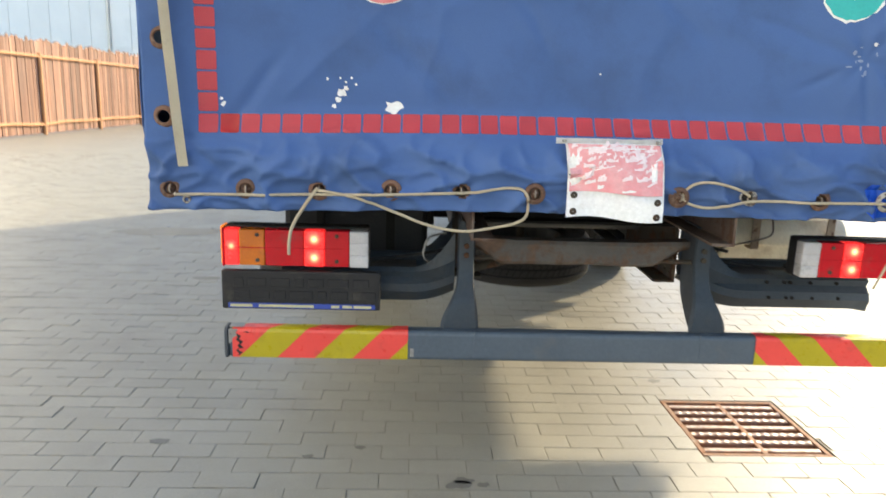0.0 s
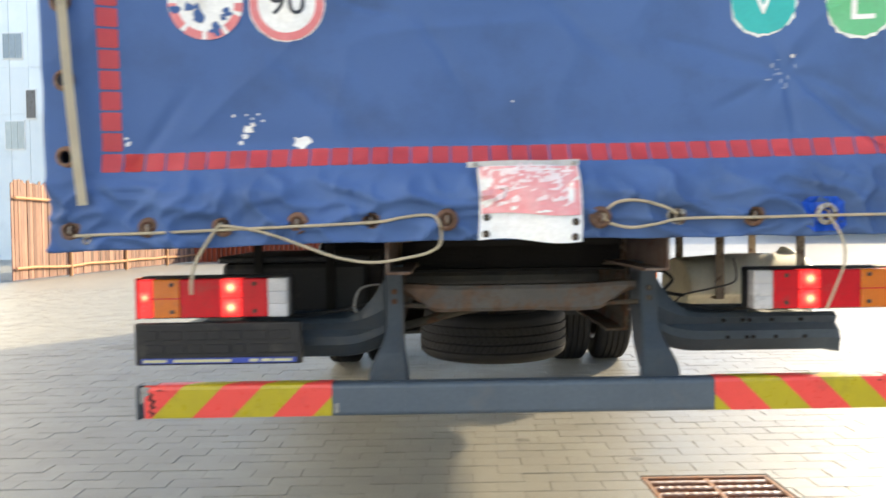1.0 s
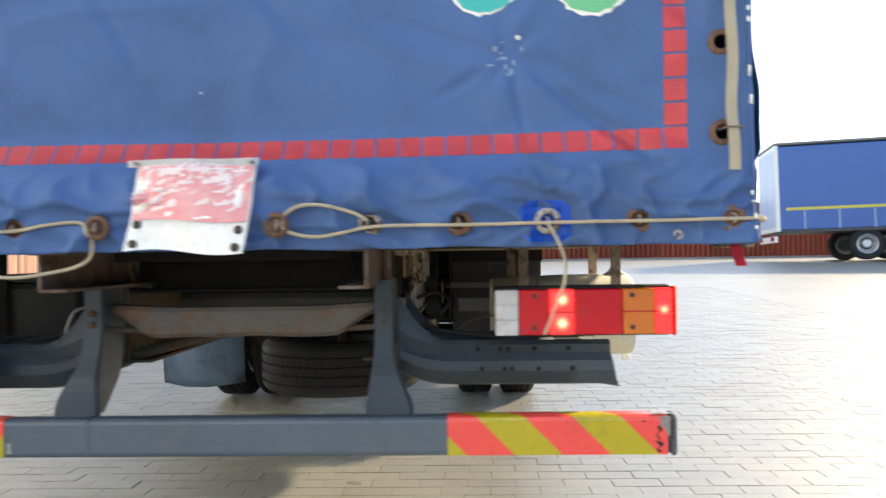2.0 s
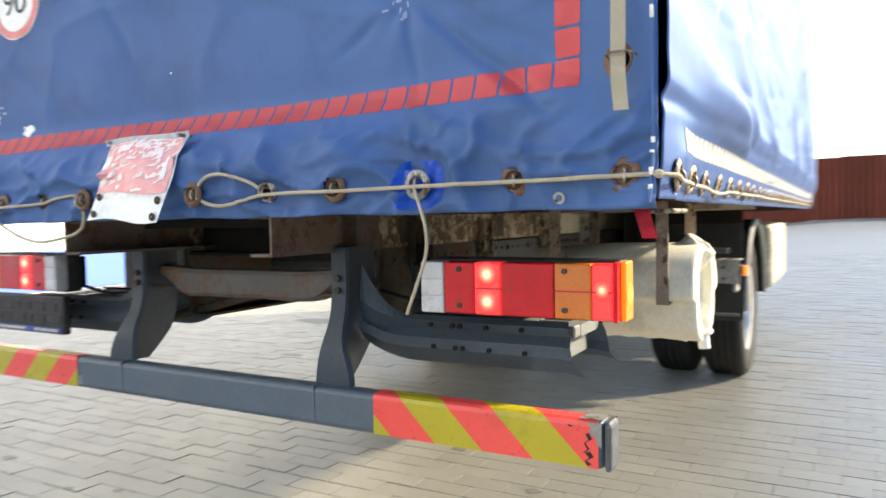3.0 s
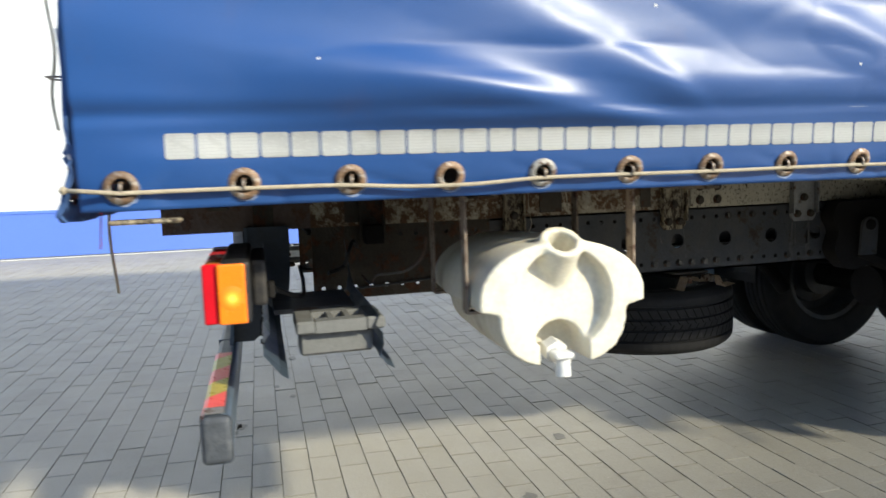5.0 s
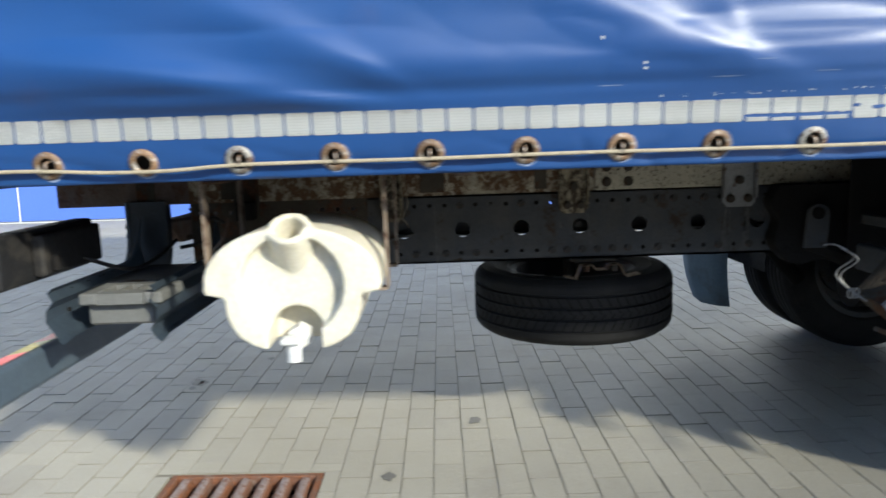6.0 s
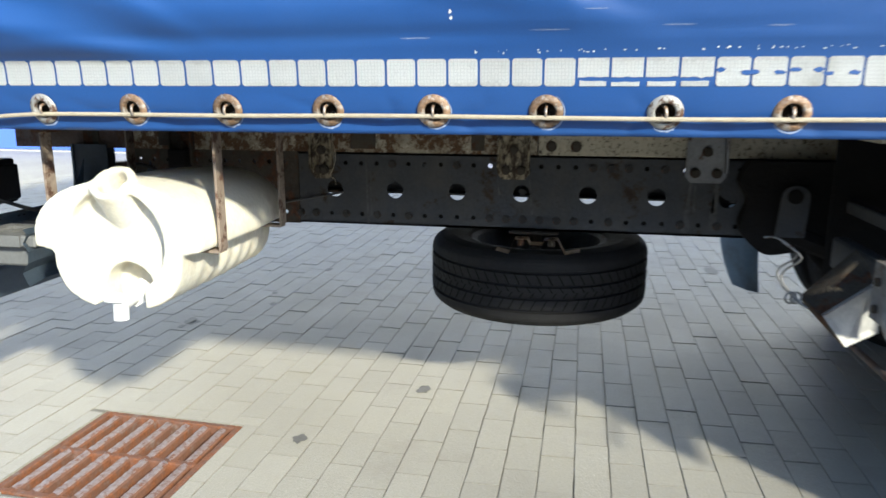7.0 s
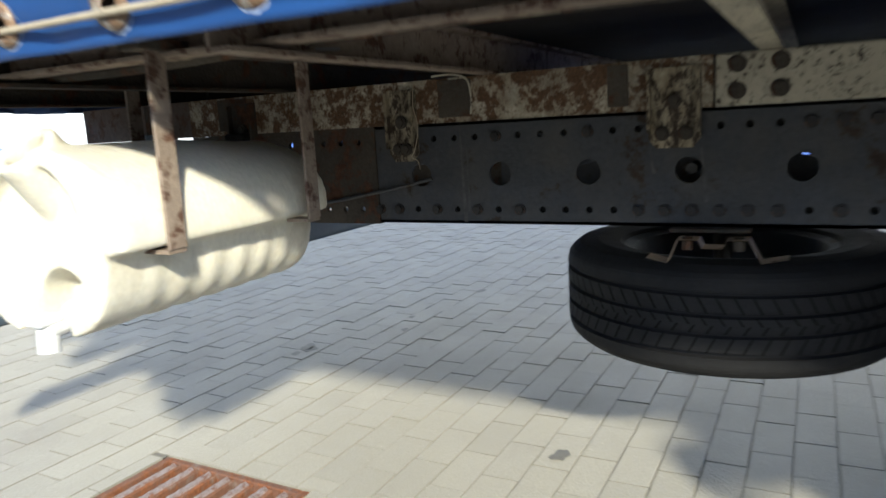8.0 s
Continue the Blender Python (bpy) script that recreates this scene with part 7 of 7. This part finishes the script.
def brick_bm(w, d, rnd):
    """A paving block with a chipped, slightly uneven outline."""
    bm = bmesh.new()
    g, c, h = 0.0014, 0.0014, 0.030
    ring = []
    for a, b in (((0, 0), (w, 0)), ((w, 0), (w, d)), ((w, d), (0, d)), ((0, d), (0, 0))):
        n = 4 if a[1] == b[1] else 3
        ring += [(a[0] + (b[0] - a[0]) * k / n, a[1] + (b[1] - a[1]) * k / n) for k in range(n)]
    lo, md, hi = [], [], []
    for x, y in ring:
        e = g + rnd.uniform(-0.0007, 0.0012)
        k = e + c * rnd.uniform(0.5, 1.7)
        def inset(q):
            return min(max(x, q), w - q), min(max(y, q), d - q)
        lo.append(bm.verts.new((*inset(e), -h)))
        md.append(bm.verts.new((*inset(e), -c * rnd.uniform(0.25, 0.7))))
        hi.append(bm.verts.new((*inset(k), 0)))
    m = len(ring)
    for a, b in ((lo, md), (md, hi)):
        for q in range(m):
            bm.faces.new((a[q], a[(q + 1) % m], b[(q + 1) % m], b[q]))
    bm.faces.new(hi)
    return bm

def build_paving():
    rnd = random.Random(77)
    verts, faces = [], []
    blocks = [mesh_of("brick", brick_bm(0.2, 0.1, rnd), m_brick) for k in range(9)]
    g, c, h = 0.0014, 0.0012, 0.024
    def flat(x0, x1, y0, y1):
        dz = rnd.uniform(-0.0016, 0.0012)
        tx, ty = rnd.uniform(-0.004, 0.004), rnd.uniform(-0.006, 0.006)
        b = len(verts)
        xm, ym = (x0 + x1) / 2, (y0 + y1) / 2
        for e, z in ((g, -h), (g, -0.4 * c), (g + c, 0.0)):
            e *= rnd.uniform(0.8, 1.25)
            for x, y in ((x0 + e, y0 + e), (x1 - e, y0 + e), (x1 - e, y1 - e), (x0 + e, y1 - e)):
                verts.append((x, y, ground_z(x, y) + z + dz + tx * (x - xm) + ty * (y - ym)))
        for a in (0, 4):
            for q in range(4):
                faces.append((b + a + q, b + a + (q + 1) % 4, b + a + 4 + (q + 1) % 4, b + a + 4 + q))
        faces.append((b + 8, b + 9, b + 10, b + 11))
    n = 0
    for x, y, i, j in brick_rects():
        x1, y1 = x + 0.2, y + 0.1
        if x1 > GX0 and x < GX1 and y1 > GY0 and y < GY1:
            # cut bricks round the grate
            if x < GX0 - 0.02:
                flat(x, GX0, y, y1)
            if x1 > GX1 + 0.02:
                flat(GX1, x1, y, y1)
            a, b = max(x, GX0), min(x1, GX1)
            if y < GY0 - 0.015 and b - a > 0.02:
                flat(a, b, y, GY0)
            if y1 > GY1 + 0.015 and b - a > 0.02:
                flat(a, b, GY1, y1)
            continue
        if -0.35 < x < 2.0 and 0.0 < y < 2.4 and n < 300:
            o = new("brick", blocks[(7 * i + 3 * j) % 9])
            o.parent = ground
            o.matrix_basis = pose(x, y, ground_z(x + 0.1, y) + rnd.uniform(-0.0012, 0.001), math.degrees((ground_z(x + 0.1, y + 0.1) - ground_z(x + 0.1, y)) / 0.1) + rnd.uniform(-0.25, 0.25), rnd.uniform(-0.2, 0.2), 0)
            n += 1
            continue
        flat(x, x1, y, y1)
    m = bpy.data.meshes.new("paving_field")
    m.from_pydata(verts, [], faces)
    m.materials.append(m_bricks)
    ob = new("paving_field", m)
    ob.parent = ground
    tagged(ob, "concrete paving blocks laid in running bond", kind="stuff")

build_paving()
